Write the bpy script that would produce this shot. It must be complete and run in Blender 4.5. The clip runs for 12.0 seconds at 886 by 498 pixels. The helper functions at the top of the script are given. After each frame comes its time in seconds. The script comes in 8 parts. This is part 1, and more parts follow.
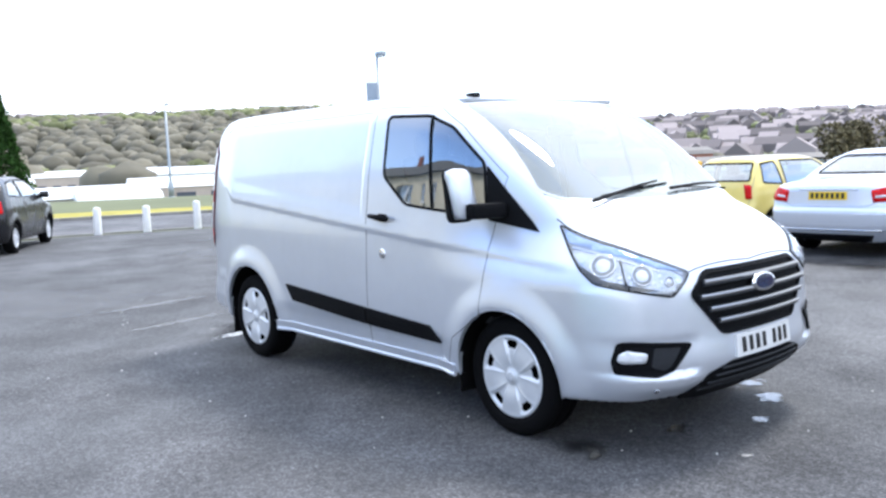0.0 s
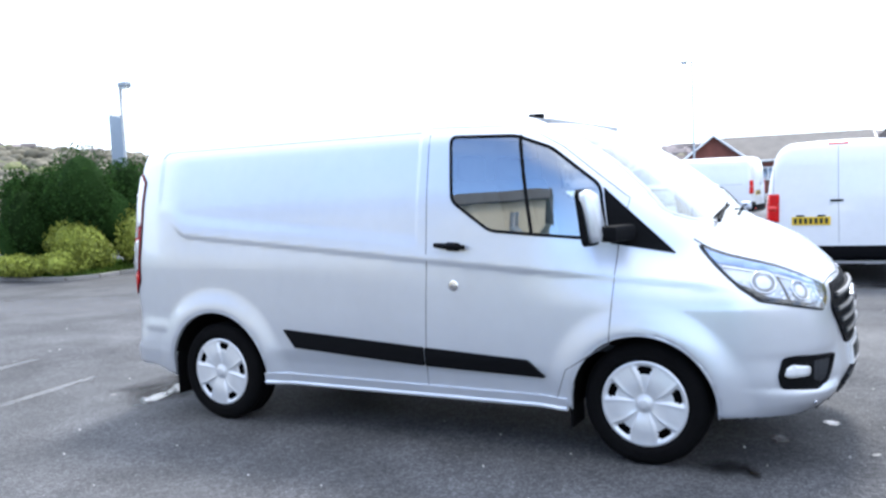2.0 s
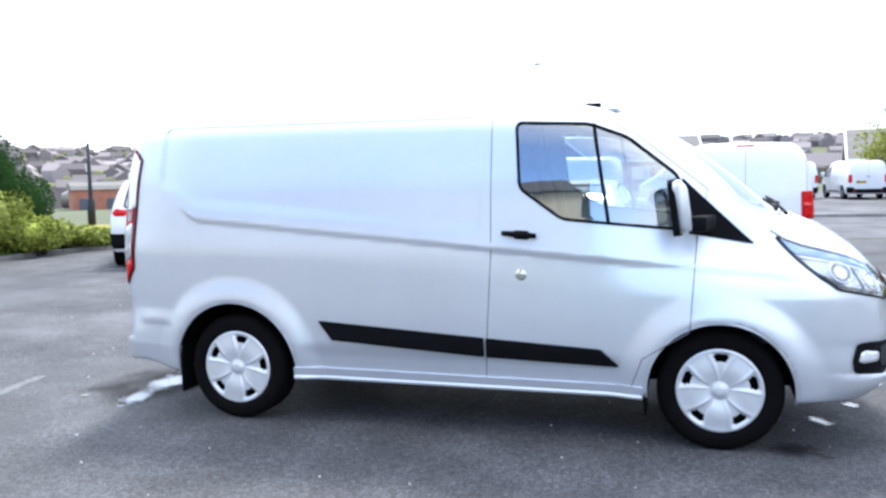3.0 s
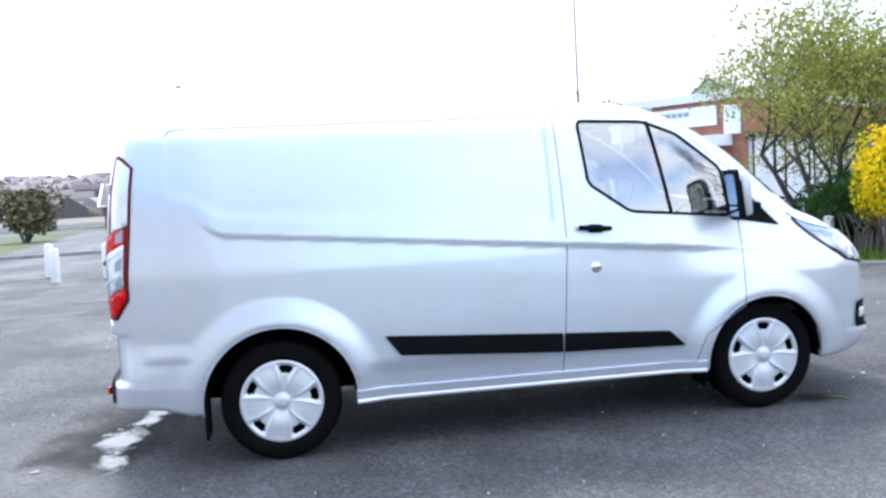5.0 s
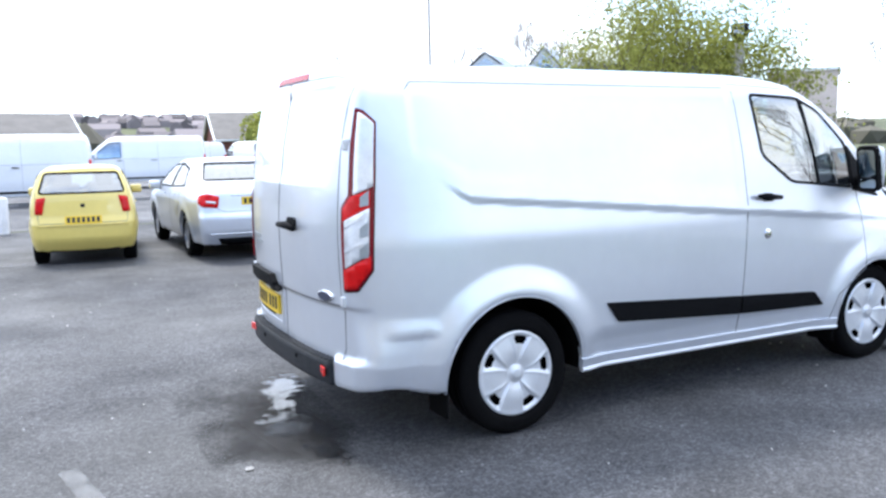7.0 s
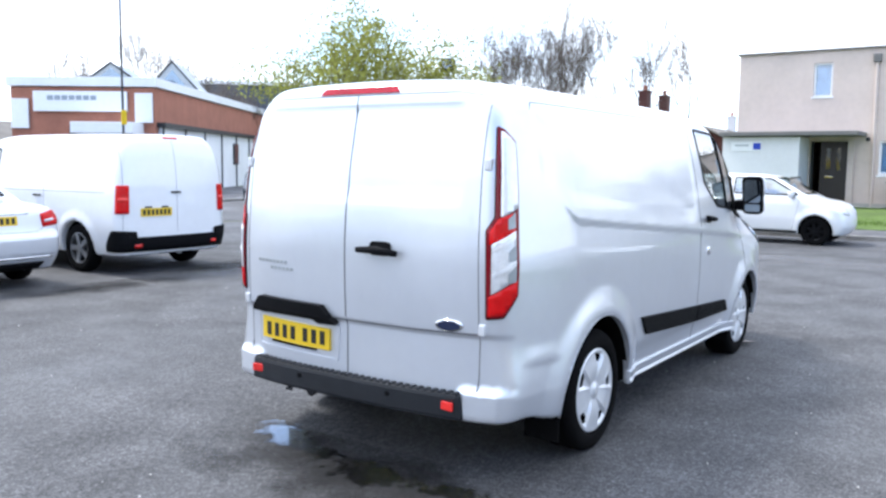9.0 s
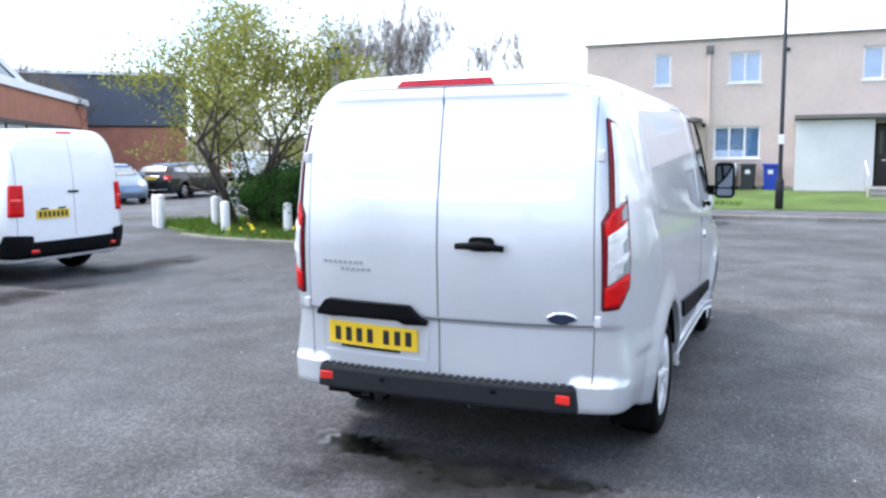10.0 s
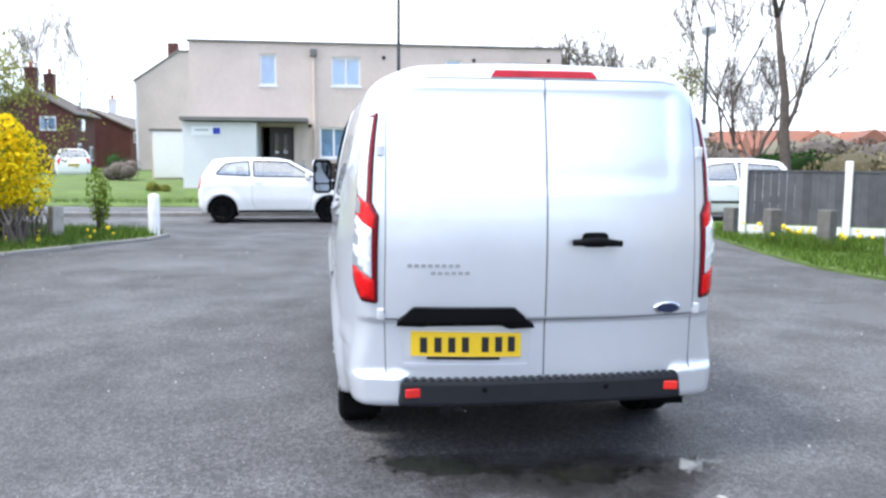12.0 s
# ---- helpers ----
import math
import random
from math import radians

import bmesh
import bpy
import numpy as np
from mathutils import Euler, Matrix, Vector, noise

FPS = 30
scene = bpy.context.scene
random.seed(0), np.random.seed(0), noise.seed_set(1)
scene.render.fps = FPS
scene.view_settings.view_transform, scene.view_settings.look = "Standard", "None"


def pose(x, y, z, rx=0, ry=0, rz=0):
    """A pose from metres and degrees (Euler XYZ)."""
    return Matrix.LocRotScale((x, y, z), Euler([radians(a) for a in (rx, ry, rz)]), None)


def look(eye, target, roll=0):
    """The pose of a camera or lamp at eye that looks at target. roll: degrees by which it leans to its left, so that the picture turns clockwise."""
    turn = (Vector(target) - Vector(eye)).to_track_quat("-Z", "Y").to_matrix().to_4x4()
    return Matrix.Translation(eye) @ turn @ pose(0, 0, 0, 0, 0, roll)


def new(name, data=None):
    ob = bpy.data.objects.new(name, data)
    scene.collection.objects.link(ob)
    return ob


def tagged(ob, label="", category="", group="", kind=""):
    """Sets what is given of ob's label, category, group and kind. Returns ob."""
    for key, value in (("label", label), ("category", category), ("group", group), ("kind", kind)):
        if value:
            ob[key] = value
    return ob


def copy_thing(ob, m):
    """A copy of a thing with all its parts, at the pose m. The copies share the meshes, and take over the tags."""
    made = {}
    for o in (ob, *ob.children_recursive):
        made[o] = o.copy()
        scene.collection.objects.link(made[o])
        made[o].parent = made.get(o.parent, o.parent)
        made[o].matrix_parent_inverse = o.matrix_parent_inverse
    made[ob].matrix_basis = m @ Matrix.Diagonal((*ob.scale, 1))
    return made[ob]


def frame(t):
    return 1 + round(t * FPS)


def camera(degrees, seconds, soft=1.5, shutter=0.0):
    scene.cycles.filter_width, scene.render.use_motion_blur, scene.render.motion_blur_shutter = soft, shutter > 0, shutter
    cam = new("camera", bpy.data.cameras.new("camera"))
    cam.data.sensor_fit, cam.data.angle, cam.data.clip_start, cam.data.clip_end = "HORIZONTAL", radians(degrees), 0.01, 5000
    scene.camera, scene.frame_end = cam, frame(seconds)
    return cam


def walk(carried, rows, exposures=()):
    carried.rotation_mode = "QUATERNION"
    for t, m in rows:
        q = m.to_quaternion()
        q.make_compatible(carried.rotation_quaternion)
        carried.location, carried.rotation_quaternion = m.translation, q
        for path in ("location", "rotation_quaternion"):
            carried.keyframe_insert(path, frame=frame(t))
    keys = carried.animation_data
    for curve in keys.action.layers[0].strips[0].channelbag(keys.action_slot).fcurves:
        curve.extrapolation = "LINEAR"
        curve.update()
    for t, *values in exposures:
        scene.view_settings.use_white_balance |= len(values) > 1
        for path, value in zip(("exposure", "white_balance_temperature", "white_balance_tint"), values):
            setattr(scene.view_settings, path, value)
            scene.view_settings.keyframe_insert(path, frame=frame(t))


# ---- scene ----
cam = camera(55.5, 12.0, soft=2.6)
PATH = [
    (0, (4.779, -4.04, 1.554), (3.234, -2.788, 1.341), -2.5),
    (0.5, (4.377, -4.447, 1.538), (2.928, -3.083, 1.341), -2.4),
    (1, (3.877, -4.815, 1.536), (2.591, -3.291, 1.377), -2.9),
    (1.5, (3.317, -5.059, 1.532), (2.199, -3.407, 1.388), -2.9),
    (2, (2.697, -5.257, 1.538), (1.733, -3.51, 1.394), -2.7),
    (2.5, (2.05, -5.459, 1.529), (1.31, -3.615, 1.306), -1.3),
    (3, (1.4, -5.643, 1.537), (0.803, -3.742, 1.365), -1.1),
    (3.2, (1.106, -5.756, 1.5), (0.601, -3.828, 1.328), -1.7),
    (4.8, (-1.023, -5.768, 1.458), (-0.797, -3.787, 1.309), -3.6),
    (5, (-1.255, -5.692, 1.479), (-0.942, -3.722, 1.336), -3.1),
    (5.5, (-1.906, -5.487, 1.541), (-1.422, -3.556, 1.354), -1.7),
    (6, (-2.527, -5.237, 1.519), (-1.873, -3.36, 1.298), -3.0),
    (6.5, (-3.162, -4.986, 1.543), (-2.34, -3.171, 1.368), -3.2),
    (6.7, (-3.433, -4.875, 1.57), (-2.589, -3.075, 1.356), -2.0),
    (8.3, (-5.048, -3.639, 1.561), (-3.666, -2.21, 1.35), -1.0),
    (8.5, (-5.245, -3.419, 1.572), (-3.795, -2.054, 1.386), 0.3),
    (9, (-5.646, -2.892, 1.579), (-4.018, -1.748, 1.376), 0.6),
    (9.5, (-5.923, -2.297, 1.582), (-4.193, -1.319, 1.352), -0.3),
    (10, (-6.211, -1.684, 1.595), (-4.387, -0.897, 1.368), -0.4),
    (10.5, (-6.33, -1.051, 1.585), (-4.415, -0.53, 1.339), -0.4),
    (11, (-6.462, -0.384, 1.583), (-4.493, -0.111, 1.357), -2.2),
    (11.5, (-6.412, 0.29, 1.562), (-4.428, 0.286, 1.312), -1.0),
    (12, (-6.323, 0.997, 1.567), (-4.353, 0.735, 1.339), 0.4),
]
EXPOSURE = [(0, 0.52, 6400, 10), (1.5, 0.50, 6400, 10), (3, 0.62, 6400, 10), (5, 0.58, 6350, 10), (6.5, 0.56, 6400, 10), (8.5, 0.56, 6450, 10), (10, 0.50, 6500, 10), (12, 0.58, 6600, 10)]
walk(cam, [(t, look(eye, target, roll)) for t, eye, target, roll in PATH], EXPOSURE)

# world: a bright, thinly clouded sky with a wide, soft sun
world = bpy.data.worlds.new("sky")
scene.world = world
world.use_nodes = True
wn, wl = world.node_tree.nodes, world.node_tree.links
wn.clear()
SUN_EL, SUN_AZ = 58.0, 99.0  # degrees; azimuth counted from +x towards +y
sky = wn.new("ShaderNodeTexSky")
sky.sky_type, sky.sun_disc = "NISHITA", False
sky.sun_elevation, sky.sun_rotation = radians(SUN_EL), radians(90 - SUN_AZ)
sky.air_density, sky.dust_density = 1.0, 0.6
w_out, w_bg, w_mix = wn.new("ShaderNodeOutputWorld"), wn.new("ShaderNodeBackground"), wn.new("ShaderNodeMix")
w_co, w_map = wn.new("ShaderNodeTexCoord"), wn.new("ShaderNodeMapping")
w_noise, w_ramp = wn.new("ShaderNodeTexNoise"), wn.new("ShaderNodeValToRGB")
w_mix.data_type = "RGBA"
w_map.inputs["Scale"].default_value = (1.0, 1.0, 2.6)
w_noise.inputs["Scale"].default_value, w_noise.inputs["Detail"].default_value = 2.1, 7
w_ramp.color_ramp.elements[0].position, w_ramp.color_ramp.elements[1].position = 0.33, 0.52
w_ramp.color_ramp.elements[0].color, w_ramp.color_ramp.elements[1].color = (0.30, 0.30, 0.30, 1), (1, 1, 1, 1)
wl.new(w_co.outputs["Generated"], w_map.inputs["Vector"])
wl.new(w_map.outputs["Vector"], w_noise.inputs["Vector"])
wl.new(w_noise.outputs["Fac"], w_ramp.inputs["Fac"])
# the cloud cover breaks up to clear blue away from the sun
w_xyz, w_way, w_mul = wn.new("ShaderNodeVectorMath"), wn.new("ShaderNodeMapRange"), wn.new("ShaderNodeMath")
wl.new(w_co.outputs["Generated"], w_xyz.inputs[0])
w_xyz.operation = "DOT_PRODUCT"
w_xyz.inputs[1].default_value = (-0.42, -0.90, 0.10)
wl.new(w_xyz.outputs["Value"], w_way.inputs["Value"])
w_way.inputs["From Min"].default_value, w_way.inputs["From Max"].default_value = 0.62, 0.92
w_way.inputs["To Min"].default_value, w_way.inputs["To Max"].default_value = 1.0, 0.06
w_mul.operation = "MULTIPLY"
wl.new(w_ramp.outputs["Color"], w_mul.inputs[0])
wl.new(w_way.outputs["Result"], w_mul.inputs[1])
wl.new(w_mul.outputs[0], w_mix.inputs["Factor"])
w_gain = wn.new("ShaderNodeVectorMath")
w_gain.operation = "MULTIPLY"
wl.new(sky.outputs["Color"], w_gain.inputs[0])
w_gain.inputs[1].default_value = (1.8, 2.3, 3.0)
wl.new(w_gain.outputs["Vector"], w_mix.inputs[6])
w_mix.inputs[7].default_value = (11.3, 12.25, 13.8, 1)
wl.new(w_mix.outputs[2], w_bg.inputs["Color"])
w_bg.inputs["Strength"].default_value = 0.13
wl.new(w_bg.outputs["Background"], w_out.inputs["Surface"])

sun = new("sun", bpy.data.lights.new("sun", "SUN"))
sun.data.energy, sun.data.angle, sun.data.color = 2.9, radians(14), (1.0, 0.98, 0.955)
sun_way = Vector((math.cos(radians(SUN_AZ)) * math.cos(radians(SUN_EL)), math.sin(radians(SUN_AZ)) * math.cos(radians(SUN_EL)), math.sin(radians(SUN_EL))))
sun.matrix_world = look(sun_way * 60, (0, 0, 0))

# ---------------------------------------------------------------- materials
def mat(name, color, rough=0.6, metal=0.0, vary=0.0, scale=6.0, bump=0.0, bscale=40.0, fine=0.0, coat=0.0, spec=0.5, island=0.0, rnd=0.0, glow=0.0):
    """A procedural surface: base colour with two scales of variation, grain relief and optional clear coat."""
    m = bpy.data.materials.new(name)
    m.use_nodes = True
    nt = m.node_tree
    b = nt.nodes["Principled BSDF"]
    b.inputs["Roughness"].default_value, b.inputs["Metallic"].default_value = rough, metal
    b.inputs["Coat Weight"].default_value, b.inputs["Coat Roughness"].default_value = coat, 0.04
    b.inputs["Specular IOR Level"].default_value = spec
    c = (*color, 1)
    b.inputs["Base Color"].default_value = c
    co = nt.nodes.new("ShaderNodeTexCoord")
    out = None
    if vary > 0:
        n1, n2, mx = nt.nodes.new("ShaderNodeTexNoise"), nt.nodes.new("ShaderNodeTexNoise"), nt.nodes.new("ShaderNodeMath")
        n1.inputs["Scale"].default_value, n1.inputs["Detail"].default_value = scale, 5
        n2.inputs["Scale"].default_value, n2.inputs["Detail"].default_value = scale * 9, 3
        for n in (n1, n2):
            nt.links.new(co.outputs["Object"], n.inputs["Vector"])
        mx.operation = "MULTIPLY_ADD"
        nt.links.new(n2.outputs["Fac"], mx.inputs[0])
        mx.inputs[1].default_value = 0.5
        nt.links.new(n1.outputs["Fac"], mx.inputs[2])
        rmp = nt.nodes.new("ShaderNodeMapRange")
        rmp.inputs["From Min"].default_value, rmp.inputs["From Max"].default_value = 0.45, 1.05
        rmp.inputs["To Min"].default_value, rmp.inputs["To Max"].default_value = 1 - vary, 1 + vary
        nt.links.new(mx.outputs[0], rmp.inputs["Value"])
        out = rmp.outputs["Result"]
    if island > 0 or rnd > 0:
        src = nt.nodes.new("ShaderNodeNewGeometry").outputs["Random Per Island"] if island > 0 else nt.nodes.new("ShaderNodeObjectInfo").outputs["Random"]
        r2 = nt.nodes.new("ShaderNodeMapRange")
        k = max(island, rnd)
        r2.inputs["To Min"].default_value, r2.inputs["To Max"].default_value = 1 - k, 1 + k
        nt.links.new(src, r2.inputs["Value"])
        if out is None:
            out = r2.outputs["Result"]
        else:
            mu = nt.nodes.new("ShaderNodeMath")
            mu.operation = "MULTIPLY"
            nt.links.new(out, mu.inputs[0])
            nt.links.new(r2.outputs["Result"], mu.inputs[1])
            out = mu.outputs[0]
    if out is not None:
        vm = nt.nodes.new("ShaderNodeVectorMath")
        vm.operation = "SCALE"
        vm.inputs[0].default_value = color
        nt.links.new(out, vm.inputs["Scale"])
        nt.links.new(vm.outputs["Vector"], b.inputs["Base Color"])
    if bump > 0:
        nb, bp = nt.nodes.new("ShaderNodeTexNoise"), nt.nodes.new("ShaderNodeBump")
        nb.inputs["Scale"].default_value, nb.inputs["Detail"].default_value = bscale, 4
        nt.links.new(co.outputs["Object"], nb.inputs["Vector"])
        nt.links.new(nb.outputs["Fac"], bp.inputs["Height"])
        bp.inputs["Strength"].default_value, bp.inputs["Distance"].default_value = bump, 0.02
        nt.links.new(bp.outputs["Normal"], b.inputs["Normal"])
    if glow > 0:
        b.inputs["Emission Color"].default_value, b.inputs["Emission Strength"].default_value = c, glow
    return m


def glass_mat(name, tint, rough=0.0, clear=0.75, film=0.0, gloss=0.12, haze_tint=(0.78, 0.84, 0.82)):
    """Thin glazing: a sharp reflection over a tinted see-through pane."""
    m = bpy.data.materials.new(name)
    m.use_nodes = True
    nt = m.node_tree
    nt.nodes.clear()
    o, mx, tr, gl, fr = (nt.nodes.new("ShaderNode" + k) for k in ("OutputMaterial", "MixShader", "BsdfTransparent", "BsdfGlossy", "LayerWeight"))
    tr.inputs["Color"].default_value = (*[c * clear for c in tint], 1)
    gl.inputs["Roughness"].default_value = rough
    fr.inputs["Blend"].default_value = 0.5
    pw, rp0 = nt.nodes.new("ShaderNodeMath"), nt.nodes.new("ShaderNodeMapRange")
    pw.operation = "POWER"
    nt.links.new(fr.outputs["Facing"], pw.inputs[0])
    pw.inputs[1].default_value = 3.0
    nt.links.new(pw.outputs[0], rp0.inputs["Value"])
    rp0.inputs["To Min"].default_value, rp0.inputs["To Max"].default_value = gloss, 1.0
    nt.links.new(rp0.outputs["Result"], mx.inputs[0])
    base = tr.outputs[0]
    if film > 0:  # a pale diffuse film that paints brightness and haze on the pane
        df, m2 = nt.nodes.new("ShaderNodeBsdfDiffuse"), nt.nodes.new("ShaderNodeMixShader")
        df.inputs["Color"].default_value = (*haze_tint, 1)
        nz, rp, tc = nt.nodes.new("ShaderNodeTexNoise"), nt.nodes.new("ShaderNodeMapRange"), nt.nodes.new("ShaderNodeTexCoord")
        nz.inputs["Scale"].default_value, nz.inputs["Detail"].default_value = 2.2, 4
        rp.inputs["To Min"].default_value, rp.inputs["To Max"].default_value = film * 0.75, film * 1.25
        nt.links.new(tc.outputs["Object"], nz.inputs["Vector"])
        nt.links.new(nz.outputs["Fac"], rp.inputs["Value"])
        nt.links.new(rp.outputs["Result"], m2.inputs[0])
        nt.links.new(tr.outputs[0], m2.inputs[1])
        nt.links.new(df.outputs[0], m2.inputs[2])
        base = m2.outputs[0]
    nt.links.new(base, mx.inputs[1])
    nt.links.new(gl.outputs[0], mx.inputs[2])
    nt.links.new(mx.outputs[0], o.inputs["Surface"])
    return m


def paint_mat(name, color, metal, rough=0.33, dirt=0.06):
    """Vehicle paint: flake base under a clear coat, with faint road film."""
    m = mat(name, color, rough, metal, dirt, 1.3, 0, 40, 0, 0.9)
    nt = m.node_tree
    b = nt.nodes["Principled BSDF"]
    fl, rr = nt.nodes.new("ShaderNodeTexNoise"), nt.nodes.new("ShaderNodeMapRange")
    fl.inputs["Scale"].default_value, fl.inputs["Detail"].default_value = 3.0, 6
    co = nt.nodes.new("ShaderNodeTexCoord")
    nt.links.new(co.outputs["Object"], fl.inputs["Vector"])
    rr.inputs["To Min"].default_value, rr.inputs["To Max"].default_value = rough - 0.06, rough + 0.10
    nt.links.new(fl.outputs["Fac"], rr.inputs["Value"])
    nt.links.new(rr.outputs["Result"], b.inputs["Roughness"])
    return m


SILVER = paint_mat("silver_paint", (0.69, 0.725, 0.785), 0.60, 0.34, 0.04)
WHITE_PAINT = paint_mat("white_paint", (0.80, 0.81, 0.82), 0.0, 0.3, 0.04)
YELLOW_PAINT = paint_mat("yellow_paint", (0.80, 0.63, 0.17), 0.0, 0.32, 0.06)
BLACK_PAINT = paint_mat("black_paint", (0.008, 0.008, 0.010), 0.0, 0.25, 0.1)
BLACK_PAINT.node_tree.nodes["Principled BSDF"].inputs["Coat Weight"].default_value = 0.25
GREY_PAINT = paint_mat("grey_blue_paint", (0.22, 0.27, 0.33), 0.5, 0.3, 0.06)
BLACK_PLASTIC = mat("black_plastic", (0.005, 0.0053, 0.0065), 0.6, spec=0.07, vary=0.15, scale=8, bump=0.25, bscale=350)
GREY_PLASTIC = mat("grey_plastic", (0.022, 0.024, 0.028), 0.55, spec=0.2, vary=0.15, scale=8, bump=0.25, bscale=350)
BUMPER_GREY = mat("bumper_grey_plastic", (0.011, 0.013, 0.017), 0.5, spec=0.3, vary=0.2, scale=8, bump=0.25, bscale=300)
RUBBER = mat("tyre_rubber", (0.004, 0.004, 0.0045), 0.85, spec=0.08, vary=0.3, scale=7, bump=0.3, bscale=90)
SEAL = mat("gap_seal", (0.13, 0.135, 0.15), 0.7, spec=0.2)
LINER = mat("wheel_liner_felt", (0.004, 0.004, 0.004), 0.95, spec=0.05, vary=0.2)
CHROME = mat("chrome", (0.75, 0.76, 0.78), 0.1, 1.0)
HUBCAP = mat("hubcap_silver", (0.70, 0.72, 0.75), 0.36, 0.35, vary=0.06, scale=12, coat=0.4)
ALLOY = mat("alloy_wheel", (0.45, 0.46, 0.48), 0.3, 0.8, vary=0.1)
TYPE_BLACK = mat("plate_lettering", (0.01, 0.01, 0.01), 0.5)
PLATE_Y = mat("yellow_plate", (0.80, 0.53, 0.02), 0.4, vary=0.04, scale=20)
PLATE_W = mat("white_plate", (0.75, 0.75, 0.74), 0.4, vary=0.04, scale=20)
RED_LENS = mat("red_lens", (0.62, 0.004, 0.006), 0.2, vary=0.2, scale=14, spec=0.2, coat=0.2, bump=0.15, bscale=160)
CLEAR_LENS = mat("clear_lens", (0.72, 0.74, 0.77), 0.12, 0.25, vary=0.2, scale=12, coat=0.8, bump=0.2, bscale=120)
REFLECTOR = mat("red_reflector", (0.75, 0.02, 0.015), 0.25, vary=0.1, scale=30, coat=0.6)
BADGE_BLUE = mat("badge_blue", (0.008, 0.018, 0.06), 0.2, coat=0.8)
# side glass: the faint bluish film is painted veiling haze
GLASS = glass_mat("side_glass", (0.82, 0.93, 0.96), clear=0.95, film=0.02, gloss=0.40, haze_tint=(0.55, 0.75, 0.85))
LAMP_WHITE = mat("lamp_reflector", (0.82, 0.84, 0.87), 0.15, 0.2, vary=0.12, scale=14, coat=0.8, bump=0.12, bscale=60)
LAMP_BOWL = mat("lamp_bowl_chrome", (0.58, 0.62, 0.68), 0.2, 0.5, vary=0.4, scale=16, bump=0.25, bscale=40)
LAMP_BLUE = mat("blue_tinted_lens", (0.22, 0.36, 0.62), 0.12, 0.3, vary=0.1, scale=14, coat=0.8)
DEEP_RED = mat("deep_red_lens", (0.17, 0.004, 0.012), 0.2, vary=0.1, scale=14, spec=0.2, coat=0.2)
BRAKE_RED = mat("brake_lamp_red", (0.36, 0.006, 0.022), 0.25, vary=0.25, scale=9, spec=0.2, coat=0.2)
DARK_CHROME = mat("dark_chrome", (0.34, 0.33, 0.32), 0.3, 0.85)
# windscreen: the film whitens the pane, standing in for bright sky glare
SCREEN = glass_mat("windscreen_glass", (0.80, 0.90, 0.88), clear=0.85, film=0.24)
HOUSE_GLASS = glass_mat("house_glass", (0.75, 0.88, 1.0), 0.02, 0.95, gloss=0.16)
LAMP_GLASS = glass_mat("headlamp_glass", (0.95, 0.97, 1.0), clear=0.95)
MIRROR = mat("mirror_glass", (0.40, 0.47, 0.54), 0.02, 1.0)
DARK_TRIM = mat("cab_trim", (0.03, 0.032, 0.036), 0.8, vary=0.2)
SEAT_CLOTH = mat("seat_cloth", (0.12, 0.13, 0.15), 0.9, vary=0.2, bump=0.3, bscale=200)
CAB_GREY = mat("cab_bulkhead", (0.38, 0.40, 0.42), 0.8, vary=0.1)
CONCRETE = mat("concrete", (0.42, 0.40, 0.37), 0.9, vary=0.25, scale=3, bump=0.4, bscale=60)
BOLLARD = mat("white_bollard_paint", (0.78, 0.78, 0.77), 0.7, vary=0.12, scale=6, bump=0.4, bscale=50)
KERB = mat("kerb_stone", (0.26, 0.25, 0.235), 0.9, vary=0.25, scale=2.5, bump=0.4, bscale=60, rnd=0.15)
RENDER_PINK = mat("pale_render", (0.62, 0.52, 0.465), 0.95, vary=0.10, scale=0.6, bump=0.5, bscale=45)
PANEL_GREY = mat("porch_cladding", (0.68, 0.68, 0.69), 0.8, vary=0.06, scale=1)
FELT = mat("grey_felt", (0.16, 0.155, 0.15), 0.9, vary=0.2, scale=2)
UPVC = mat("white_upvc", (0.80, 0.81, 0.82), 0.35, vary=0.03)
BRICK = mat("brick_red", (0.20, 0.068, 0.05), 0.9, vary=0.25, scale=1.5, bump=0.5, bscale=30)
BRICK_O = mat("brick_orange", (0.36, 0.145, 0.095), 0.9, vary=0.2, scale=1.2, bump=0.5, bscale=30)
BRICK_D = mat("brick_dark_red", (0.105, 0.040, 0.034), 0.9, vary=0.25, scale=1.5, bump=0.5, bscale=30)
ROOF_TILE = mat("roof_tile", (0.13, 0.105, 0.095), 0.85, vary=0.25, scale=1.4, bump=0.6, bscale=14)
ROOF_GREY = mat("roof_grey", (0.17, 0.155, 0.14), 0.85, vary=0.2, scale=1.2, bump=0.6, bscale=14)
CLAD_WHITE = mat("white_cladding", (0.78, 0.79, 0.80), 0.6, vary=0.08, scale=0.5)
CLAD_DARK = mat("dark_cladding", (0.075, 0.085, 0.11), 0.6, vary=0.12, scale=0.6)
DOOR_DARK = mat("dark_door", (0.02, 0.014, 0.014), 0.35, vary=0.1)
IRON = mat("dark_iron", (0.022, 0.024, 0.028), 0.5, 0.4, vary=0.2, scale=5)
GALV = mat("galvanised_steel", (0.36, 0.39, 0.41), 0.5, 0.6, vary=0.15, scale=4)
WOOD_POST = mat("weathered_post", (0.12, 0.115, 0.105), 0.9, vary=0.3, scale=9, bump=0.6, bscale=50)
WOOD_FENCE = mat("grey_stained_fence", (0.085, 0.085, 0.095), 0.85, vary=0.25, scale=4, bump=0.5, bscale=50, rnd=0.2)
BROWN_FENCE = mat("brown_fence", (0.11, 0.085, 0.06), 0.9, vary=0.25, scale=4, rnd=0.2)
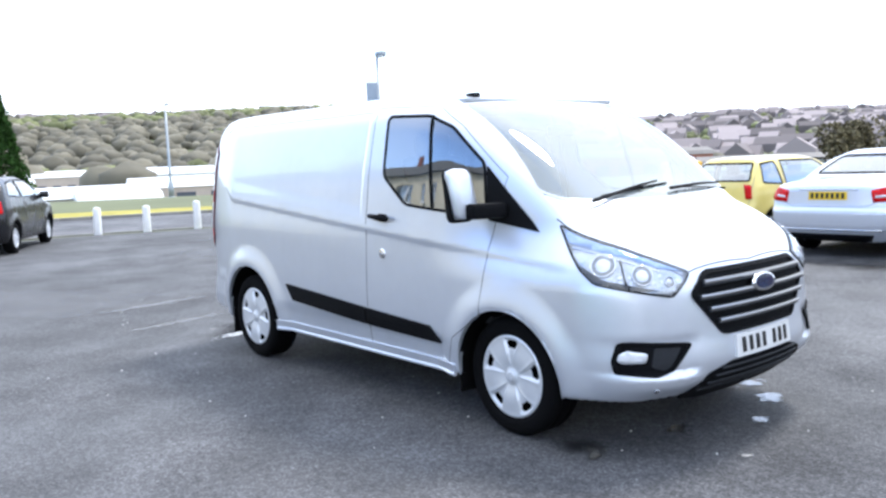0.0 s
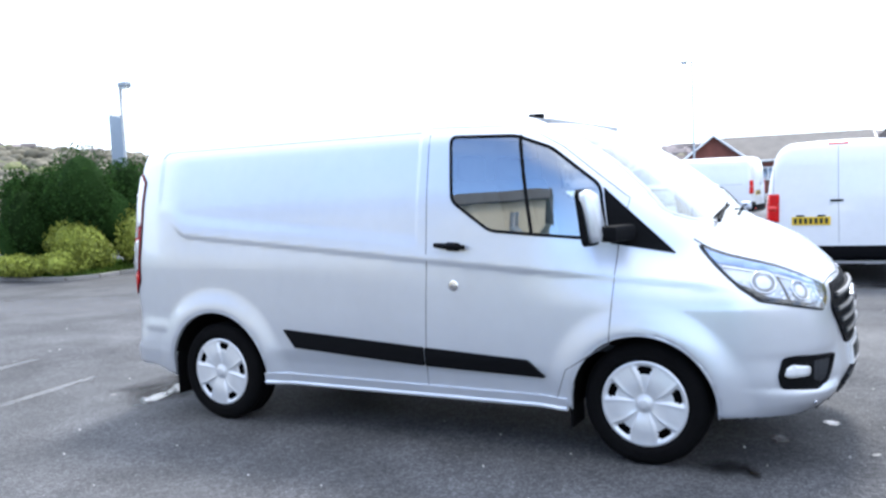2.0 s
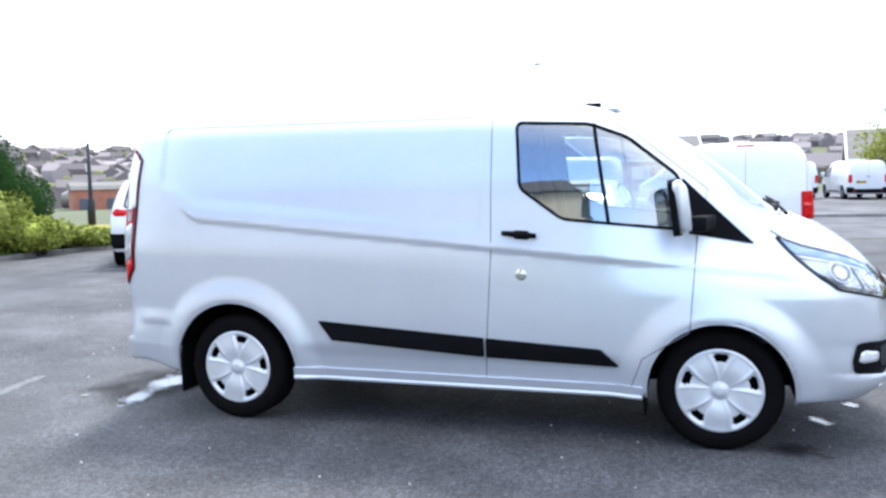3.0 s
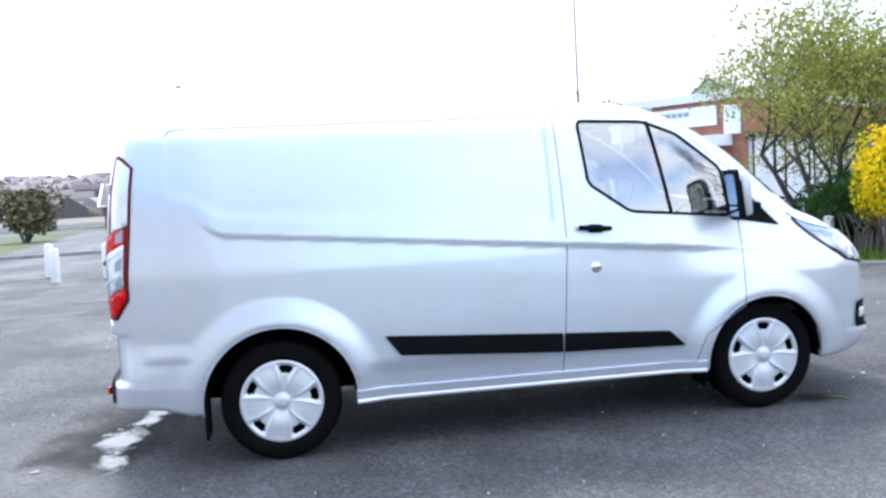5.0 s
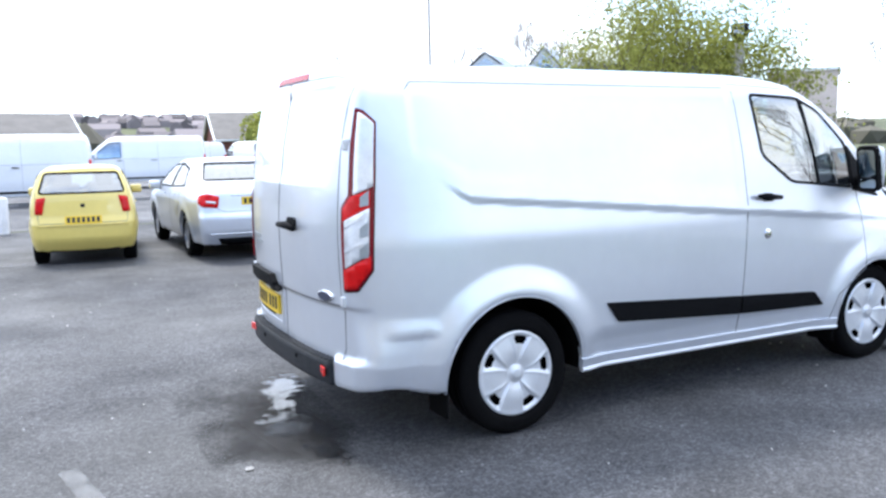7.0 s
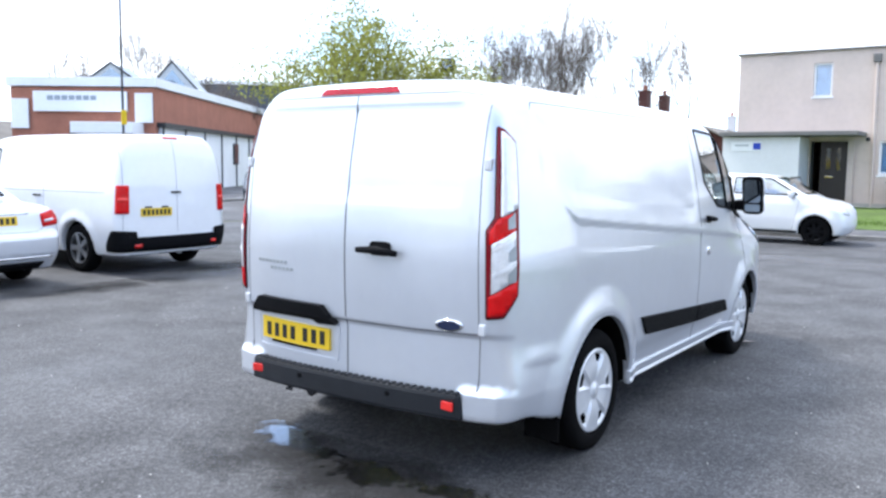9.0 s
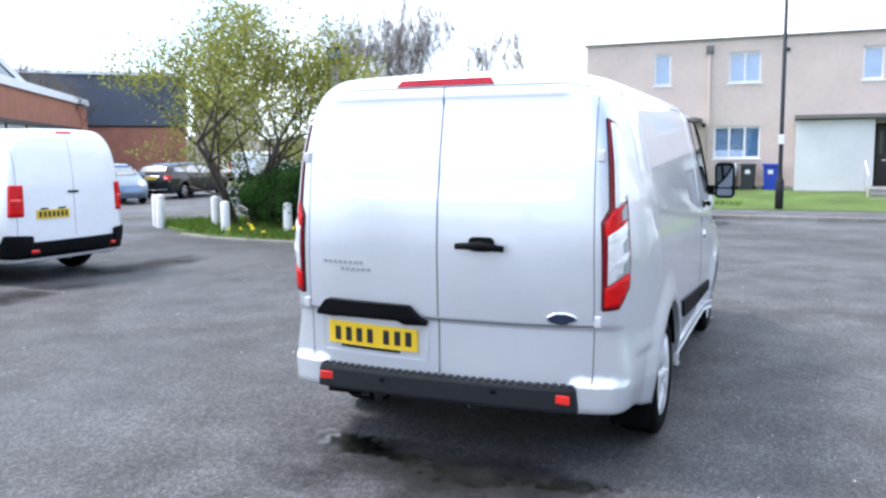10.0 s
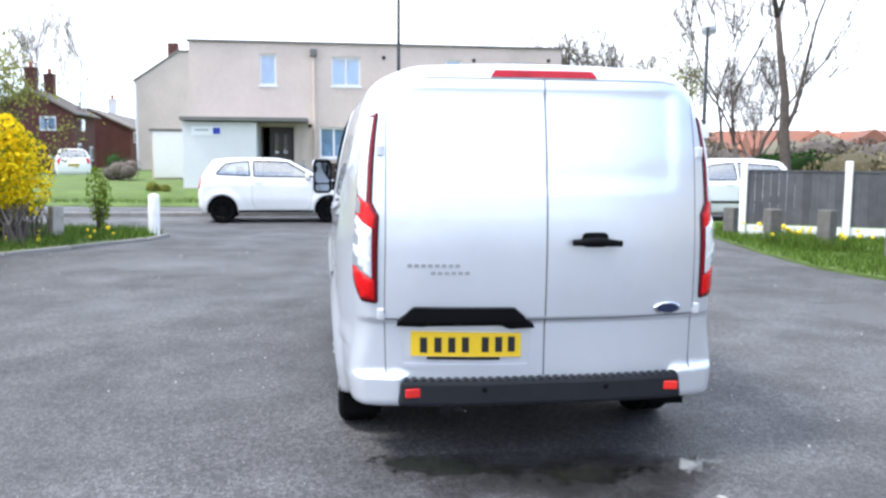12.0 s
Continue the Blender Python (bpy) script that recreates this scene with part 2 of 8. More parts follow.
BARK = mat("bark", (0.075, 0.06, 0.05), 0.95, vary=0.35, scale=6, bump=0.8, bscale=30)
LEAF = mat("fresh_leaves", (0.27, 0.285, 0.075), 0.9, spec=0.08, island=0.45)
LEAF_DARK = mat("dark_evergreen_leaves", (0.030, 0.070, 0.018), 0.9, spec=0.08, island=0.5)
LEAF_LIGHT = mat("bright_shrub_leaves", (0.17, 0.24, 0.03), 0.9, spec=0.08, island=0.4)
FLOWER = mat("forsythia_flowers", (0.90, 0.70, 0.025), 0.9, spec=0.05, island=0.3)
TWIG = mat("bare_twigs", (0.13, 0.11, 0.095), 0.95, island=0.3)
WOOD_FAR = mat("far_woodland", (0.135, 0.122, 0.088), 0.95, island=0.35, vary=0.35, scale=0.02)
WOOD_GREEN = mat("far_green_woodland", (0.135, 0.145, 0.062), 0.95, island=0.3, vary=0.3, scale=0.03)
GRASS_M = mat("lawn", (0.088, 0.140, 0.028), 0.95, vary=0.4, scale=0.9, bump=0.8, bscale=30)
GRASS_BLADE = mat("grass_blades", (0.10, 0.165, 0.030), 0.9, spec=0.1, island=0.5)
FIELD = mat("far_ground", (0.10, 0.11, 0.05), 0.95, vary=0.5, scale=0.012)
BLUE_BIN = mat("blue_bin", (0.012, 0.05, 0.42), 0.45, vary=0.08)
BROWN_BIN = mat("brown_bin", (0.045, 0.02, 0.018), 0.5, vary=0.1)
DARK_BIN = mat("dark_bin", (0.025, 0.03, 0.035), 0.5, vary=0.1)
FLOWER_DOT = mat("dandelion", (0.85, 0.62, 0.02), 0.7)


def see_light(m, share):
    """Thin leaves and petals let part of the light through."""
    nt = m.node_tree
    b, o = nt.nodes["Principled BSDF"], nt.nodes["Material Output"]
    tl, mx = nt.nodes.new("ShaderNodeBsdfTranslucent"), nt.nodes.new("ShaderNodeMixShader")
    if b.inputs["Base Color"].is_linked:
        nt.links.new(b.inputs["Base Color"].links[0].from_socket, tl.inputs["Color"])
    mx.inputs[0].default_value = share
    nt.links.new(b.outputs[0], mx.inputs[1])
    nt.links.new(tl.outputs[0], mx.inputs[2])
    nt.links.new(mx.outputs[0], o.inputs["Surface"])


for m_, k_ in ((LEAF, 0.5), (LEAF_LIGHT, 0.45), (LEAF_DARK, 0.3), (FLOWER, 0.4), (GRASS_BLADE, 0.4)):
    see_light(m_, k_)
WHITE_STONE = mat("pale_stone", (0.6, 0.58, 0.55), 0.9, vary=0.2)


def asphalt_mat(name, base, speck):
    """Worn asphalt: coarse pale aggregate, slow tone changes, drifting pale wear and dark damp patches."""
    m = mat(name, (base, base, base * 1.05), 0.9)
    nt = m.node_tree
    b = nt.nodes["Principled BSDF"]
    N, L = nt.nodes.new, nt.links.new
    co = N("ShaderNodeTexCoord")

    def noisy(scale, detail, lo, hi, a, z):
        n, r = N("ShaderNodeTexNoise"), N("ShaderNodeMapRange")
        n.inputs["Scale"].default_value, n.inputs["Detail"].default_value = scale, detail
        L(co.outputs["Object"], n.inputs["Vector"])
        r.inputs["From Min"].default_value, r.inputs["From Max"].default_value = lo, hi
        r.inputs["To Min"].default_value, r.inputs["To Max"].default_value = a, z
        L(n.outputs["Fac"], r.inputs["Value"])
        return r.outputs["Result"], n.outputs["Fac"]

    def times(a, c):
        q = N("ShaderNodeMath")
        q.operation = "MULTIPLY"
        L(a, q.inputs[0]), L(c, q.inputs[1])
        return q.outputs[0]

    slow, _ = noisy(0.22, 6, 0.35, 0.68, 0.82, 1.22)
    mid, _ = noisy(1.7, 6, 0.35, 0.7, 0.75, 1.3)
    grain, g = noisy(75, 3, 0.35, 0.72, 0.45, 1.75)
    stone, _ = noisy(34, 2, 0.38, 0.66, 0.70, 1.36)
    tone = times(times(times(slow, mid), grain), stone)
    vo = N("ShaderNodeTexVoronoi")
    vo.inputs["Scale"].default_value = 22
    L(co.outputs["Object"], vo.inputs["Vector"])
    rs = N("ShaderNodeMapRange")
    rs.inputs["From Min"].default_value, rs.inputs["From Max"].default_value = 0.10, 0.17
    rs.inputs["To Min"].default_value, rs.inputs["To Max"].default_value = speck, 0.0
    L(vo.outputs["Distance"], rs.inputs["Value"])
    rare, _ = noisy(9, 2, 0.52, 0.66, 0.0, 1.0)
    sp = times(rs.outputs["Result"], rare)
    ad, vm = N("ShaderNodeMath"), N("ShaderNodeVectorMath")
    ad.operation, vm.operation = "ADD", "SCALE"
    L(tone, ad.inputs[0]), L(sp, ad.inputs[1])
    vm.inputs[0].default_value = (base * 1.0, base * 1.0, base * 1.06)
    L(ad.outputs[0], vm.inputs["Scale"])
    L(vm.outputs["Vector"], b.inputs["Base Color"])
    ro, _ = noisy(0.5, 4, 0.35, 0.65, 0.62, 0.95)
    L(ro, b.inputs["Roughness"])
    bp = N("ShaderNodeBump")
    bp.inputs["Strength"].default_value, bp.inputs["Distance"].default_value = 0.55, 0.012
    L(g, bp.inputs["Height"])
    L(bp.outputs["Normal"], b.inputs["Normal"])
    return m


ASPHALT = asphalt_mat("car_park_asphalt", 0.066, 2.6)
ROAD = asphalt_mat("road_asphalt", 0.085, 2.0)
PAVING = asphalt_mat("footway_asphalt", 0.10, 1.5)


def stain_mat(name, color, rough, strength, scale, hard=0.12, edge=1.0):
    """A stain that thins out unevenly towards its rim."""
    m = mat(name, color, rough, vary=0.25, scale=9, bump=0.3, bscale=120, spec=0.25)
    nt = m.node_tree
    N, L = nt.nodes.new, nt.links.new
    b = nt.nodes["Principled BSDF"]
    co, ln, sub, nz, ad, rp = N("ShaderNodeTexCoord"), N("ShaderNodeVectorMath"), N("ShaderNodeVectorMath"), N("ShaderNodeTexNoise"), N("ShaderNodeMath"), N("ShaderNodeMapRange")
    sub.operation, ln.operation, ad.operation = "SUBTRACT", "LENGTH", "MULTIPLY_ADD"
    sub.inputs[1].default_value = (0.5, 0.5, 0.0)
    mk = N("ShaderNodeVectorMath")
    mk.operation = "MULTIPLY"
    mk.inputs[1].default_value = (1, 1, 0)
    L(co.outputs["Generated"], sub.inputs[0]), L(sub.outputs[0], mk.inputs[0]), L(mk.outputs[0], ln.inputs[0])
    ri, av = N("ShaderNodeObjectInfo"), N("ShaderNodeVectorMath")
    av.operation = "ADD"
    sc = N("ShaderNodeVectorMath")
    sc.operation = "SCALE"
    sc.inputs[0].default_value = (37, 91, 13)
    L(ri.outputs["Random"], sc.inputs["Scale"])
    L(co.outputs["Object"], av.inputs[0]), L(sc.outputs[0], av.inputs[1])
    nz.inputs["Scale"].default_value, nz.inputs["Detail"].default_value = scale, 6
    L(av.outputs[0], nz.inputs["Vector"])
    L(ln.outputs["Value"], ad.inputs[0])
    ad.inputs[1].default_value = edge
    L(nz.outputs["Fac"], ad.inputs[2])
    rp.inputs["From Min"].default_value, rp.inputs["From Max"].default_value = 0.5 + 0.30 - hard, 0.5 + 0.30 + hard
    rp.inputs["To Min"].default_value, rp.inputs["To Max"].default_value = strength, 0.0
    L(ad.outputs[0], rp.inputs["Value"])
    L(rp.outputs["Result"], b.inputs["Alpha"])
    return m


PUTTY = stain_mat("dried_spill", (0.36, 0.355, 0.34), 0.85, 0.85, 7.0, 0.05)
LINE_PAINT = stain_mat("worn_line_paint", (0.36, 0.36, 0.36), 0.85, 0.40, 5.0, 0.14, 0.5)
SCUFF = stain_mat("pale_scuff", (0.20, 0.20, 0.21), 0.8, 0.40, 1.6, 0.22, 0.7)
DAMP_SHADE = stain_mat("damp_and_shade", (0.012, 0.012, 0.013), 0.75, 0.72, 2.6, 0.22)
WET = stain_mat("wet_film", (0.008, 0.008, 0.009), 0.06, 0.92, 15.0, 0.11, 1.15)
WET.node_tree.nodes["Principled BSDF"].inputs["Specular IOR Level"].default_value = 1.0
WET.node_tree.nodes["Principled BSDF"].inputs["Coat Weight"].default_value = 1.0

# ---------------------------------------------------------------- building tools
def thing(name, label, category, group="", kind="", m=None):
    ob = tagged(new(name), label, category, group, kind)
    ob.empty_display_size = 0.1
    if m is not None:
        ob.matrix_world = m
    return ob


def part(name, bm, material, parent=None, label="", smooth=False):
    """Links a bmesh as one mesh object under a thing or a part."""
    me = bpy.data.meshes.new(name)
    if smooth:
        for f in bm.faces:
            f.smooth = True
    bm.to_mesh(me)
    bm.free()
    me.materials.append(material)
    ob = new(name, me)
    if parent is not None:
        ob.parent = parent
    if label:
        ob["label"] = label
    return ob


def raw(name, verts, faces, material, parent=None, normals=None, smooth=True):
    me = bpy.data.meshes.new(name)
    me.from_pydata([tuple(v) for v in verts], [], [tuple(int(i) for i in f) for f in faces])
    me.materials.append(material)
    if smooth:
        me.polygons.foreach_set("use_smooth", [True] * len(me.polygons))
    if normals is not None:
        me.normals_split_custom_set_from_vertices([tuple(n) for n in normals])
    me.update()
    ob = new(name, me)
    if parent is not None:
        ob.parent = parent
    return ob


def boxes(*specs, bevel=0.0):
    """One bmesh of boxes: (centre, size[, degrees about z])."""
    bm = bmesh.new()
    for s in specs:
        c, d = s[0], s[1]
        r = s[2] if len(s) > 2 else 0
        bmesh.ops.create_cube(bm, size=1, matrix=pose(*c, 0, 0, r) @ Matrix.Diagonal((*d, 1)))
    if bevel > 0:
        bmesh.ops.bevel(bm, geom=bm.edges[:], offset=bevel, segments=2, affect="EDGES", profile=0.6)
    return bm


def prism(poly, axis, a, b, bevel=0.0):
    """A 2D outline pushed from a to b along an axis ('x': poly in y,z; 'y': in x,z; 'z': in x,y)."""
    def p3(u, v, w):
        return {"x": (w, u, v), "y": (u, w, v), "z": (u, v, w)}[axis]
    bm = bmesh.new()
    lo = [bm.verts.new(p3(u, v, a)) for u, v in poly]
    hi = [bm.verts.new(p3(u, v, b)) for u, v in poly]
    bm.faces.new(lo), bm.faces.new(hi)
    for i in range(len(poly)):
        j = (i + 1) % len(poly)
        bm.faces.new((lo[i], lo[j], hi[j], hi[i]))
    bmesh.ops.recalc_face_normals(bm, faces=bm.faces[:])
    if bevel > 0:
        bmesh.ops.bevel(bm, geom=bm.edges[:], offset=bevel, segments=2, affect="EDGES", profile=0.6)
    return bm


def lathe(profile, seg=32, m=None, bm=None, caps=True):
    """Turns (radius, height) pairs round the z axis."""
    bm = bm or bmesh.new()
    m = m or Matrix.Identity(4)
    rings = [[bm.verts.new(m @ Vector((r * math.cos(2 * math.pi * i / seg), r * math.sin(2 * math.pi * i / seg), z))) for i in range(seg)] for r, z in profile]
    for a, b in zip(rings, rings[1:]):
        for i in range(seg):
            j = (i + 1) % seg
            bm.faces.new((a[i], a[j], b[j], b[i]))
    if caps:
        bm.faces.new(rings[0][::-1]), bm.faces.new(rings[-1])
    bmesh.ops.recalc_face_normals(bm, faces=bm.faces[:])
    return bm


def tube(points, radii, seg=8, bm=None):
    """A swept round bar through the points."""
    bm = bm or bmesh.new()
    pts = [Vector(p) for p in points]
    if not hasattr(radii, "__len__"):
        radii = [radii] * len(pts)
    rings = []
    up = None
    for i, p in enumerate(pts):
        d = (pts[min(i + 1, len(pts) - 1)] - pts[max(i - 1, 0)]).normalized()
        if up is None or abs(up.dot(d)) > 0.95:
            up = Vector((0, 0, 1)) if abs(d.z) < 0.9 else Vector((1, 0, 0))
        s = d.cross(up).normalized()
        up = s.cross(d).normalized()
        rings.append([bm.verts.new(p + radii[i] * (math.cos(2 * math.pi * k / seg) * s + math.sin(2 * math.pi * k / seg) * up)) for k in range(seg)])
    for a, b in zip(rings, rings[1:]):
        for k in range(seg):
            j = (k + 1) % seg
            bm.faces.new((a[k], a[j], b[j], b[k]))
    bm.faces.new(rings[0][::-1]), bm.faces.new(rings[-1])
    return bm


CURVES = {}


def curve1(table, x):
    """Smooth interpolation of a short table of (x, value)."""
    key = tuple(table)
    if key not in CURVES:
        xs, ys = np.array([p[0] for p in table], float), np.array([p[1] for p in table], float)
        d = np.diff(ys) / np.diff(xs)
        mm = np.concatenate([[d[0]], np.where(d[1:] * d[:-1] > 0, 2 * d[1:] * d[:-1] / (d[1:] + d[:-1] + 1e-12), 0), [d[-1]]])
        u = np.linspace(xs[0], xs[-1], 900)
        i = np.clip(np.searchsorted(xs, u) - 1, 0, len(xs) - 2)
        h = xs[i + 1] - xs[i]
        t = (u - xs[i]) / h
        CURVES[key] = u, (2 * t**3 - 3 * t**2 + 1) * ys[i] + (t**3 - 2 * t**2 + t) * h * mm[i] + (-2 * t**3 + 3 * t**2) * ys[i + 1] + (t**3 - t**2) * h * mm[i + 1]
    return np.interp(x, *CURVES[key])


def smax(a, b, k):
    return np.maximum(a, b) + np.maximum(k - np.abs(a - b), 0) ** 2 / (4 * k)


def step(a, b, x):
    t = np.minimum(np.maximum((x - a) / (b - a), 0), 1)
    return t * t * (3 - 2 * t)


def nets(f, lo, hi, res):
    """Surface nets: vertices and quads of the zero set of f, with normals from its gradient."""
    n = [int(math.ceil((h - l) / res)) + 1 for l, h in zip(lo, hi)]
    ax = [np.linspace(l, l + res * (k - 1), k) for l, k in zip(lo, n)]
    g = np.stack(np.meshgrid(*ax, indexing="ij"), -1)
    v = f(g.reshape(-1, 3)).reshape(n)
    ins = v < 0
    num = np.zeros([k - 1 for k in n])
    pos = np.zeros([k - 1 for k in n] + [3])
    corners = [(i, j, k) for i in (0, 1) for j in (0, 1) for k in (0, 1)]

    def sl(c):
        return tuple(slice(o, n[d] - 1 + o) for d, o in enumerate(c))
    for a in corners:
        for d in range(3):
            if a[d] == 0:
                b = list(a)
                b[d] = 1
                va, vb = v[sl(a)], v[sl(b)]
                cr = ins[sl(a)] != ins[sl(b)]
                t = np.where(cr, va / np.where(cr, va - vb, 1), 0)
                p = g[sl(a)] + t[..., None] * (g[sl(b)] - g[sl(a)])
                pos += np.where(cr[..., None], p, 0)
                num += cr
    act = num > 0
    idx = -np.ones(act.shape, int)
    idx[act] = np.arange(act.sum())
    P = pos[act] / num[act][:, None]
    for _ in range(3):
        e = 1e-3
        fv = f(P)
        gr = np.stack([(f(P + e * np.eye(3)[d]) - f(P - e * np.eye(3)[d])) / (2 * e) for d in range(3)], -1)
        P = P - np.clip(fv / np.maximum((gr**2).sum(-1), 0.1), -0.3 * res, 0.3 * res)[:, None] * gr
    gr /= np.linalg.norm(gr, axis=1)[:, None] + 1e-9
    quads = []
    for d in range(3):
        u, w = (d + 1) % 3, (d + 2) % 3
        s0 = [slice(1, n[k] - 1) for k in range(3)]
        s0[d] = slice(0, n[d] - 1)
        s1 = list(s0)
        s1[d] = slice(1, n[d])
        a, b = ins[tuple(s0)], ins[tuple(s1)]
        for flip, sel in ((False, a & ~b), (True, ~a & b)):
            c = np.argwhere(sel)
            if not len(c):
                continue
            off = np.ones(3, int)
            off[d] = 0
            c = c + off
            q = []
            for du, dw in ((0, 0), (-1, 0), (-1, -1), (0, -1)):
                k = c.copy()
                k[:, u] += du
                k[:, w] += dw
                q.append(idx[k[:, 0], k[:, 1], k[:, 2]])
            q = np.stack(q, -1)
            quads.append(q[:, ::-1] if flip else q)
    return P, np.concatenate(quads), gr


def inside(poly, u, v):
    """Which of the points lie in the outline."""
    r = np.zeros(len(u), bool)
    for (x0, y0), (x1, y1) in zip(poly, poly[1:] + poly[:1]):
        c = (y0 > v) != (y1 > v)
        r ^= c & (u < (x1 - x0) * (v - y0) / ((y1 - y0) or 1e-9) + x0)
    return r


def dense(poly, gap, closed=True):
    out = []
    n = len(poly)
    for i in range(n if closed else n - 1):
        a, b = Vector(poly[i]), Vector(poly[(i + 1) % n])
        k = max(1, int((b - a).length / gap))
        out += [tuple(a.lerp(b, j / k)) for j in range(k)]
    if not closed:
        out.append(tuple(poly[-1]))
    return out


def rounded(poly, r, seg=5):
    """Rounds an outline's corners."""
    out, n = [], len(poly)
    for i in range(n):
        p, a, b = Vector(poly[i]), Vector(poly[i - 1]), Vector(poly[(i + 1) % n])
        k = min(r, 0.45 * (a - p).length, 0.45 * (b - p).length)
        s, e = p + (a - p).normalized() * k, p + (b - p).normalized() * k
        for j in range(seg + 1):
            t = j / seg
            out.append(tuple((1 - t) ** 2 * s + 2 * t * (1 - t) * p + t * t * e))
    return out


def grow(poly, d):
    """The outline moved outwards by d (inwards if negative)."""
    area = sum(a[0] * b[1] - b[0] * a[1] for a, b in zip(poly, poly[1:] + poly[:1]))
    s = 1 if area > 0 else -1
    out, n = [], len(poly)
    for i in range(n):
        a, p, b = Vector(poly[i - 1]), Vector(poly[i]), Vector(poly[(i + 1) % n])
        n1, n2 = (p - a), (b - p)
        q = Vector((n1.y, -n1.x)).normalized() + Vector((n2.y, -n2.x)).normalized()
        q = q / max(q.length_squared, 0.8) * 2
        out.append(tuple(p + s * d * q))
    return out


class Shell:
    """A vehicle skin given by an implicit function; outlines can be laid on it from any side."""
    AX = {"R": (1, -1), "L": (1, 1), "F": (0, 1), "B": (0, -1), "T": (2, 1)}

    def __init__(self, f, smooth_f=None, corner=(-2.0, 0.55), nose=(1.7, 0.30, 1)):
        self.f, self.g, self.corner, self.nose = f, smooth_f or f, corner, nose

    def around(self, uv, s, front=False):
        """Points round a corner: u runs from the back (or front) towards the flank, v is the height."""
        uv = np.array(uv, float)
        a = uv[:, 0] / 0.42
        cx, cy, way = self.nose if front else (*self.corner, -1)
        o = np.stack([np.full(len(a), cx), np.full(len(a), s * cy), uv[:, 1]], -1)
        d = np.stack([way * np.cos(a), s * np.sin(a), 0 * a], -1)
        lo, hi = np.full(len(a), 0.02), np.full(len(a), 1.6)
        for _ in range(20):
            m = (lo + hi) / 2
            out = self.g(o + m[:, None] * d) > 0
            hi, lo = np.where(out, m, hi), np.where(out, lo, m)
        return o + hi[:, None] * d

    def lay(self, uv, side, off):
        if side in ("CR", "CL", "GR", "GL"):
            P = self.around(uv, -1 if side[1] == "R" else 1, side[0] == "G")
            e = 2e-3
            gr = np.stack([(self.g(P + e * np.eye(3)[k]) - self.g(P - e * np.eye(3)[k])) for k in range(3)], -1)
            gr /= np.linalg.norm(gr, axis=1)[:, None] + 1e-9
            return P + off * gr, gr
        d, s = self.AX[side]
        uv = np.array(uv, float)
        P = np.zeros((len(uv), 3))
        P[:, [k for k in range(3) if k != d]] = uv
        lo, hi = np.full(len(uv), {1: 0.15, 0: 0.6, 2: 0.5}[d]), np.full(len(uv), {1: 1.5, 0: 3.2, 2: 2.8}[d])
        for _ in range(20):
            m = (lo + hi) / 2
            P[:, d] = s * m
            o = self.g(P) > 0
            hi, lo = np.where(o, m, hi), np.where(o, lo, m)
        P[:, d] = s * hi
        e = 2e-3
        gr = np.stack([(self.g(P + e * np.eye(3)[k]) - self.g(P - e * np.eye(3)[k])) for k in range(3)], -1)
        gr /= np.linalg.norm(gr, axis=1)[:, None] + 1e-9
        return P + off * gr, gr

    def patch(self, poly, side, off=0.004, gap=0.06, skirt=0.012):
        """A plate of that outline following the skin, with a turned-in edge."""
        bm = bmesh.new()
        pts = dense(poly, gap)
        vs = [bm.verts.new((u, v, 0)) for u, v in pts]
        bm.faces.new(vs)
        us, ws = [p[0] for p in pts], [p[1] for p in pts]
        for k, a, b in ((0, min(us), max(us)), (1, min(ws), max(ws))):
            for c in np.arange(a + gap, b, gap):
                no = (1, 0, 0) if k == 0 else (0, 1, 0)
                bmesh.ops.bisect_plane(bm, geom=bm.verts[:] + bm.edges[:] + bm.faces[:], plane_co=(c, c, 0), plane_no=no)
        P, gr = self.lay([(v.co.x, v.co.y) for v in bm.verts], side, off)
        for v, p in zip(bm.verts, P):
            v.co = p
        bmesh.ops.recalc_face_normals(bm, faces=bm.faces[:])
        bm.faces.ensure_lookup_table()
        bm.normal_update()
        c = sum((f.normal * f.calc_area() for f in bm.faces), Vector())
        d, s = self.AX[side] if side in self.AX else (0, 1 if side[0] == "G" else -1)
        if c[d] * s < 0:
            bmesh.ops.reverse_faces(bm, faces=bm.faces[:])
        if skirt > 0:
            bm.normal_update()
            edge = [e for e in bm.edges if e.is_boundary]
            nrm = {v: v.normal.copy() for e in edge for v in e.verts}
            r = bmesh.ops.extrude_edge_only(bm, edges=edge)
            seen = [v for v in r["geom"] if isinstance(v, bmesh.types.BMVert)]
            src = {tuple(round(q, 6) for q in v.co): n for v, n in nrm.items()}
            for v in seen:
                v.co -= src[tuple(round(q, 6) for q in v.co)] * skirt
        return bm

    def ring(self, poly, side, width, off=0.005, gap=0.04, skirt=0.012):
        """A band along the outline, inwards by width."""
        outer = dense(poly, gap)
        inner = grow(outer, -width)
        bm = bmesh.new()
        rows = []
        for pts, o in ((outer, off - skirt), (outer, off), (inner, off), (inner, off - skirt)):
            rows.append([bm.verts.new(p) for p in self.lay(pts, side, o)[0]])
        n = len(outer)
        for a, b in zip(rows, rows[1:]):
            for i in range(n):
                j = (i + 1) % n
                bm.faces.new((a[i], a[j], b[j], b[i]))
        bmesh.ops.recalc_face_normals(bm, faces=bm.faces[:])
        return bm

    def line(self, pts, side, radius=0.004, off=0.0, gap=0.05, seg=6, closed=False, bm=None):
        p = dense(pts, gap, closed)
        if closed:
            p.append(p[0])
        return tube(self.lay(p, side, off)[0], radius, seg, bm)


def flip_poly(poly):
    return [(-u, v) for u, v in poly]

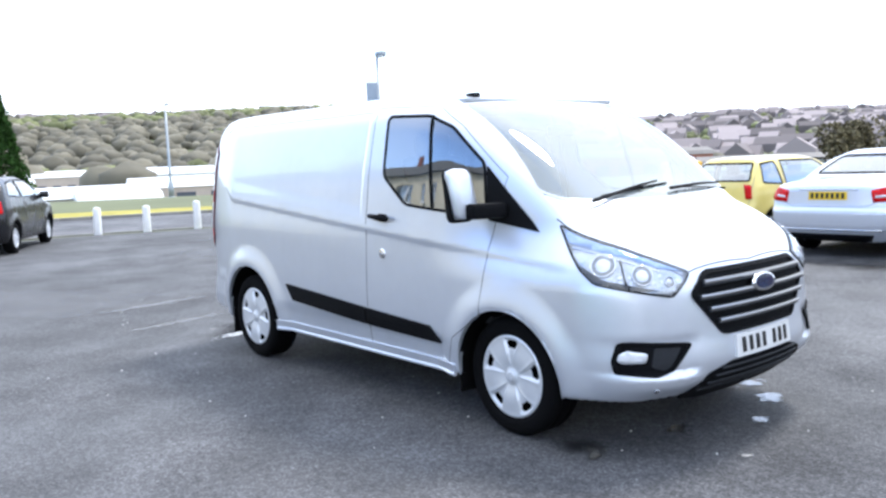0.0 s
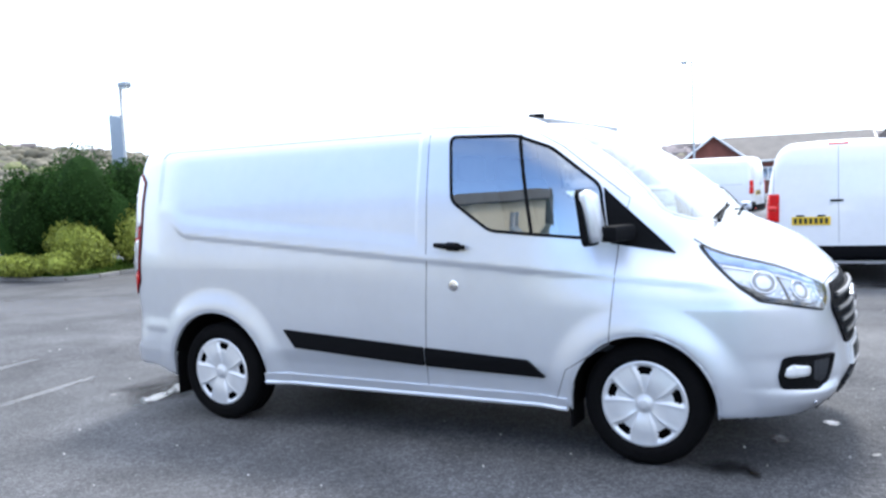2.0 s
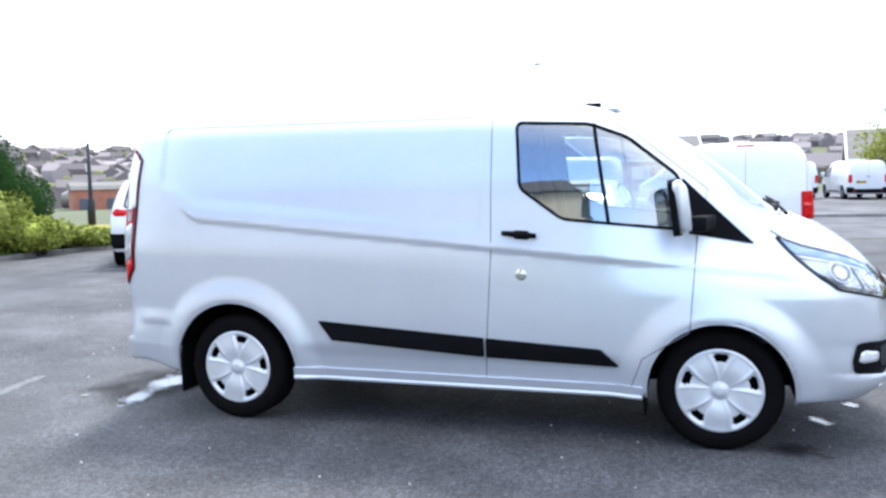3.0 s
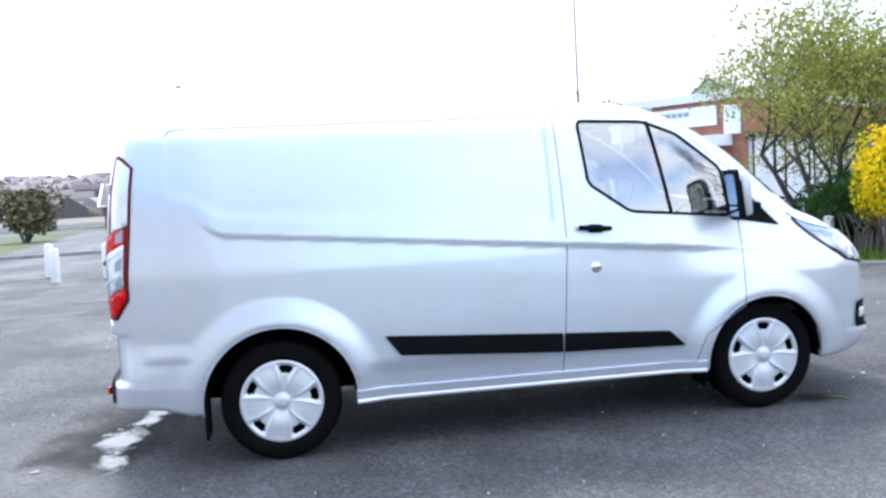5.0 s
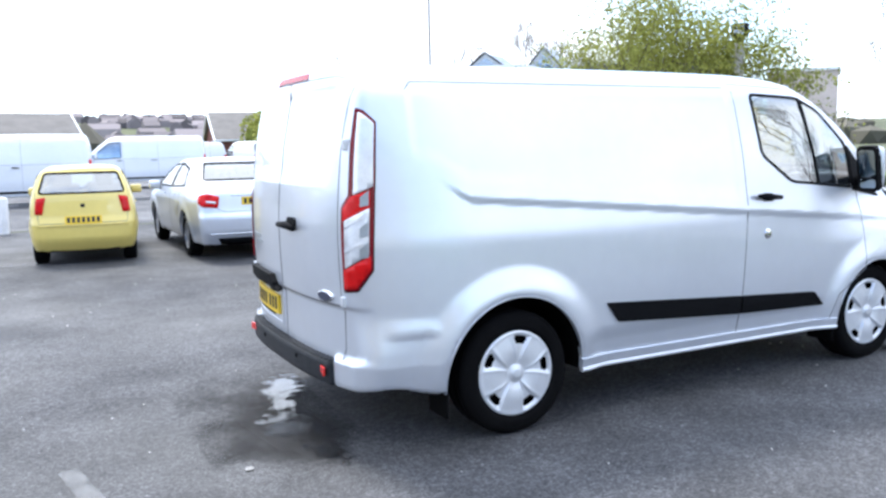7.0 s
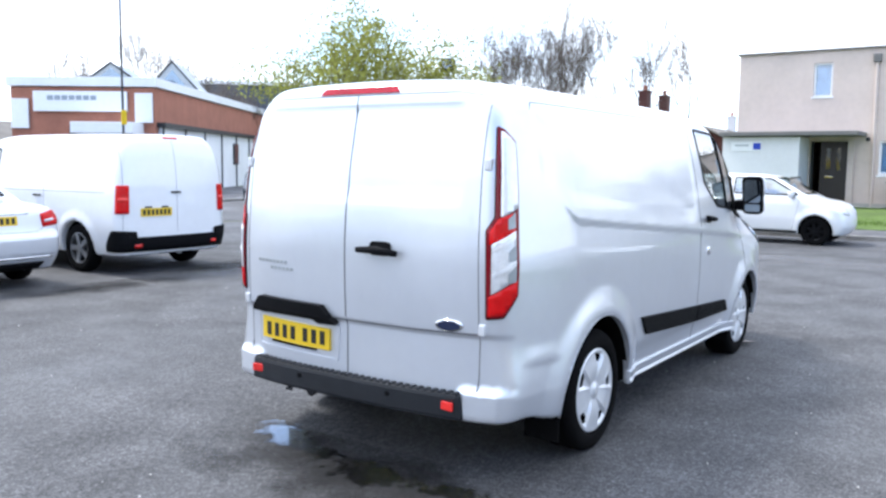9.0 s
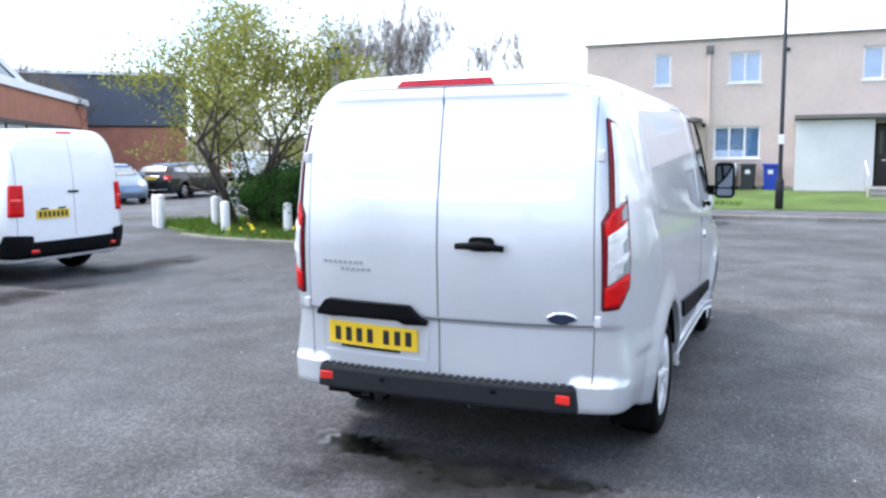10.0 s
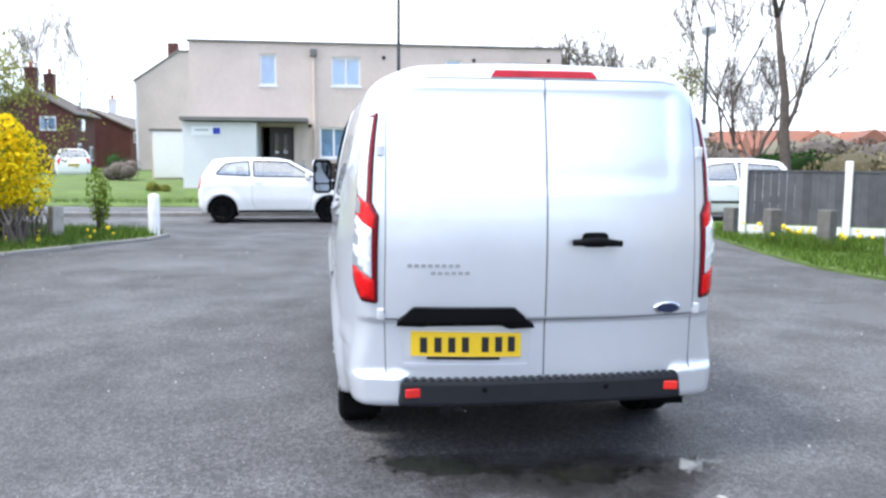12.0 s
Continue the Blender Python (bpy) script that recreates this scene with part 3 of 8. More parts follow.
# ---------------------------------------------------------------- ground
def land(x, y):
    """Height of the land: a level yard, a valley with a far hillside beyond the main road, a rise behind the houses."""
    d = np.hypot(x, y)
    u = -0.80 * x + 0.60 * y
    c = u / np.maximum(d, 1e-6)
    w = step(-0.35, 0.35, c)
    fall = -2.6 * step(34, 130, u) - 3.0 * step(130, 260, u)
    hill = (33.0 + 24 * step(0.64, 0.84, -x / np.maximum(d, 1e-6))) * step(260, 900, d) * w
    dip = -0.15 * step(7.5, 14.0, x) * step(-40, -20, -np.abs(y))
    back = 14.0 * step(120, 700, d) * (1 - w)
    wob = 2.2 * np.sin(x * 0.013 + 1.3) * np.sin(y * 0.011) * step(200, 500, d)
    return fall * w + hill + dip + back + wob


def ground_sheet():
    rings = [0.0] + list(np.concatenate([np.linspace(1.5, 40, 40), np.geomspace(42, 2600, 60)]))
    seg = 144
    vs, fs = [(0, 0, 0)], []
    for r in rings[1:]:
        a = np.arange(seg) * 2 * np.pi / seg
        x, y = r * np.cos(a), r * np.sin(a)
        vs += list(zip(x, y, land(x, y)))
    for i in range(seg):
        fs.append((0, 1 + i, 1 + (i + 1) % seg))
    for k in range(len(rings) - 2):
        a, b = 1 + k * seg, 1 + (k + 1) * seg
        for i in range(seg):
            j = (i + 1) % seg
            fs.append((a + i, b + i, b + j, a + j))
    return vs, fs


gv, gf = ground_sheet()
ground = raw("ground", gv, gf, FIELD)
tagged(ground, "open land with yard, valley and far hillside", "ground", kind="structure")


def slab(name, outline, z, material, label, category, follow=False, gap=2.0, depth=0.25, kind="structure"):
    """A flat layer over the land with its own thickness."""
    bm = bmesh.new()
    pts = dense(outline, gap)
    f = bm.faces.new([bm.verts.new((u, v, 0)) for u, v in pts])
    if f.normal.z < 0:
        bmesh.ops.reverse_faces(bm, faces=[f])
    us, ws = [p[0] for p in pts], [p[1] for p in pts]
    for no, a, b in (((1, 0, 0), min(us), max(us)), ((0, 1, 0), min(ws), max(ws))):
        for c in np.arange(a + gap, b, gap):
            bmesh.ops.bisect_plane(bm, geom=bm.verts[:] + bm.edges[:] + bm.faces[:], plane_co=(c, c, 0), plane_no=no)
    edge = [e for e in bm.edges if e.is_boundary]
    r = bmesh.ops.extrude_edge_only(bm, edges=edge)
    low = {v for v in r["geom"] if isinstance(v, bmesh.types.BMVert)}
    for v in bm.verts:
        base = float(land(np.array(v.co.x), np.array(v.co.y)))
        v.co.z = base + (z(v.co.x, v.co.y) if callable(z) else z) - (depth if v in low else 0)
    bmesh.ops.recalc_face_normals(bm, faces=bm.faces[:])
    return tagged(part(name, bm, material), label, category, kind=kind)


# the yard and the roads round it
YARD = [(-17.6, -30), (-17.4, 2.0), (-16.2, 5.0), (-9.5, 12.5), (-3.0, 14.0), (12.0, 14.5), (13.9, 9.0), (13.9, -14), (10, -30)]
slab("car_park", YARD, 0.012, ASPHALT, "worn dark grey asphalt car park with pale specks", "car park")
slab("main_road", [(-26.5, -60), (-26.0, 3.0), (-22.5, 11.0), (-11.0, 22.0), (30, 26), (60, 30), (60, 20.5), (14, 15.0), (-3.0, 14.3), (-10.0, 12.9), (-16.6, 5.2), (-17.8, 2.0), (-18.0, -60)], 0.006, ROAD, "pale grey asphalt road beyond the bollards", "road", gap=3)
slab("side_road", [(14.0, -60), (14.0, 9.0), (12.3, 14.4), (20, 15.2), (30, 40), (36, 60), (30, 60), (16.3, 22), (16.3, -60)][:5] + [(17.2, 12), (16.9, -60)], 0.004, ROAD, "grey asphalt road in front of the flats", "road", gap=3)

slab("far_yard", [(-11.2, 22.4), (5, 24.0), (28, 26.4), (34, 60), (-16, 56)], 0.003, PAVING, "pale grey asphalt yard across the main road", "yard", gap=4)

# ---------------------------------------------------------------- the silver panel van
AXF, AXR, TYRE_R = 1.4665, -1.4665, 0.335


def van_width(x, z):
    w = curve1([(0.2, 0.928), (0.36, 0.96), (0.55, 0.983), (0.8, 0.990), (1.05, 0.990), (1.25, 0.972), (1.45, 0.945), (1.7, 0.890), (1.85, 0.849), (2.1, 0.757)], z)
    zs = 1.118 - 0.088 * (x - 0.21)
    m = step(-1.92, -1.72, x) * step(2.0, 1.75, x)
    zs = zs + 0.10 * step(-1.70, -1.95, x)
    w = w + m * (0.0115 * step(-0.026, 0.022, z - zs) * np.exp(-np.maximum(z - zs, 0) / 0.11) - 0.004 * step(-0.2, 0, z - zs))
    w = w - 0.005 * step(-2.02, -1.99, x) * step(0.16, 0.13, x) * step(zs + 0.06, zs + 0.16, z) * step(1.885, 1.865, z)
    for ax, r1 in ((AXF, 0.56), (AXR, 0.60)):
        r = np.hypot(x - ax, z - 0.335)
        w = w + 0.029 * step(r1 + 0.01, r1 - 0.15, r)
    w = w - 0.012 * step(0.54, 0.44, z) * step(-1.05, -0.9, x) * step(1.0, 0.85, x)
    w = w - 0.135 * step(0.75, 1.75, x) * step(0.85, 1.2, z) - 0.045 * step(1.3, 2.2, x)
    w = w - 0.05 * step(1.9, 2.35, x)
    w = w - (0.150 - 0.035 * step(1.3, 1.7, z)) * np.maximum(-1.75 - x, 0) ** 1.6 / 0.6 * step(0.45, 0.75, z) - 0.075 * np.maximum(-1.75 - x, 0) ** 1.6 / 0.6 * step(0.75, 0.45, z)
    w = w + 0.003 * step(0.505, 0.470, z) * step(-1.84, -1.96, x)
    w = w + 0.007 * step(0.605, 0.635, z) * step(0.72, 0.64, z) * step(-1.90, -1.98, x) * step(-2.24, -2.12, x)
    return w


def van_skin(P):
    x, y, z = P[:, 0], P[:, 1], P[:, 2]
    Y = np.abs(y)
    side = (Y - van_width(x, z)) * 0.97
    top = curve1([(-2.6, 1.985), (-2.3, 1.995), (-1.6, 2.0), (-0.6, 1.998), (0.3, 1.988), (0.62, 1.966), (0.80, 1.935), (0.95, 1.882), (1.10, 1.815), (1.28, 1.715), (1.46, 1.585), (1.62, 1.45), (1.74, 1.345), (1.80, 1.305), (1.92, 1.255), (2.12, 1.165), (2.27, 1.065), (2.40, 0.93), (2.6, 0.55)], x)
    hood = step(1.70, 1.9, x)
    roof = (z - top + (0.028 + 0.05 * hood) * (Y / 0.8) ** 2 - 0.010 * step(0.52, 0.48, Y) * hood) * (1 - 0.35 * step(0.7, 1.2, x) * step(2.3, 1.9, x))
    nose = curve1([(0.15, 2.20), (0.30, 2.31), (0.40, 2.41), (0.50, 2.435), (0.62, 2.42), (0.75, 2.41), (0.90, 2.39), (1.0, 2.345), (1.1, 2.28), (1.3, 2.1)], z)
    nose = nose + 0.022 * step(0.462, 0.425, z) * step(0.42, 0.60, Y) - 0.012 * step(0.66, 0.60, z) * step(0.44, 0.47, z) * step(0.48, 0.58, Y)
    front = (x - nose + 0.11 * (Y / 0.8) ** 2 + 0.17 * (Y / 0.95) ** 6) * 0.93
    rear = curve1([(0.3, -2.41), (0.75, -2.410), (0.785, -2.427), (1.1, -2.436), (1.5, -2.407), (1.73, -2.365), (1.92, -2.322), (2.1, -2.27)], z)
    rear = rear - 0.036 * step(0.525, 0.480, z) * step(0.64, 0.71, Y) * step(0.97, 0.86, Y)
    sc = step(0.70, 0.60, Y) * step(1.36, 1.46, z) * step(1.87, 1.84, z)
    rear = rear + 0.010 * sc
    back = (rear + 0.070 * (Y / 0.8) ** 3 - x) * 0.97
    f = smax(side, roof, 0.17)
    f = smax(f, front, 0.14)
    f = smax(f, back, 0.075)
    return f


def van_body(P):
    x, y, z = P[:, 0], P[:, 1], P[:, 2]
    Y = np.abs(y)
    f = smax(van_skin(P), 0.30 + 0.05 * step(-1.9, -2.2, x) - z, 0.03)
    for ax, r in ((AXF, 0.385), (AXR, 0.425)):
        well = np.maximum(np.hypot(x - ax, z - 0.340) - r, 0.56 - Y)
        f = smax(f, -well, 0.016)
    return f


VAN = Shell(van_body, van_skin)
van = thing("panel_van", "clean silver panel van parked on the asphalt", "van")
van.matrix_world = pose(0, 0.0, 0, 0, 0, 0.5)
vp, vq, vn = nets(van_body, (-2.62, -1.12, 0.16), (2.62, 1.12, 2.10), 0.022)

WIN_SIDE = rounded([(0.345, 1.835), (0.76, 1.815), (0.97, 1.735), (1.245, 1.515), (1.285, 1.222), (0.62, 1.285), (0.375, 1.46)], 0.04)
WINDSCREEN = rounded([(-0.72, 1.875), (0.72, 1.875), (0.795, 1.36), (0.74, 1.312), (0.5, 1.288), (0, 1.276), (-0.5, 1.288), (-0.74, 1.312), (-0.795, 1.36)], 0.04)
DOOR_F = [(0.20, 1.90), (0.80, 1.87), (1.03, 1.74), (1.40, 1.44), (1.345, 1.20), (1.31, 0.68), (1.06, 0.52), (1.0, 0.36), (0.17, 0.36), (0.215, 1.11)]

cen = vp[vq].mean(1)
cn = vn[vq].mean(1)
cx, cy, cz = cen[:, 0], cen[:, 1], cen[:, 2]
is_well = np.zeros(len(vq), bool)
for ax_, r_ in ((AXF, 0.385), (AXR, 0.425)):
    is_well |= (np.hypot(cx - ax_, cz - 0.34) < r_ + 0.012) & (np.abs(cy) < van_width(cx, cz) - 0.035)
is_floor = (cn[:, 2] < -0.8) & (cz < 0.42)
is_win = inside(WIN_SIDE, cx, cz) & (np.abs(cn[:, 1]) > 0.5)
is_ws = (cx > 0.8) & (cx < 1.92) & (cn[:, 0] > 0.2) & inside(WINDSCREEN, cy, cz) & (np.abs(cn[:, 1]) < 0.75)
is_door = inside(DOOR_F, cx, cz) & (np.abs(cn[:, 1]) > 0.5) & ~is_win
is_rear = (cx < -2.0) & (cn[:, 0] < -0.55) & (np.abs(cy) < 0.772) & (cz > 0.50) & (cz < 1.925)
is_bonnet = (cx > 1.74) & (cz > 1.0) & (cn[:, 2] > 0.35) & (np.abs(cy) < 0.76) & ~is_ws
rest = ~(is_well | is_floor | is_win | is_ws | is_door | is_rear | is_bonnet)


def skin_part(name, sel, material, parent=van, label=""):
    q = vq[sel]
    used, inv = np.unique(q, return_inverse=True)
    ob = raw(name, vp[used], inv.reshape(q.shape), material, parent, vn[used])
    if label:
        ob["label"] = label
    return ob


skin_part("body", rest, SILVER)
skin_part("bonnet", is_bonnet, SILVER)
for sx in (-1, 1):
    for sy in (-1, 1):
        skin_part("wheel_liner", is_well & (cx * sx > 0) & (cy * sy > 0), LINER)
skin_part("underfloor", is_floor, LINER)
door_r = skin_part("front_door", is_door & (cy < 0), SILVER)
door_l = skin_part("front_door", is_door & (cy > 0), SILVER)
back_l = skin_part("rear_door", is_rear & (cy > 0), SILVER)
back_r = skin_part("rear_door", is_rear & (cy <= 0), SILVER)

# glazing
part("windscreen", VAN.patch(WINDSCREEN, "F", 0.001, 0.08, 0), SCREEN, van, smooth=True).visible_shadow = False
part("screen_seal", VAN.ring(grow(WINDSCREEN, 0.004), "F", 0.010, 0.003), HUBCAP, van)
for side, door in (("R", door_r), ("L", door_l)):
    part("window_seal", VAN.ring(grow(WIN_SIDE, 0.008), side, 0.017, 0.004), BLACK_PLASTIC, door)
    g = part("side_window", VAN.patch(WIN_SIDE, side, 0.0, 0.08, 0), GLASS, door, smooth=True)
    g.visible_shadow = False
    part("window_divider", VAN.line([(0.785, 1.815), (0.878, 1.255)], side, 0.011), BLACK_PLASTIC, door)
    tri = [(1.262, 1.505), (1.64, 1.142), (1.30, 1.200)]
    part("quarter_panel", VAN.patch(rounded(tri, 0.01), side, 0.008, 0.05, 0.02), BLACK_PLASTIC, van)
    # door gap, drip line and swage joints
    part("door_gap", VAN.line(DOOR_F, side, 0.0035, -0.0015, closed=True), SEAL, door)
    part("roof_channel", VAN.line([(-2.02, 1.84), (-1.98, 1.882), (0.14, 1.875)], side, 0.003, -0.0018), SEAL, van)
    # rub strips: one on the flank, one on the door
    part("rub_strip", VAN.patch(rounded([(-0.875, 0.668), (0.165, 0.600), (0.165, 0.492), (-0.79, 0.552)], 0.008), side, 0.016, 0.08, 0.03), BLACK_PLASTIC, van)
    part("rub_strip", VAN.patch(rounded([(0.178, 0.599), (0.83, 0.560), (0.935, 0.466), (0.178, 0.491)], 0.008), side, 0.016, 0.08, 0.03), BLACK_PLASTIC, door)
    part("sill", VAN.patch([(-1.05, 0.372), (1.06, 0.360), (1.06, 0.318), (-1.05, 0.325)], side, 0.014, 0.1, 0.03), SILVER, van)
    part("sill_edge", VAN.line([(-1.05, 0.312), (1.06, 0.304)], side, 0.014, 0.010), HUBCAP, van, "bright metal sill edge")
    # door handle with its cup
    s = -1 if side == "R" else 1
    hp = VAN.lay([(0.285, 1.205), (0.48, 1.19)], side, 0.03)[0]
    h = part("door_handle", tube([hp[0], (hp[0] + hp[1]) / 2 + np.array((0, s * 0.008, 0)), hp[1]], [0.014, 0.019, 0.014], 10), BLACK_PLASTIC, door, smooth=True)
    part("handle_cup", VAN.patch(rounded([(0.345, 1.225), (0.44, 1.22), (0.44, 1.17), (0.345, 1.175)], 0.02), side, 0.006, 0.03, 0.01), BLACK_PLASTIC, h)
    if side == "R":
        lk = VAN.lay([(0.388, 0.972)], side, 0.0)[0][0]
        part("security_lock", lathe([(0.032, -0.01), (0.032, 0.004), (0.026, 0.010), (0.010, 0.012), (0.010, 0.016), (0.004, 0.016)], 24, Matrix.Translation(lk) @ pose(0, 0, 0, 90)), CHROME, door, "round chrome security lock")


def arch_lip(ax, r):
    return [(ax + r * math.cos(a), 0.34 + r * math.sin(a)) for a in np.linspace(radians(-6), radians(186), 40)]


for side in "RL":
    for ax, r in ((AXF, 0.389), (AXR, 0.429)):
        part("arch_lip", VAN.line(arch_lip(ax, r), side, 0.008, -0.009), SILVER, van, smooth=True)


# wheels
def van_wheel(parent, name="wheel"):
    w = new(name)
    w.parent = parent
    part("tyre", lathe([(0.205, -0.10), (0.222, -0.105), (0.29, -0.115), (0.322, -0.100), (0.335, -0.075), (0.335, -0.045), (0.330, -0.042), (0.330, -0.034), (0.335, -0.03), (0.335, 0.03), (0.330, 0.034), (0.330, 0.042), (0.335, 0.045), (0.335, 0.075), (0.322, 0.100), (0.305, 0.109), (0.290, 0.115), (0.278, 0.113), (0.262, 0.117), (0.245, 0.110), (0.234, 0.098), (0.212, 0.085)], 48, caps=False), RUBBER, w, smooth=True)
    cap = bmesh.new()
    prof = [(0.001, 0.104), (0.028, 0.104), (0.036, 0.101), (0.046, 0.092), (0.058, 0.094), (0.08, 0.101), (0.105, 0.106), (0.13, 0.108), (0.152, 0.107), (0.160, 0.106), (0.178, 0.104), (0.195, 0.102), (0.203, 0.101), (0.215, 0.101), (0.224, 0.102), (0.231, 0.096)]
    n = 150
    rows = []
    for r, z in prof:
        row = []
        for i in range(n):
            a = 2 * math.pi * i / n
            k = (a * 5 / (2 * math.pi)) % 1.0  # five broad flat spokes, a scoop and a slot between each two
            d = min(k, 1 - k)
            dz = -0.013 * float(step(0.05 + 0.9 * r, 0.02 + 0.7 * r, d)) * float(step(0.055, 0.10, r)) * float(step(0.215, 0.20, r))
            dz += 0.004 * math.exp(-((d - 0.06 - 0.95 * r) / 0.035) ** 2) * float(step(0.06, 0.10, r)) * float(step(0.22, 0.20, r))
            row.append(cap.verts.new((r * math.cos(a), r * math.sin(a), z + dz + 0.006)))
        rows.append(row)
    for ri, (a, b) in enumerate(zip(rows, rows[1:])):
        for i in range(n):
            k = ((i + 0.5) * 5 / n) % 1.0
            if 0.155 < prof[ri][0] < 0.20 and min(k, 1 - k) < (0.125 if prof[ri][0] in (0.160, 0.195) else 0.155):
                continue
            j = (i + 1) % n
            cap.faces.new((a[i], a[j], b[j], b[i]))
    part("hubcap", cap, HUBCAP, w, "silver five-spoke plastic wheel trim", smooth=True)
    part("rim_barrel", lathe([(0.212, -0.1), (0.212, 0.055), (0.05, 0.05), (0.05, -0.1)], 32), LINER, w)
    part("centre_cap", lathe([(0.030, 0.100), (0.030, 0.111), (0.024, 0.114), (0.008, 0.114)], 24), HUBCAP, w, smooth=True)
    return w


for ax in (AXF, AXR):
    for s in (-1, 1):
        yw = 0.825 if ax > 0 else 0.862
        w = van_wheel(van)
        w.matrix_local = pose(ax, s * yw, TYRE_R + 0.012, 90 if s < 0 else -90, 0, 0) @ pose(0, 0, 0, 0, 0, 16 if ax > 0 else 8)

# mud flaps
for ax, dx in ((AXF, -0.395), (AXR, -0.415)):
    for s in (-1, 1):
        part("mud_flap", boxes(((ax + dx, s * 0.86, 0.30 if ax > 0 else 0.33), (0.014, 0.20, 0.22 if ax > 0 else 0.34)), bevel=0.005), RUBBER, van)

# mirrors
for s, side in ((-1, "R"), (1, "L")):
    mir = new("door_mirror")
    mir.parent = van
    bm = boxes(((1.266, s * 1.064, 1.350), (0.084, 0.156, 0.292)), bevel=0.040)
    for v in bm.verts:
        v.co.x -= 0.12 * (v.co.z - 1.35)
        v.co.y += s * 0.012 * (1 if v.co.z > 1.36 else -1)
        if v.co.x > 1.275:
            v.co.z = 1.35 + (v.co.z - 1.35) * 0.88
    part("housing", bm, SILVER, mir, smooth=True)
    lean = Matrix.Translation((1.232, s * 1.064, 1.350)) @ pose(0, 0, 0, 0, -7, s * 5)
    for nm, ce, sz, m_ in (("mirror_back", (0, 0, 0), (0.034, 0.160, 0.300), BLACK_PLASTIC), ("mirror_glass", (-0.016, 0, 0.034), (0.006, 0.126, 0.180), MIRROR), ("wide_angle_glass", (-0.016, 0, -0.098), (0.006, 0.120, 0.058), MIRROR)):
        bm = prism(rounded([(ce[1] - sz[1] / 2, ce[2] - sz[2] / 2), (ce[1] + sz[1] / 2, ce[2] - sz[2] / 2), (ce[1] + sz[1] / 2, ce[2] + sz[2] / 2), (ce[1] - sz[1] / 2, ce[2] + sz[2] / 2)], 0.045 if nm == "mirror_back" else 0.028 if nm == "mirror_glass" else 0.018), "x", ce[0] - sz[0] / 2, ce[0] + sz[0] / 2)
        bm.transform(lean)
        part(nm, bm, m_, mir)
    bm = boxes(((1.345, s * 0.985, 1.262), (0.10, 0.20, 0.085)), bevel=0.024)
    for v in bm.verts:
        v.co.x += 0.25 * (s * v.co.y < 0.95) * 0.2
    part("mirror_arm", bm, BLACK_PLASTIC, mir)

# head lamps, wrapping from the nose on to the wing
HEAD = rounded([(0.621, 1.179), (0.508, 1.129), (0.42, 1.098), (0.351, 1.071), (0.24, 1.007), (0.135, 0.941), (0.147, 0.916), (0.213, 0.832), (0.326, 0.869), (0.438, 0.905), (0.487, 0.968), (0.552, 1.07)], 0.012)
for side in "RL":
    hl = new("headlamp")
    hl.parent = van
    G = "G" + side
    part("lamp_bowl", VAN.patch(HEAD, G, 0.001, 0.03, 0.015), LAMP_BOWL, hl, smooth=True)
    part("lamp_rim", VAN.ring(grow(HEAD, 0.004), G, 0.010, 0.007), GREY_PLASTIC, hl)
    for (u, v), r in (((0.415, 0.992), 0.066), ((0.300, 0.942), 0.056), ((0.218, 0.905), 0.028)):
        p, nrm = VAN.lay([(u, v)], G, 0.003)
        m = Matrix.Translation(p[0]) @ Vector(nrm[0]).to_track_quat("Z", "Y").to_matrix().to_4x4()
        part("projector_ring", lathe([(r, -0.006), (r, 0.006), (r * 0.90, 0.008), (r * 0.84, 0.003)], 28, m, caps=False), CHROME, hl, smooth=True)
        part("projector", lathe([(r * 0.84, 0.002), (r * 0.66, -0.001), (r * 0.42, 0.006), (r * 0.2, 0.010), (0.002, 0.011)], 28, m), LAMP_WHITE, hl, smooth=True)
    part("lamp_shade_strip", VAN.patch(rounded([(0.604, 1.166), (0.508, 1.118), (0.42, 1.087), (0.351, 1.060), (0.24, 0.995), (0.155, 0.944), (0.238, 0.968), (0.35, 1.028), (0.45, 1.062), (0.53, 1.082), (0.562, 1.092)], 0.005), G, 0.006, 0.03, 0.008), LAMP_BLUE, hl, "blue-tinted upper strip", smooth=True)
    part("lamp_lower_black", VAN.patch(rounded([(0.505, 0.998), (0.470, 0.975), (0.415, 0.925), (0.33, 0.898), (0.25, 0.866), (0.33, 0.874), (0.435, 0.910), (0.482, 0.968)], 0.005), G, 0.006, 0.03, 0.008), BLACK_PLASTIC, hl)
    part("lamp_divider", VAN.line([(0.362, 1.015), (0.352, 0.93), (0.345, 0.89)], G, 0.006, 0.004), GREY_PLASTIC, hl)
    part("indicator_bar", VAN.line([(0.535, 1.070), (0.45, 1.048), (0.35, 1.010), (0.24, 0.955)], G, 0.006, 0.005), CHROME, hl)
    part("lamp_cover", VAN.patch(grow(HEAD, -0.004), G, 0.016, 0.03, 0), LAMP_GLASS, hl, smooth=True).visible_shadow = False

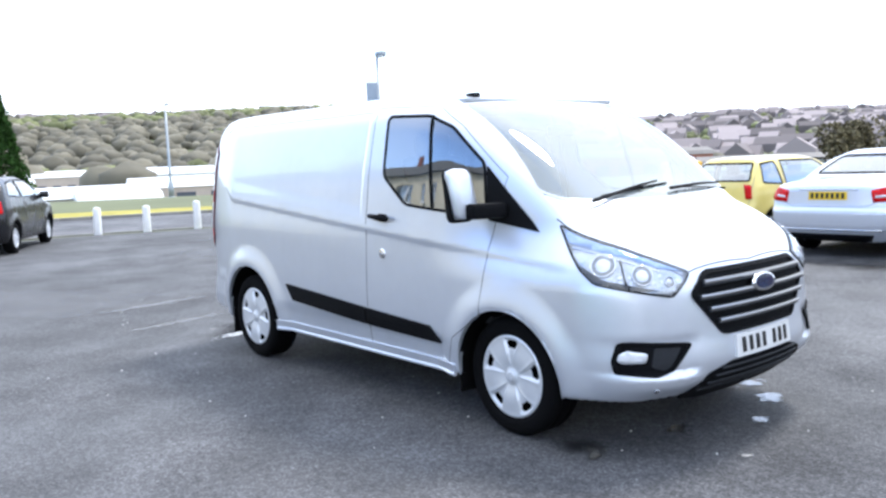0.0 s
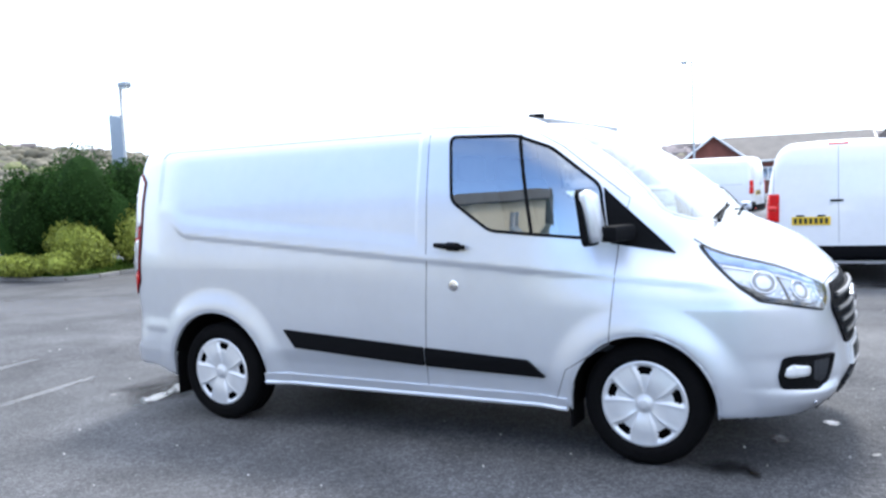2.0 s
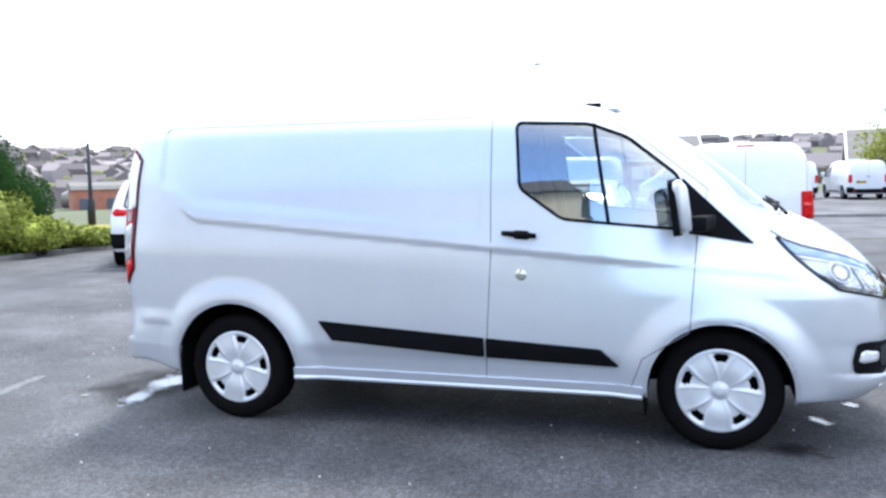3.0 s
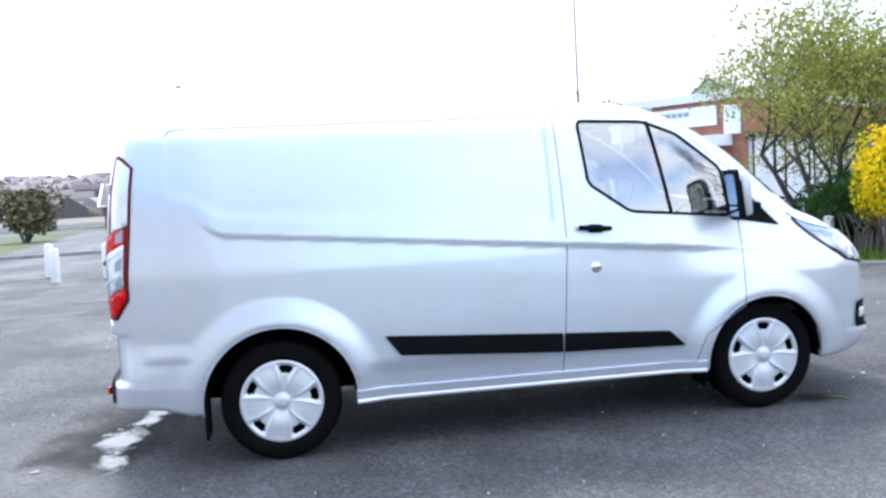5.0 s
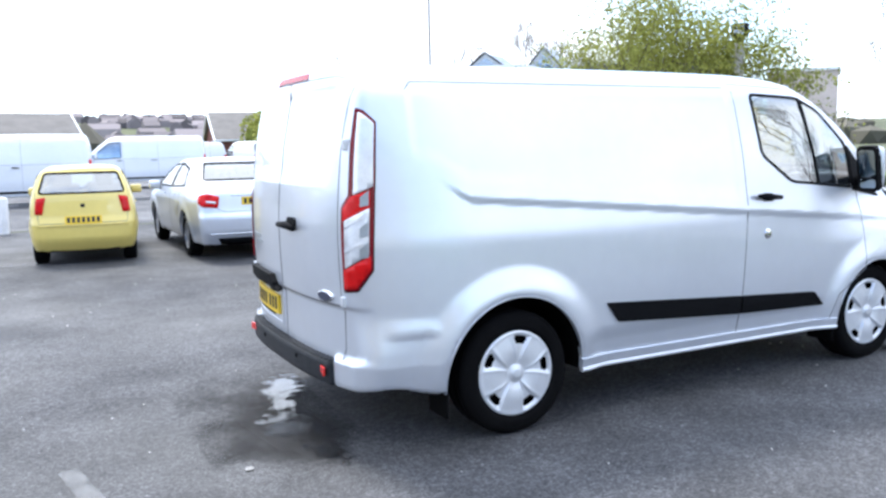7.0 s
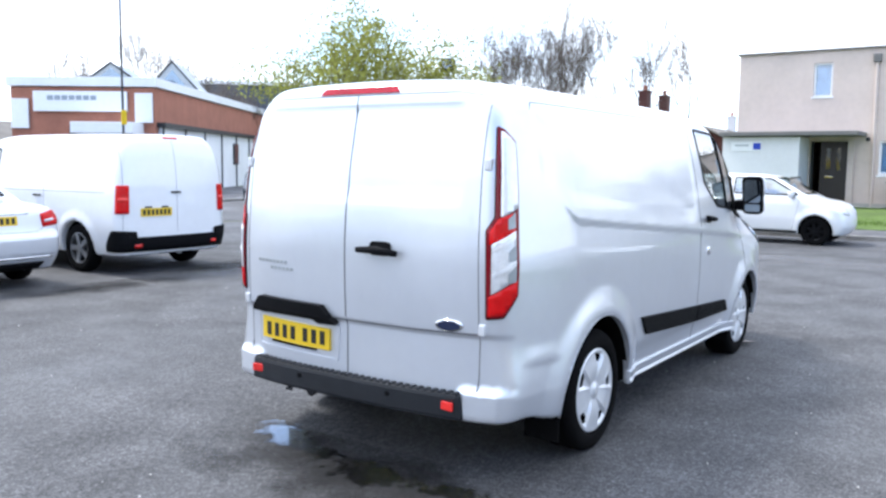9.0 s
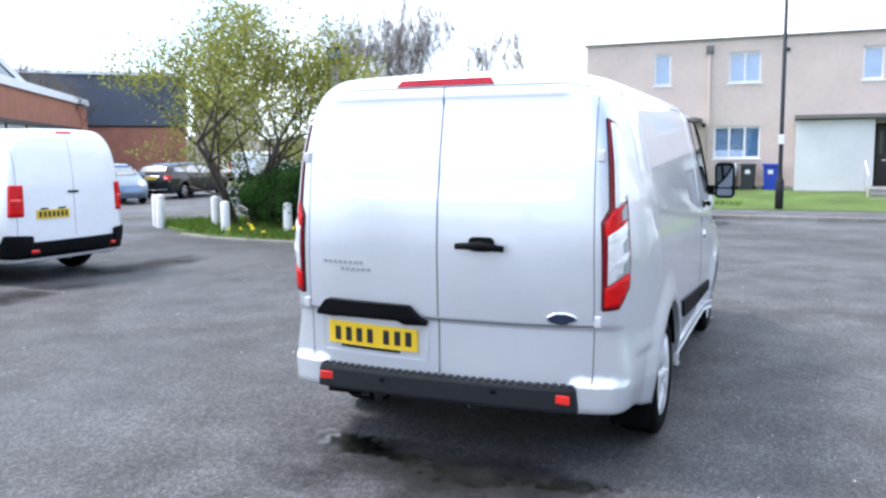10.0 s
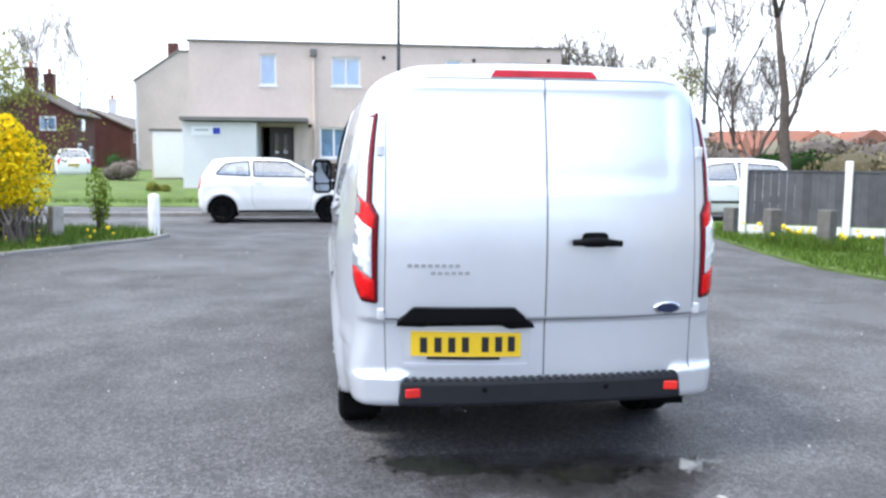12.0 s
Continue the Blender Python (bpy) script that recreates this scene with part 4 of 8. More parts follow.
# grille
gr = new("grille")
gr.parent = van
GRILLE = rounded([(-0.525, 0.83), (-0.41, 0.928), (0.41, 0.928), (0.525, 0.83), (0.33, 0.62), (-0.33, 0.62)], 0.03)
part("grille_back", VAN.patch(GRILLE, "F", 0.004, 0.06, 0.01), BLACK_PLASTIC, gr)
part("grille_frame", VAN.ring(grow(GRILLE, 0.012), "F", 0.022, 0.012), BLACK_PLASTIC, gr)
for z, h in ((0.876, 0.455), (0.812, 0.495), (0.748, 0.44), (0.684, 0.38)):
    part("grille_bar", VAN.patch([(-h, z + 0.013), (h, z + 0.013), (h, z - 0.013), (-h, z - 0.013)], "F", 0.03, 0.08, 0.03), GREY_PLASTIC, gr)
    part("bar_edge", VAN.line([(-h, z + 0.006), (h, z + 0.006)], "F", 0.0105, 0.028), DARK_CHROME, gr, "satin dark chrome bar edge")


def oval_badge(side, u, v, a, b, off, parent):
    out = [(u + a * math.cos(t), v + b * math.sin(t)) for t in np.linspace(0, 2 * math.pi, 33)[:-1]]
    inn = [(u + 0.84 * a * math.cos(t), v + 0.78 * b * math.sin(t)) for t in np.linspace(0, 2 * math.pi, 33)[:-1]]
    k = part("badge", VAN.patch(out, side, off, 0.05, 0.02), CHROME, parent, "chrome-rimmed blue oval badge", smooth=True)
    part("badge_field", VAN.patch(inn, side, off + 0.003, 0.05, 0.004), BADGE_BLUE, k)


oval_badge("F", 0, 0.835, 0.10, 0.042, 0.045, gr)
# front plate with unreadable bars
pl = part("front_plate", VAN.patch([(-0.26, 0.595), (0.26, 0.595), (0.26, 0.485), (-0.26, 0.485)], "F", 0.02, 0.1, 0.02), PLATE_W, van, "white number plate")
for u in (-0.205, -0.145, -0.085, -0.025, 0.075, 0.135, 0.195):
    part("plate_bar", VAN.patch([(u - 0.014, 0.576), (u + 0.014, 0.576), (u + 0.014, 0.504), (u - 0.014, 0.504)], "F", 0.0225, 0.05, 0.002), TYPE_BLACK, pl)
LOWER = rounded([(-0.56, 0.300), (-0.44, 0.425), (-0.28, 0.468), (0.28, 0.468), (0.44, 0.425), (0.56, 0.300), (0.40, 0.270), (-0.40, 0.270)], 0.02)
lg = part("lower_grille", VAN.patch(LOWER, "F", 0.006, 0.06, 0.01), BLACK_PLASTIC, van)
for z in (0.445, 0.41, 0.375, 0.34):
    part("lower_bar", VAN.line([(-0.36 - 1.0 * (0.445 - z), z), (0.36 + 1.0 * (0.445 - z), z)], "F", 0.007, 0.012), GREY_PLASTIC, lg)
for s in (-1, 1):
    G = "GR" if s < 0 else "GL"
    FOG = rounded([(0.155, 0.594), (0.33, 0.622), (0.374, 0.618), (0.390, 0.53), (0.381, 0.467), (0.262, 0.449), (0.222, 0.478)], 0.016)
    fg = part("fog_lamp_surround", VAN.patch(FOG, G, 0.004, 0.03, 0.015), BLACK_PLASTIC, van)
    part("fog_surround_edge", VAN.ring(grow(FOG, 0.005), G, 0.016, 0.014), BLACK_PLASTIC, fg)
    part("fog_recess", VAN.patch(rounded([(0.19, 0.583), (0.275, 0.590), (0.285, 0.500), (0.25, 0.478), (0.228, 0.492)], 0.01), G, 0.008, 0.03, 0.006), GREY_PLASTIC, fg)
    part("fog_lamp", VAN.patch(rounded([(0.384, 0.550), (0.354, 0.583), (0.293, 0.567), (0.300, 0.522), (0.369, 0.518)], 0.014), G, 0.012, 0.02, 0.01), CLEAR_LENS, fg, smooth=True)
    p, nrm = VAN.lay([(s * 0.735, 0.375)], "F", 0.0)
    part("parking_sensor", lathe([(0.014, -0.005), (0.014, 0.003), (0.011, 0.006), (0.002, 0.006)], 16, Matrix.Translation(p[0]) @ Vector(nrm[0]).to_track_quat("Z", "Y").to_matrix().to_4x4()), CHROME, van)
    part("bonnet_gap", VAN.line([(1.72, s * 0.80), (2.0, s * 0.775), (2.2, s * 0.70), (2.31, s * 0.55), (2.345, 0)], "T", 0.004), SEAL, van)
# wipers
for a, b, c in (((1.80, -0.62), (1.76, -0.18), (1.735, 0.02)), ((1.82, 0.05), (1.77, 0.42), (1.755, 0.62))):
    pa, pb, pc = VAN.lay([a, b, c], "T", 0.03)[0]
    wi = part("wiper", tube([pa, pb, pc], [0.011, 0.009, 0.006], 6), BLACK_PLASTIC, van)
    d0, d1 = VAN.lay([(b[0] + 0.012, b[1] - 0.32), (b[0] - 0.02, b[1] + 0.30)], "T", 0.012)[0]
    part("wiper_blade", tube([d0, (d0 + d1) / 2, d1], [0.007, 0.011, 0.007], 6), RUBBER, wi)
ap = VAN.lay([(0.74, -0.48)], "T", 0.0)[0][0]
part("roof_aerial", boxes(((ap[0], ap[1], ap[2] + 0.006), (0.092, 0.050, 0.030)), bevel=0.009), BLACK_PLASTIC, van, "small black roof aerial base")

# tail lamps, wrapping from the flank on to the back
for side in "RL":
    s = -1 if side == "R" else 1
    tl = new("tail_lamp")
    tl.parent = van
    C = "C" + side
    OUT = rounded([(0.312, 1.748), (0.352, 1.735), (0.421, 1.680), (0.418, 1.45), (0.404, 0.963), (0.335, 0.862), (0.262, 0.855), (0.257, 1.268), (0.296, 1.330), (0.302, 1.58)], 0.008)
    part("lamp_gasket", VAN.patch(grow(OUT, 0.005), C, 0.004, 0.03, 0.01), BLACK_PLASTIC, tl)
    part("lamp_case", VAN.patch(OUT, C, 0.010, 0.03, 0.02), DEEP_RED, tl, smooth=True)
    CL1 = rounded([(0.328, 1.728), (0.352, 1.719), (0.411, 1.672), (0.408, 1.372), (0.318, 1.330)], 0.006)
    part("upper_clear_lens", VAN.patch(CL1, C, 0.014, 0.03, 0.006), LAMP_WHITE, tl, smooth=True)
    CL3 = rounded([(0.270, 1.262), (0.308, 1.325), (0.394, 1.352), (0.392, 1.262), (0.270, 1.202)], 0.006)
    part("stop_lens", VAN.patch(CL3, C, 0.013, 0.03, 0.006), RED_LENS, tl, smooth=True)
    CL2 = rounded([(0.280, 1.206), (0.390, 1.268), (0.388, 1.045), (0.280, 0.972)], 0.006)
    part("lower_clear_lens", VAN.patch(CL2, C, 0.015, 0.03, 0.006), CLEAR_LENS, tl, smooth=True)
    part("fog_lens", VAN.patch(rounded([(0.270, 0.962), (0.396, 1.038), (0.394, 0.968), (0.330, 0.874), (0.270, 0.868)], 0.006), C, 0.013, 0.03, 0.006), RED_LENS, tl, smooth=True)
    for z in (1.335, 1.185, 1.085):
        part("reflector_step", VAN.patch([(0.350, z - 0.015), (0.386, z + 0.018), (0.386, z - 0.055), (0.350, z - 0.062)], C, 0.0175, 0.03, 0.004), GALV, tl)
    for z in (1.235, 1.115):
        part("lens_bar", VAN.patch([(0.282, z - 0.048), (0.386, z + 0.012), (0.386, z - 0.004), (0.282, z - 0.066)], C, 0.0185, 0.03, 0.004), LAMP_WHITE, tl)
    # hinges
    for z in (1.575, 0.80):
        p = VAN.lay([(s * 0.775, z)], "B", 0.010)[0][0]
        part("hinge", boxes(((p[0] + 0.02, s * 0.790, z), (0.045, 0.034, 0.055)), bevel=0.008), HUBCAP, van)
    part("rear_panel_gap", VAN.line([(s * 0.758, 1.90), (s * 0.772, 0.86), (s * 0.765, 0.50)], "B", 0.003, -0.001), SEAL, van)

part("door_gap", VAN.line([(0.0, 1.915), (0.0, 0.49)], "B", 0.005, -0.002), SEAL, back_r)
part("upper_gap", VAN.line([(-0.758, 1.895), (-0.6, 1.918), (0.6, 1.918), (0.758, 1.895)], "B", 0.003, -0.001), SEAL, van)
# grey bar along the pressed crease, painting its line of shade
part("door_crease", VAN.line([(-0.77, 0.775), (0.0, 0.768), (0.77, 0.775)], "B", 0.005, -0.003), SEAL, back_r)
part("brake_lamp", VAN.patch(rounded([(-0.262, 1.925), (0.262, 1.925), (0.240, 1.957), (-0.240, 1.957)][::-1], 0.006), "B", 0.006, 0.06, 0.01), BRAKE_RED, van, "slim red high-level brake lamp")
# handle on the near door
hb = VAN.lay([(-0.115, 1.145), (-0.235, 1.150), (-0.355, 1.138)], "B", 0.042)[0]
hd = part("door_handle", tube(hb, [0.015, 0.021, 0.015], 10), BLACK_PLASTIC, back_r, smooth=True)
part("handle_cup", VAN.patch(rounded([(-0.17, 1.19), (-0.30, 1.19), (-0.30, 1.12), (-0.17, 1.12)], 0.03), "B", 0.012, 0.03, 0.01), BLACK_PLASTIC, hd)
oval_badge("B", -0.625, 0.812, 0.072, 0.028, 0.010, back_r)
# plate recess, light bar and plate on the other door
part("plate_light_bar", VAN.patch(rounded([(0.715, 0.766), (0.635, 0.838), (0.155, 0.833), (0.052, 0.735), (0.18, 0.730), (0.22, 0.748), (0.57, 0.752), (0.62, 0.764)], 0.01), "B", 0.035, 0.05, 0.05), BLACK_PLASTIC, back_l)
part("plate_surround", VAN.ring(rounded([(0.715, 0.745), (0.048, 0.735), (0.063, 0.53), (0.70, 0.54)], 0.03), "B", 0.02, 0.004), SILVER, back_l)
PT = [(0.645, 0.718), (0.118, 0.705), (0.118, 0.590), (0.645, 0.600)]
rp = part("rear_plate", VAN.patch(PT, "B", 0.016, 0.1, 0.02), PLATE_Y, back_l, "yellow number plate")
for u in (0.585, 0.517, 0.452, 0.387, 0.292, 0.227, 0.165):
    part("plate_bar", VAN.patch([(u + 0.017, 0.690), (u - 0.017, 0.689), (u - 0.017, 0.616), (u + 0.017, 0.617)], "B", 0.0185, 0.05, 0.002), TYPE_BLACK, rp)
part("plate_footline", VAN.patch([(0.57, 0.592), (0.22, 0.586), (0.22, 0.576), (0.57, 0.582)], "B", 0.012, 0.1, 0.01), BLACK_PLASTIC, rp)
# unreadable model lettering
for u, z, n in ((0.665, 1.035, 8), (0.555, 1.0, 6)):
    for k in range(n):
        c = u - k * 0.032
        part("model_letter_bar", VAN.patch([(c, z + 0.008), (c - 0.022, z + 0.008), (c - 0.022, z - 0.008), (c, z - 0.008)], "B", 0.003, 0.05, 0.003), GALV, back_l)
# rear bumper with its ribbed step
bm = prism([(-0.695, 0.485), (0.695, 0.485), (0.71, 0.358), (-0.71, 0.358)], "x", -2.465, -2.32, 0.02)
for c in np.arange(-0.6, 0.61, 0.15):
    bmesh.ops.bisect_plane(bm, geom=bm.verts[:] + bm.edges[:] + bm.faces[:], plane_co=(0, c, 0), plane_no=(0, 1, 0))
for v in bm.verts:
    v.co.x += 0.045 * abs(v.co.y / 0.7) ** 3
rb = part("rear_bumper", bm, BUMPER_GREY, van, "dark grey ribbed plastic step bumper")
for k in range(34):
    u = -0.67 + k * 0.0406
    part("step_rib", boxes(((-2.418 + 0.045 * abs(u / 0.7) ** 3, u, 0.487), (0.075, 0.022, 0.010)), bevel=0.003), BUMPER_GREY, rb)
for s in (-1, 1):
    part("bumper_reflector", boxes(((-2.433, s * 0.630, 0.428), (0.012, 0.096, 0.042), s * 9), bevel=0.004), REFLECTOR, rb, "red rear reflector")
    part("rear_sensor", lathe([(0.013, 0), (0.013, 0.004), (0.002, 0.006)], 14, pose(-2.463, s * 0.30, 0.44, 0, -90, 0)), BLACK_PLASTIC, rb)
part("tow_eye", tube([(-2.36, 0.42, 0.37), (-2.40, 0.42, 0.345), (-2.415, 0.40, 0.335), (-2.415, 0.44, 0.335), (-2.40, 0.42, 0.345)], 0.008, 8), IRON, van)
part("exhaust", tube([(-1.8, 0.45, 0.30), (-2.10, 0.45, 0.29), (-2.22, 0.45, 0.27)], 0.028, 12), IRON, van)
part("axle_beam", tube([(-1.4665, -0.8, 0.33), (-1.4665, 0.8, 0.33)], 0.05, 10), IRON, van)
part("fuel_tank", boxes(((-0.1, -0.2, 0.36), (1.6, 0.7, 0.18)), bevel=0.04), LINER, van)

# cab interior
part("bulkhead", boxes(((0.16, 0, 1.10), (0.03, 1.66, 1.50))), CAB_GREY, van)
part("cab_floor", boxes(((1.0, 0, 0.62), (1.7, 1.7, 0.04))), DARK_TRIM, van)
part("dashboard", boxes(((1.60, 0, 1.06), (0.40, 1.56, 0.30)), bevel=0.07), DARK_TRIM, van, smooth=True)
part("headliner", boxes(((0.5, 0, 1.90), (0.8, 1.36, 0.02))), CAB_GREY, van)
for y in (-0.44, 0.12, 0.52):
    st = new("cab_seat")
    st.parent = van
    wd = 0.46 if y < 0 else 0.40
    part("squab", boxes(((0.66, y, 0.94), (0.50, wd, 0.18)), bevel=0.06), SEAT_CLOTH, st, smooth=True)
    bm = boxes(((0.38, y, 1.28), (0.16, wd, 0.60)), bevel=0.06)
    for v in bm.verts:
        v.co.x -= 0.2 * (v.co.z - 1.0)
    part("seat_back", bm, SEAT_CLOTH, st, smooth=True)
    part("head_rest", boxes(((0.27, y, 1.65), (0.11, 0.26, 0.17)), bevel=0.05), SEAT_CLOTH, st, smooth=True)
bm = bmesh.new()
rng = np.linspace(0, 2 * math.pi, 33)
part("steering_wheel", tube([Vector((1.20, -0.44, 1.17)) + pose(0, 0, 0, 0, -58, 0) @ Vector((0.19 * math.cos(a), 0.19 * math.sin(a), 0)) for a in rng], 0.016, 8, bm), BLACK_PLASTIC, van, smooth=True)
part("steering_hub", tube([(1.20, -0.44, 1.17), (1.45, -0.44, 1.05)], [0.06, 0.04], 10), BLACK_PLASTIC, van)
part("rear_view_mirror", boxes(((1.03, 0, 1.70), (0.03, 0.22, 0.07)), bevel=0.012), BLACK_PLASTIC, van)

# ---------------------------------------------------------------- other vehicles
def road_wheel(parent, r, width, rim_mat, spokes=5):
    w = new("wheel")
    w.parent = parent
    h, q = width / 2, r * 0.64
    part("tyre", lathe([(q, -h * 0.9), (r * 0.86, -h), (r * 0.97, -h * 0.85), (r, -h * 0.6), (r, h * 0.6), (r * 0.97, h * 0.85), (r * 0.86, h), (q + 0.01, h * 0.95), (q, h * 0.85)], 32, caps=False), RUBBER, w, smooth=True)
    bm = lathe([(q, -h * 0.8), (q, h * 0.86), (q * 0.94, h * 0.88), (q * 0.92, h * 0.4)], 32, caps=False)
    for k in range(spokes):
        m = pose(0, 0, 0, 0, 0, 360 * k / spokes)
        bmesh.ops.create_cube(bm, size=1, matrix=m @ Matrix.Translation((q * 0.5, 0, h * 0.62)) @ Matrix.Diagonal((q * 0.95, q * 0.30, h * 0.3, 1)))
    lathe([(q * 0.3, h * 0.4), (q * 0.28, h * 0.82), (q * 0.1, h * 0.85)], 16, bm=bm)
    part("rim", bm, rim_mat, w)
    part("brake_disc", lathe([(q * 0.9, 0), (q * 0.9, h * 0.2), (0.03, h * 0.2)], 24), LINER, w)
    return w


def vehicle(name, label, category, spec, paint, m, group="", rim=ALLOY):
    """A car or van from a short table of profiles: skin, glazing, lamps, bumpers, plates and wheels."""
    wb, tr, W = spec["wb"], spec["tyre"], spec["width"]

    def skin(P):
        x, y, z = P[:, 0], P[:, 1], P[:, 2]
        Y = np.abs(y)
        w = curve1(spec["side"], z)
        w = w - spec.get("nose_in", 0.06) * step(0.6 * wb, spec["front"][1][1], x) - 0.04 * step(-0.55 * wb, spec["rear"][1][1], x)
        for ax in (-wb / 2, wb / 2):
            w = w + 0.018 * step(tr + 0.22, tr + 0.08, np.hypot(x - ax, z - tr))
        side = Y - w
        roof = z - curve1(spec["top"], x) + 0.05 * (Y / W) ** 2
        front = x - curve1([(b, a) for b, a in spec["front"]], z) + spec.get("round", 0.16) * (Y / W) ** 2.4
        back = curve1([(b, a) for b, a in spec["rear"]], z) + 0.10 * (Y / W) ** 3 - x
        f = smax(side, roof * 0.85, spec.get("soft", 0.14))
        f = smax(f, front, 0.12)
        return smax(f, back, 0.10)

    def body(P):
        x, Y, z = P[:, 0], np.abs(P[:, 1]), P[:, 2]
        f = smax(skin(P), spec["sill"] - z, 0.04)
        for ax in (-wb / 2, wb / 2):
            f = smax(f, -np.maximum(np.hypot(x - ax, z - tr) - tr - 0.045, W - 0.30 - Y), 0.02)
        return f

    S = Shell(body, skin, (spec["rear"][1][1] + 0.42, W - 0.42))
    res = spec.get("res", 0.034)
    lo = (spec["rear"][1][1] - 0.15, -W - 0.12, 0.1)
    hi = (spec["front"][1][1] + 0.15, W + 0.12, max(v for _, v in spec["top"]) + 0.12)
    P, Q, N = nets(body, lo, hi, res)
    c, n = P[Q].mean(1), N[Q].mean(1)
    car = thing(name, label, category, group)
    gone = np.zeros(len(Q), bool)
    for side, poly in spec["glass"]:
        if side == "S":
            gone |= inside(poly, c[:, 0], c[:, 2]) & (np.abs(n[:, 1]) > 0.45)
        elif side in "FB":
            gone |= inside(poly, c[:, 1], c[:, 2]) & (n[:, 0] * (1 if side == "F" else -1) > 0.15) & (np.abs(n[:, 1]) < 0.7) & (c[:, 0] * (1 if side == "F" else -1) > 0)
    well = np.zeros(len(Q), bool)
    for ax in (-wb / 2, wb / 2):
        well |= (np.hypot(c[:, 0] - ax, c[:, 2] - tr) < tr + 0.062) & (np.abs(c[:, 1]) < curve1(spec["side"], c[:, 2]) - 0.05)
    low = (n[:, 2] < -0.8) & (c[:, 2] < spec["sill"] + 0.1)

    def piece(nm, sel, material):
        q = Q[sel]
        used, inv = np.unique(q, return_inverse=True)
        return raw(nm, P[used], inv.reshape(q.shape), material, car, N[used])
    piece("body", ~(gone | well | low), paint)
    piece("underside", well | low, LINER)
    for side, poly in spec["glass"]:
        for sd in ("R", "L") if side == "S" else (side,):
            g = part("window", S.patch(poly, sd, -0.002, 0.1, 0), GLASS, car, smooth=True)
            g.visible_shadow = False
            part("window_seal", S.ring(grow(poly, 0.012), sd, 0.026, 0.004, 0.06), BLACK_PLASTIC, car)
    for nm, side, poly, material, off in spec.get("plates", ()):
        for sg in (1, -1) if side in ("B2", "F2", "C2", "S") else (1,):
            sd = {"B2": "B", "F2": "F", "C2": "CL" if sg > 0 else "CR", "S": "L" if sg > 0 else "R"}.get(side, side)
            pp = [(sg * u, v) for u, v in poly] if side in ("B2", "F2") else poly
            part(nm, S.patch(pp, sd, off, 0.06, 0.015), material, car, smooth=True)
    for side, pts in spec.get("gaps", ()):
        for sd in ("R", "L") if side == "S" else (side,):
            part("panel_gap", S.line(pts, sd, 0.004, -0.002), SEAL, car)
    for u, z in spec.get("handles", ()):
        for sd in "RL":
            a = S.lay([(u - 0.09, z), (u + 0.09, z)], sd, 0.02)[0]
            part("door_handle", tube(a, 0.014, 6), spec.get("handle_mat", paint), car)
    if "plate" in spec:
        z, hw, yc = spec["plate"]
        pl = part("number_plate", S.patch([(yc - hw, z + 0.055), (yc + hw, z + 0.055), (yc + hw, z - 0.055), (yc - hw, z - 0.055)], "B", 0.012, 0.1, 0.02), PLATE_Y, car, "yellow number plate")
        for k in range(7):
            u = yc - hw * 0.8 + k * hw * 0.267
            part("plate_bar", S.patch([(u - 0.02, z + 0.036), (u + 0.02, z + 0.036), (u + 0.02, z - 0.036), (u - 0.02, z - 0.036)], "B", 0.0145, 0.05, 0.002), TYPE_BLACK, pl)
    mx, mz, my = spec.get("mirror", (0.5, 0.98, W + 0.08))
    for s in (-1, 1):
        mr = part("door_mirror", boxes(((mx, s * my, mz), (0.10, 0.19, 0.14 if spec.get("tall_mirror") is None else 0.24)), bevel=0.035), spec.get("mirror_mat", paint), car, smooth=True)
        part("mirror_foot", boxes(((mx + 0.03, s * (my - 0.13), mz - 0.05), (0.06, 0.14, 0.05)), bevel=0.012), BLACK_PLASTIC, mr)
        for ax in (-wb / 2, wb / 2):
            w = road_wheel(car, tr, 0.20, rim, spec.get("spokes", 5))
            w.matrix_local = pose(ax, s * (W - 0.125), tr, 90 if s < 0 else -90, 0, 0)
    # cabin
    sx0, sx1, fl = spec["cabin"]
    part("cabin_floor", boxes((((sx0 + sx1) / 2, 0, fl), (sx1 - sx0, 2 * W - 0.3, 0.05))), DARK_TRIM, car)
    part("dashboard", boxes(((sx1 + 0.1, 0, fl + 0.42), (0.3, 2 * W - 0.42, 0.2)), bevel=0.06), DARK_TRIM, car)
    rows = spec.get("seats", ((0.15, 2), (-0.65, 2)))
    for xr, k in rows:
        for s in (-1, 1):
            st = new("seat")
            st.parent = car
            part("seat_back", boxes(((xr - 0.1, s * W * 0.42, fl + 0.42), (0.14, 0.48, 0.60)), bevel=0.05), SEAT_CLOTH, st, smooth=True)
            part("head_rest", boxes(((xr - 0.13, s * W * 0.42, fl + 0.80), (0.09, 0.26, 0.16)), bevel=0.04), SEAT_CLOTH, st, smooth=True)
    car.matrix_world = m
    return car


def stand(x, y, heading, scale=1.0, z=0.012):
    return Matrix.Translation((x, y, z + float(land(np.array(x), np.array(y))))) @ pose(0, 0, 0, 0, 0, heading) @ Matrix.Scale(scale, 4)


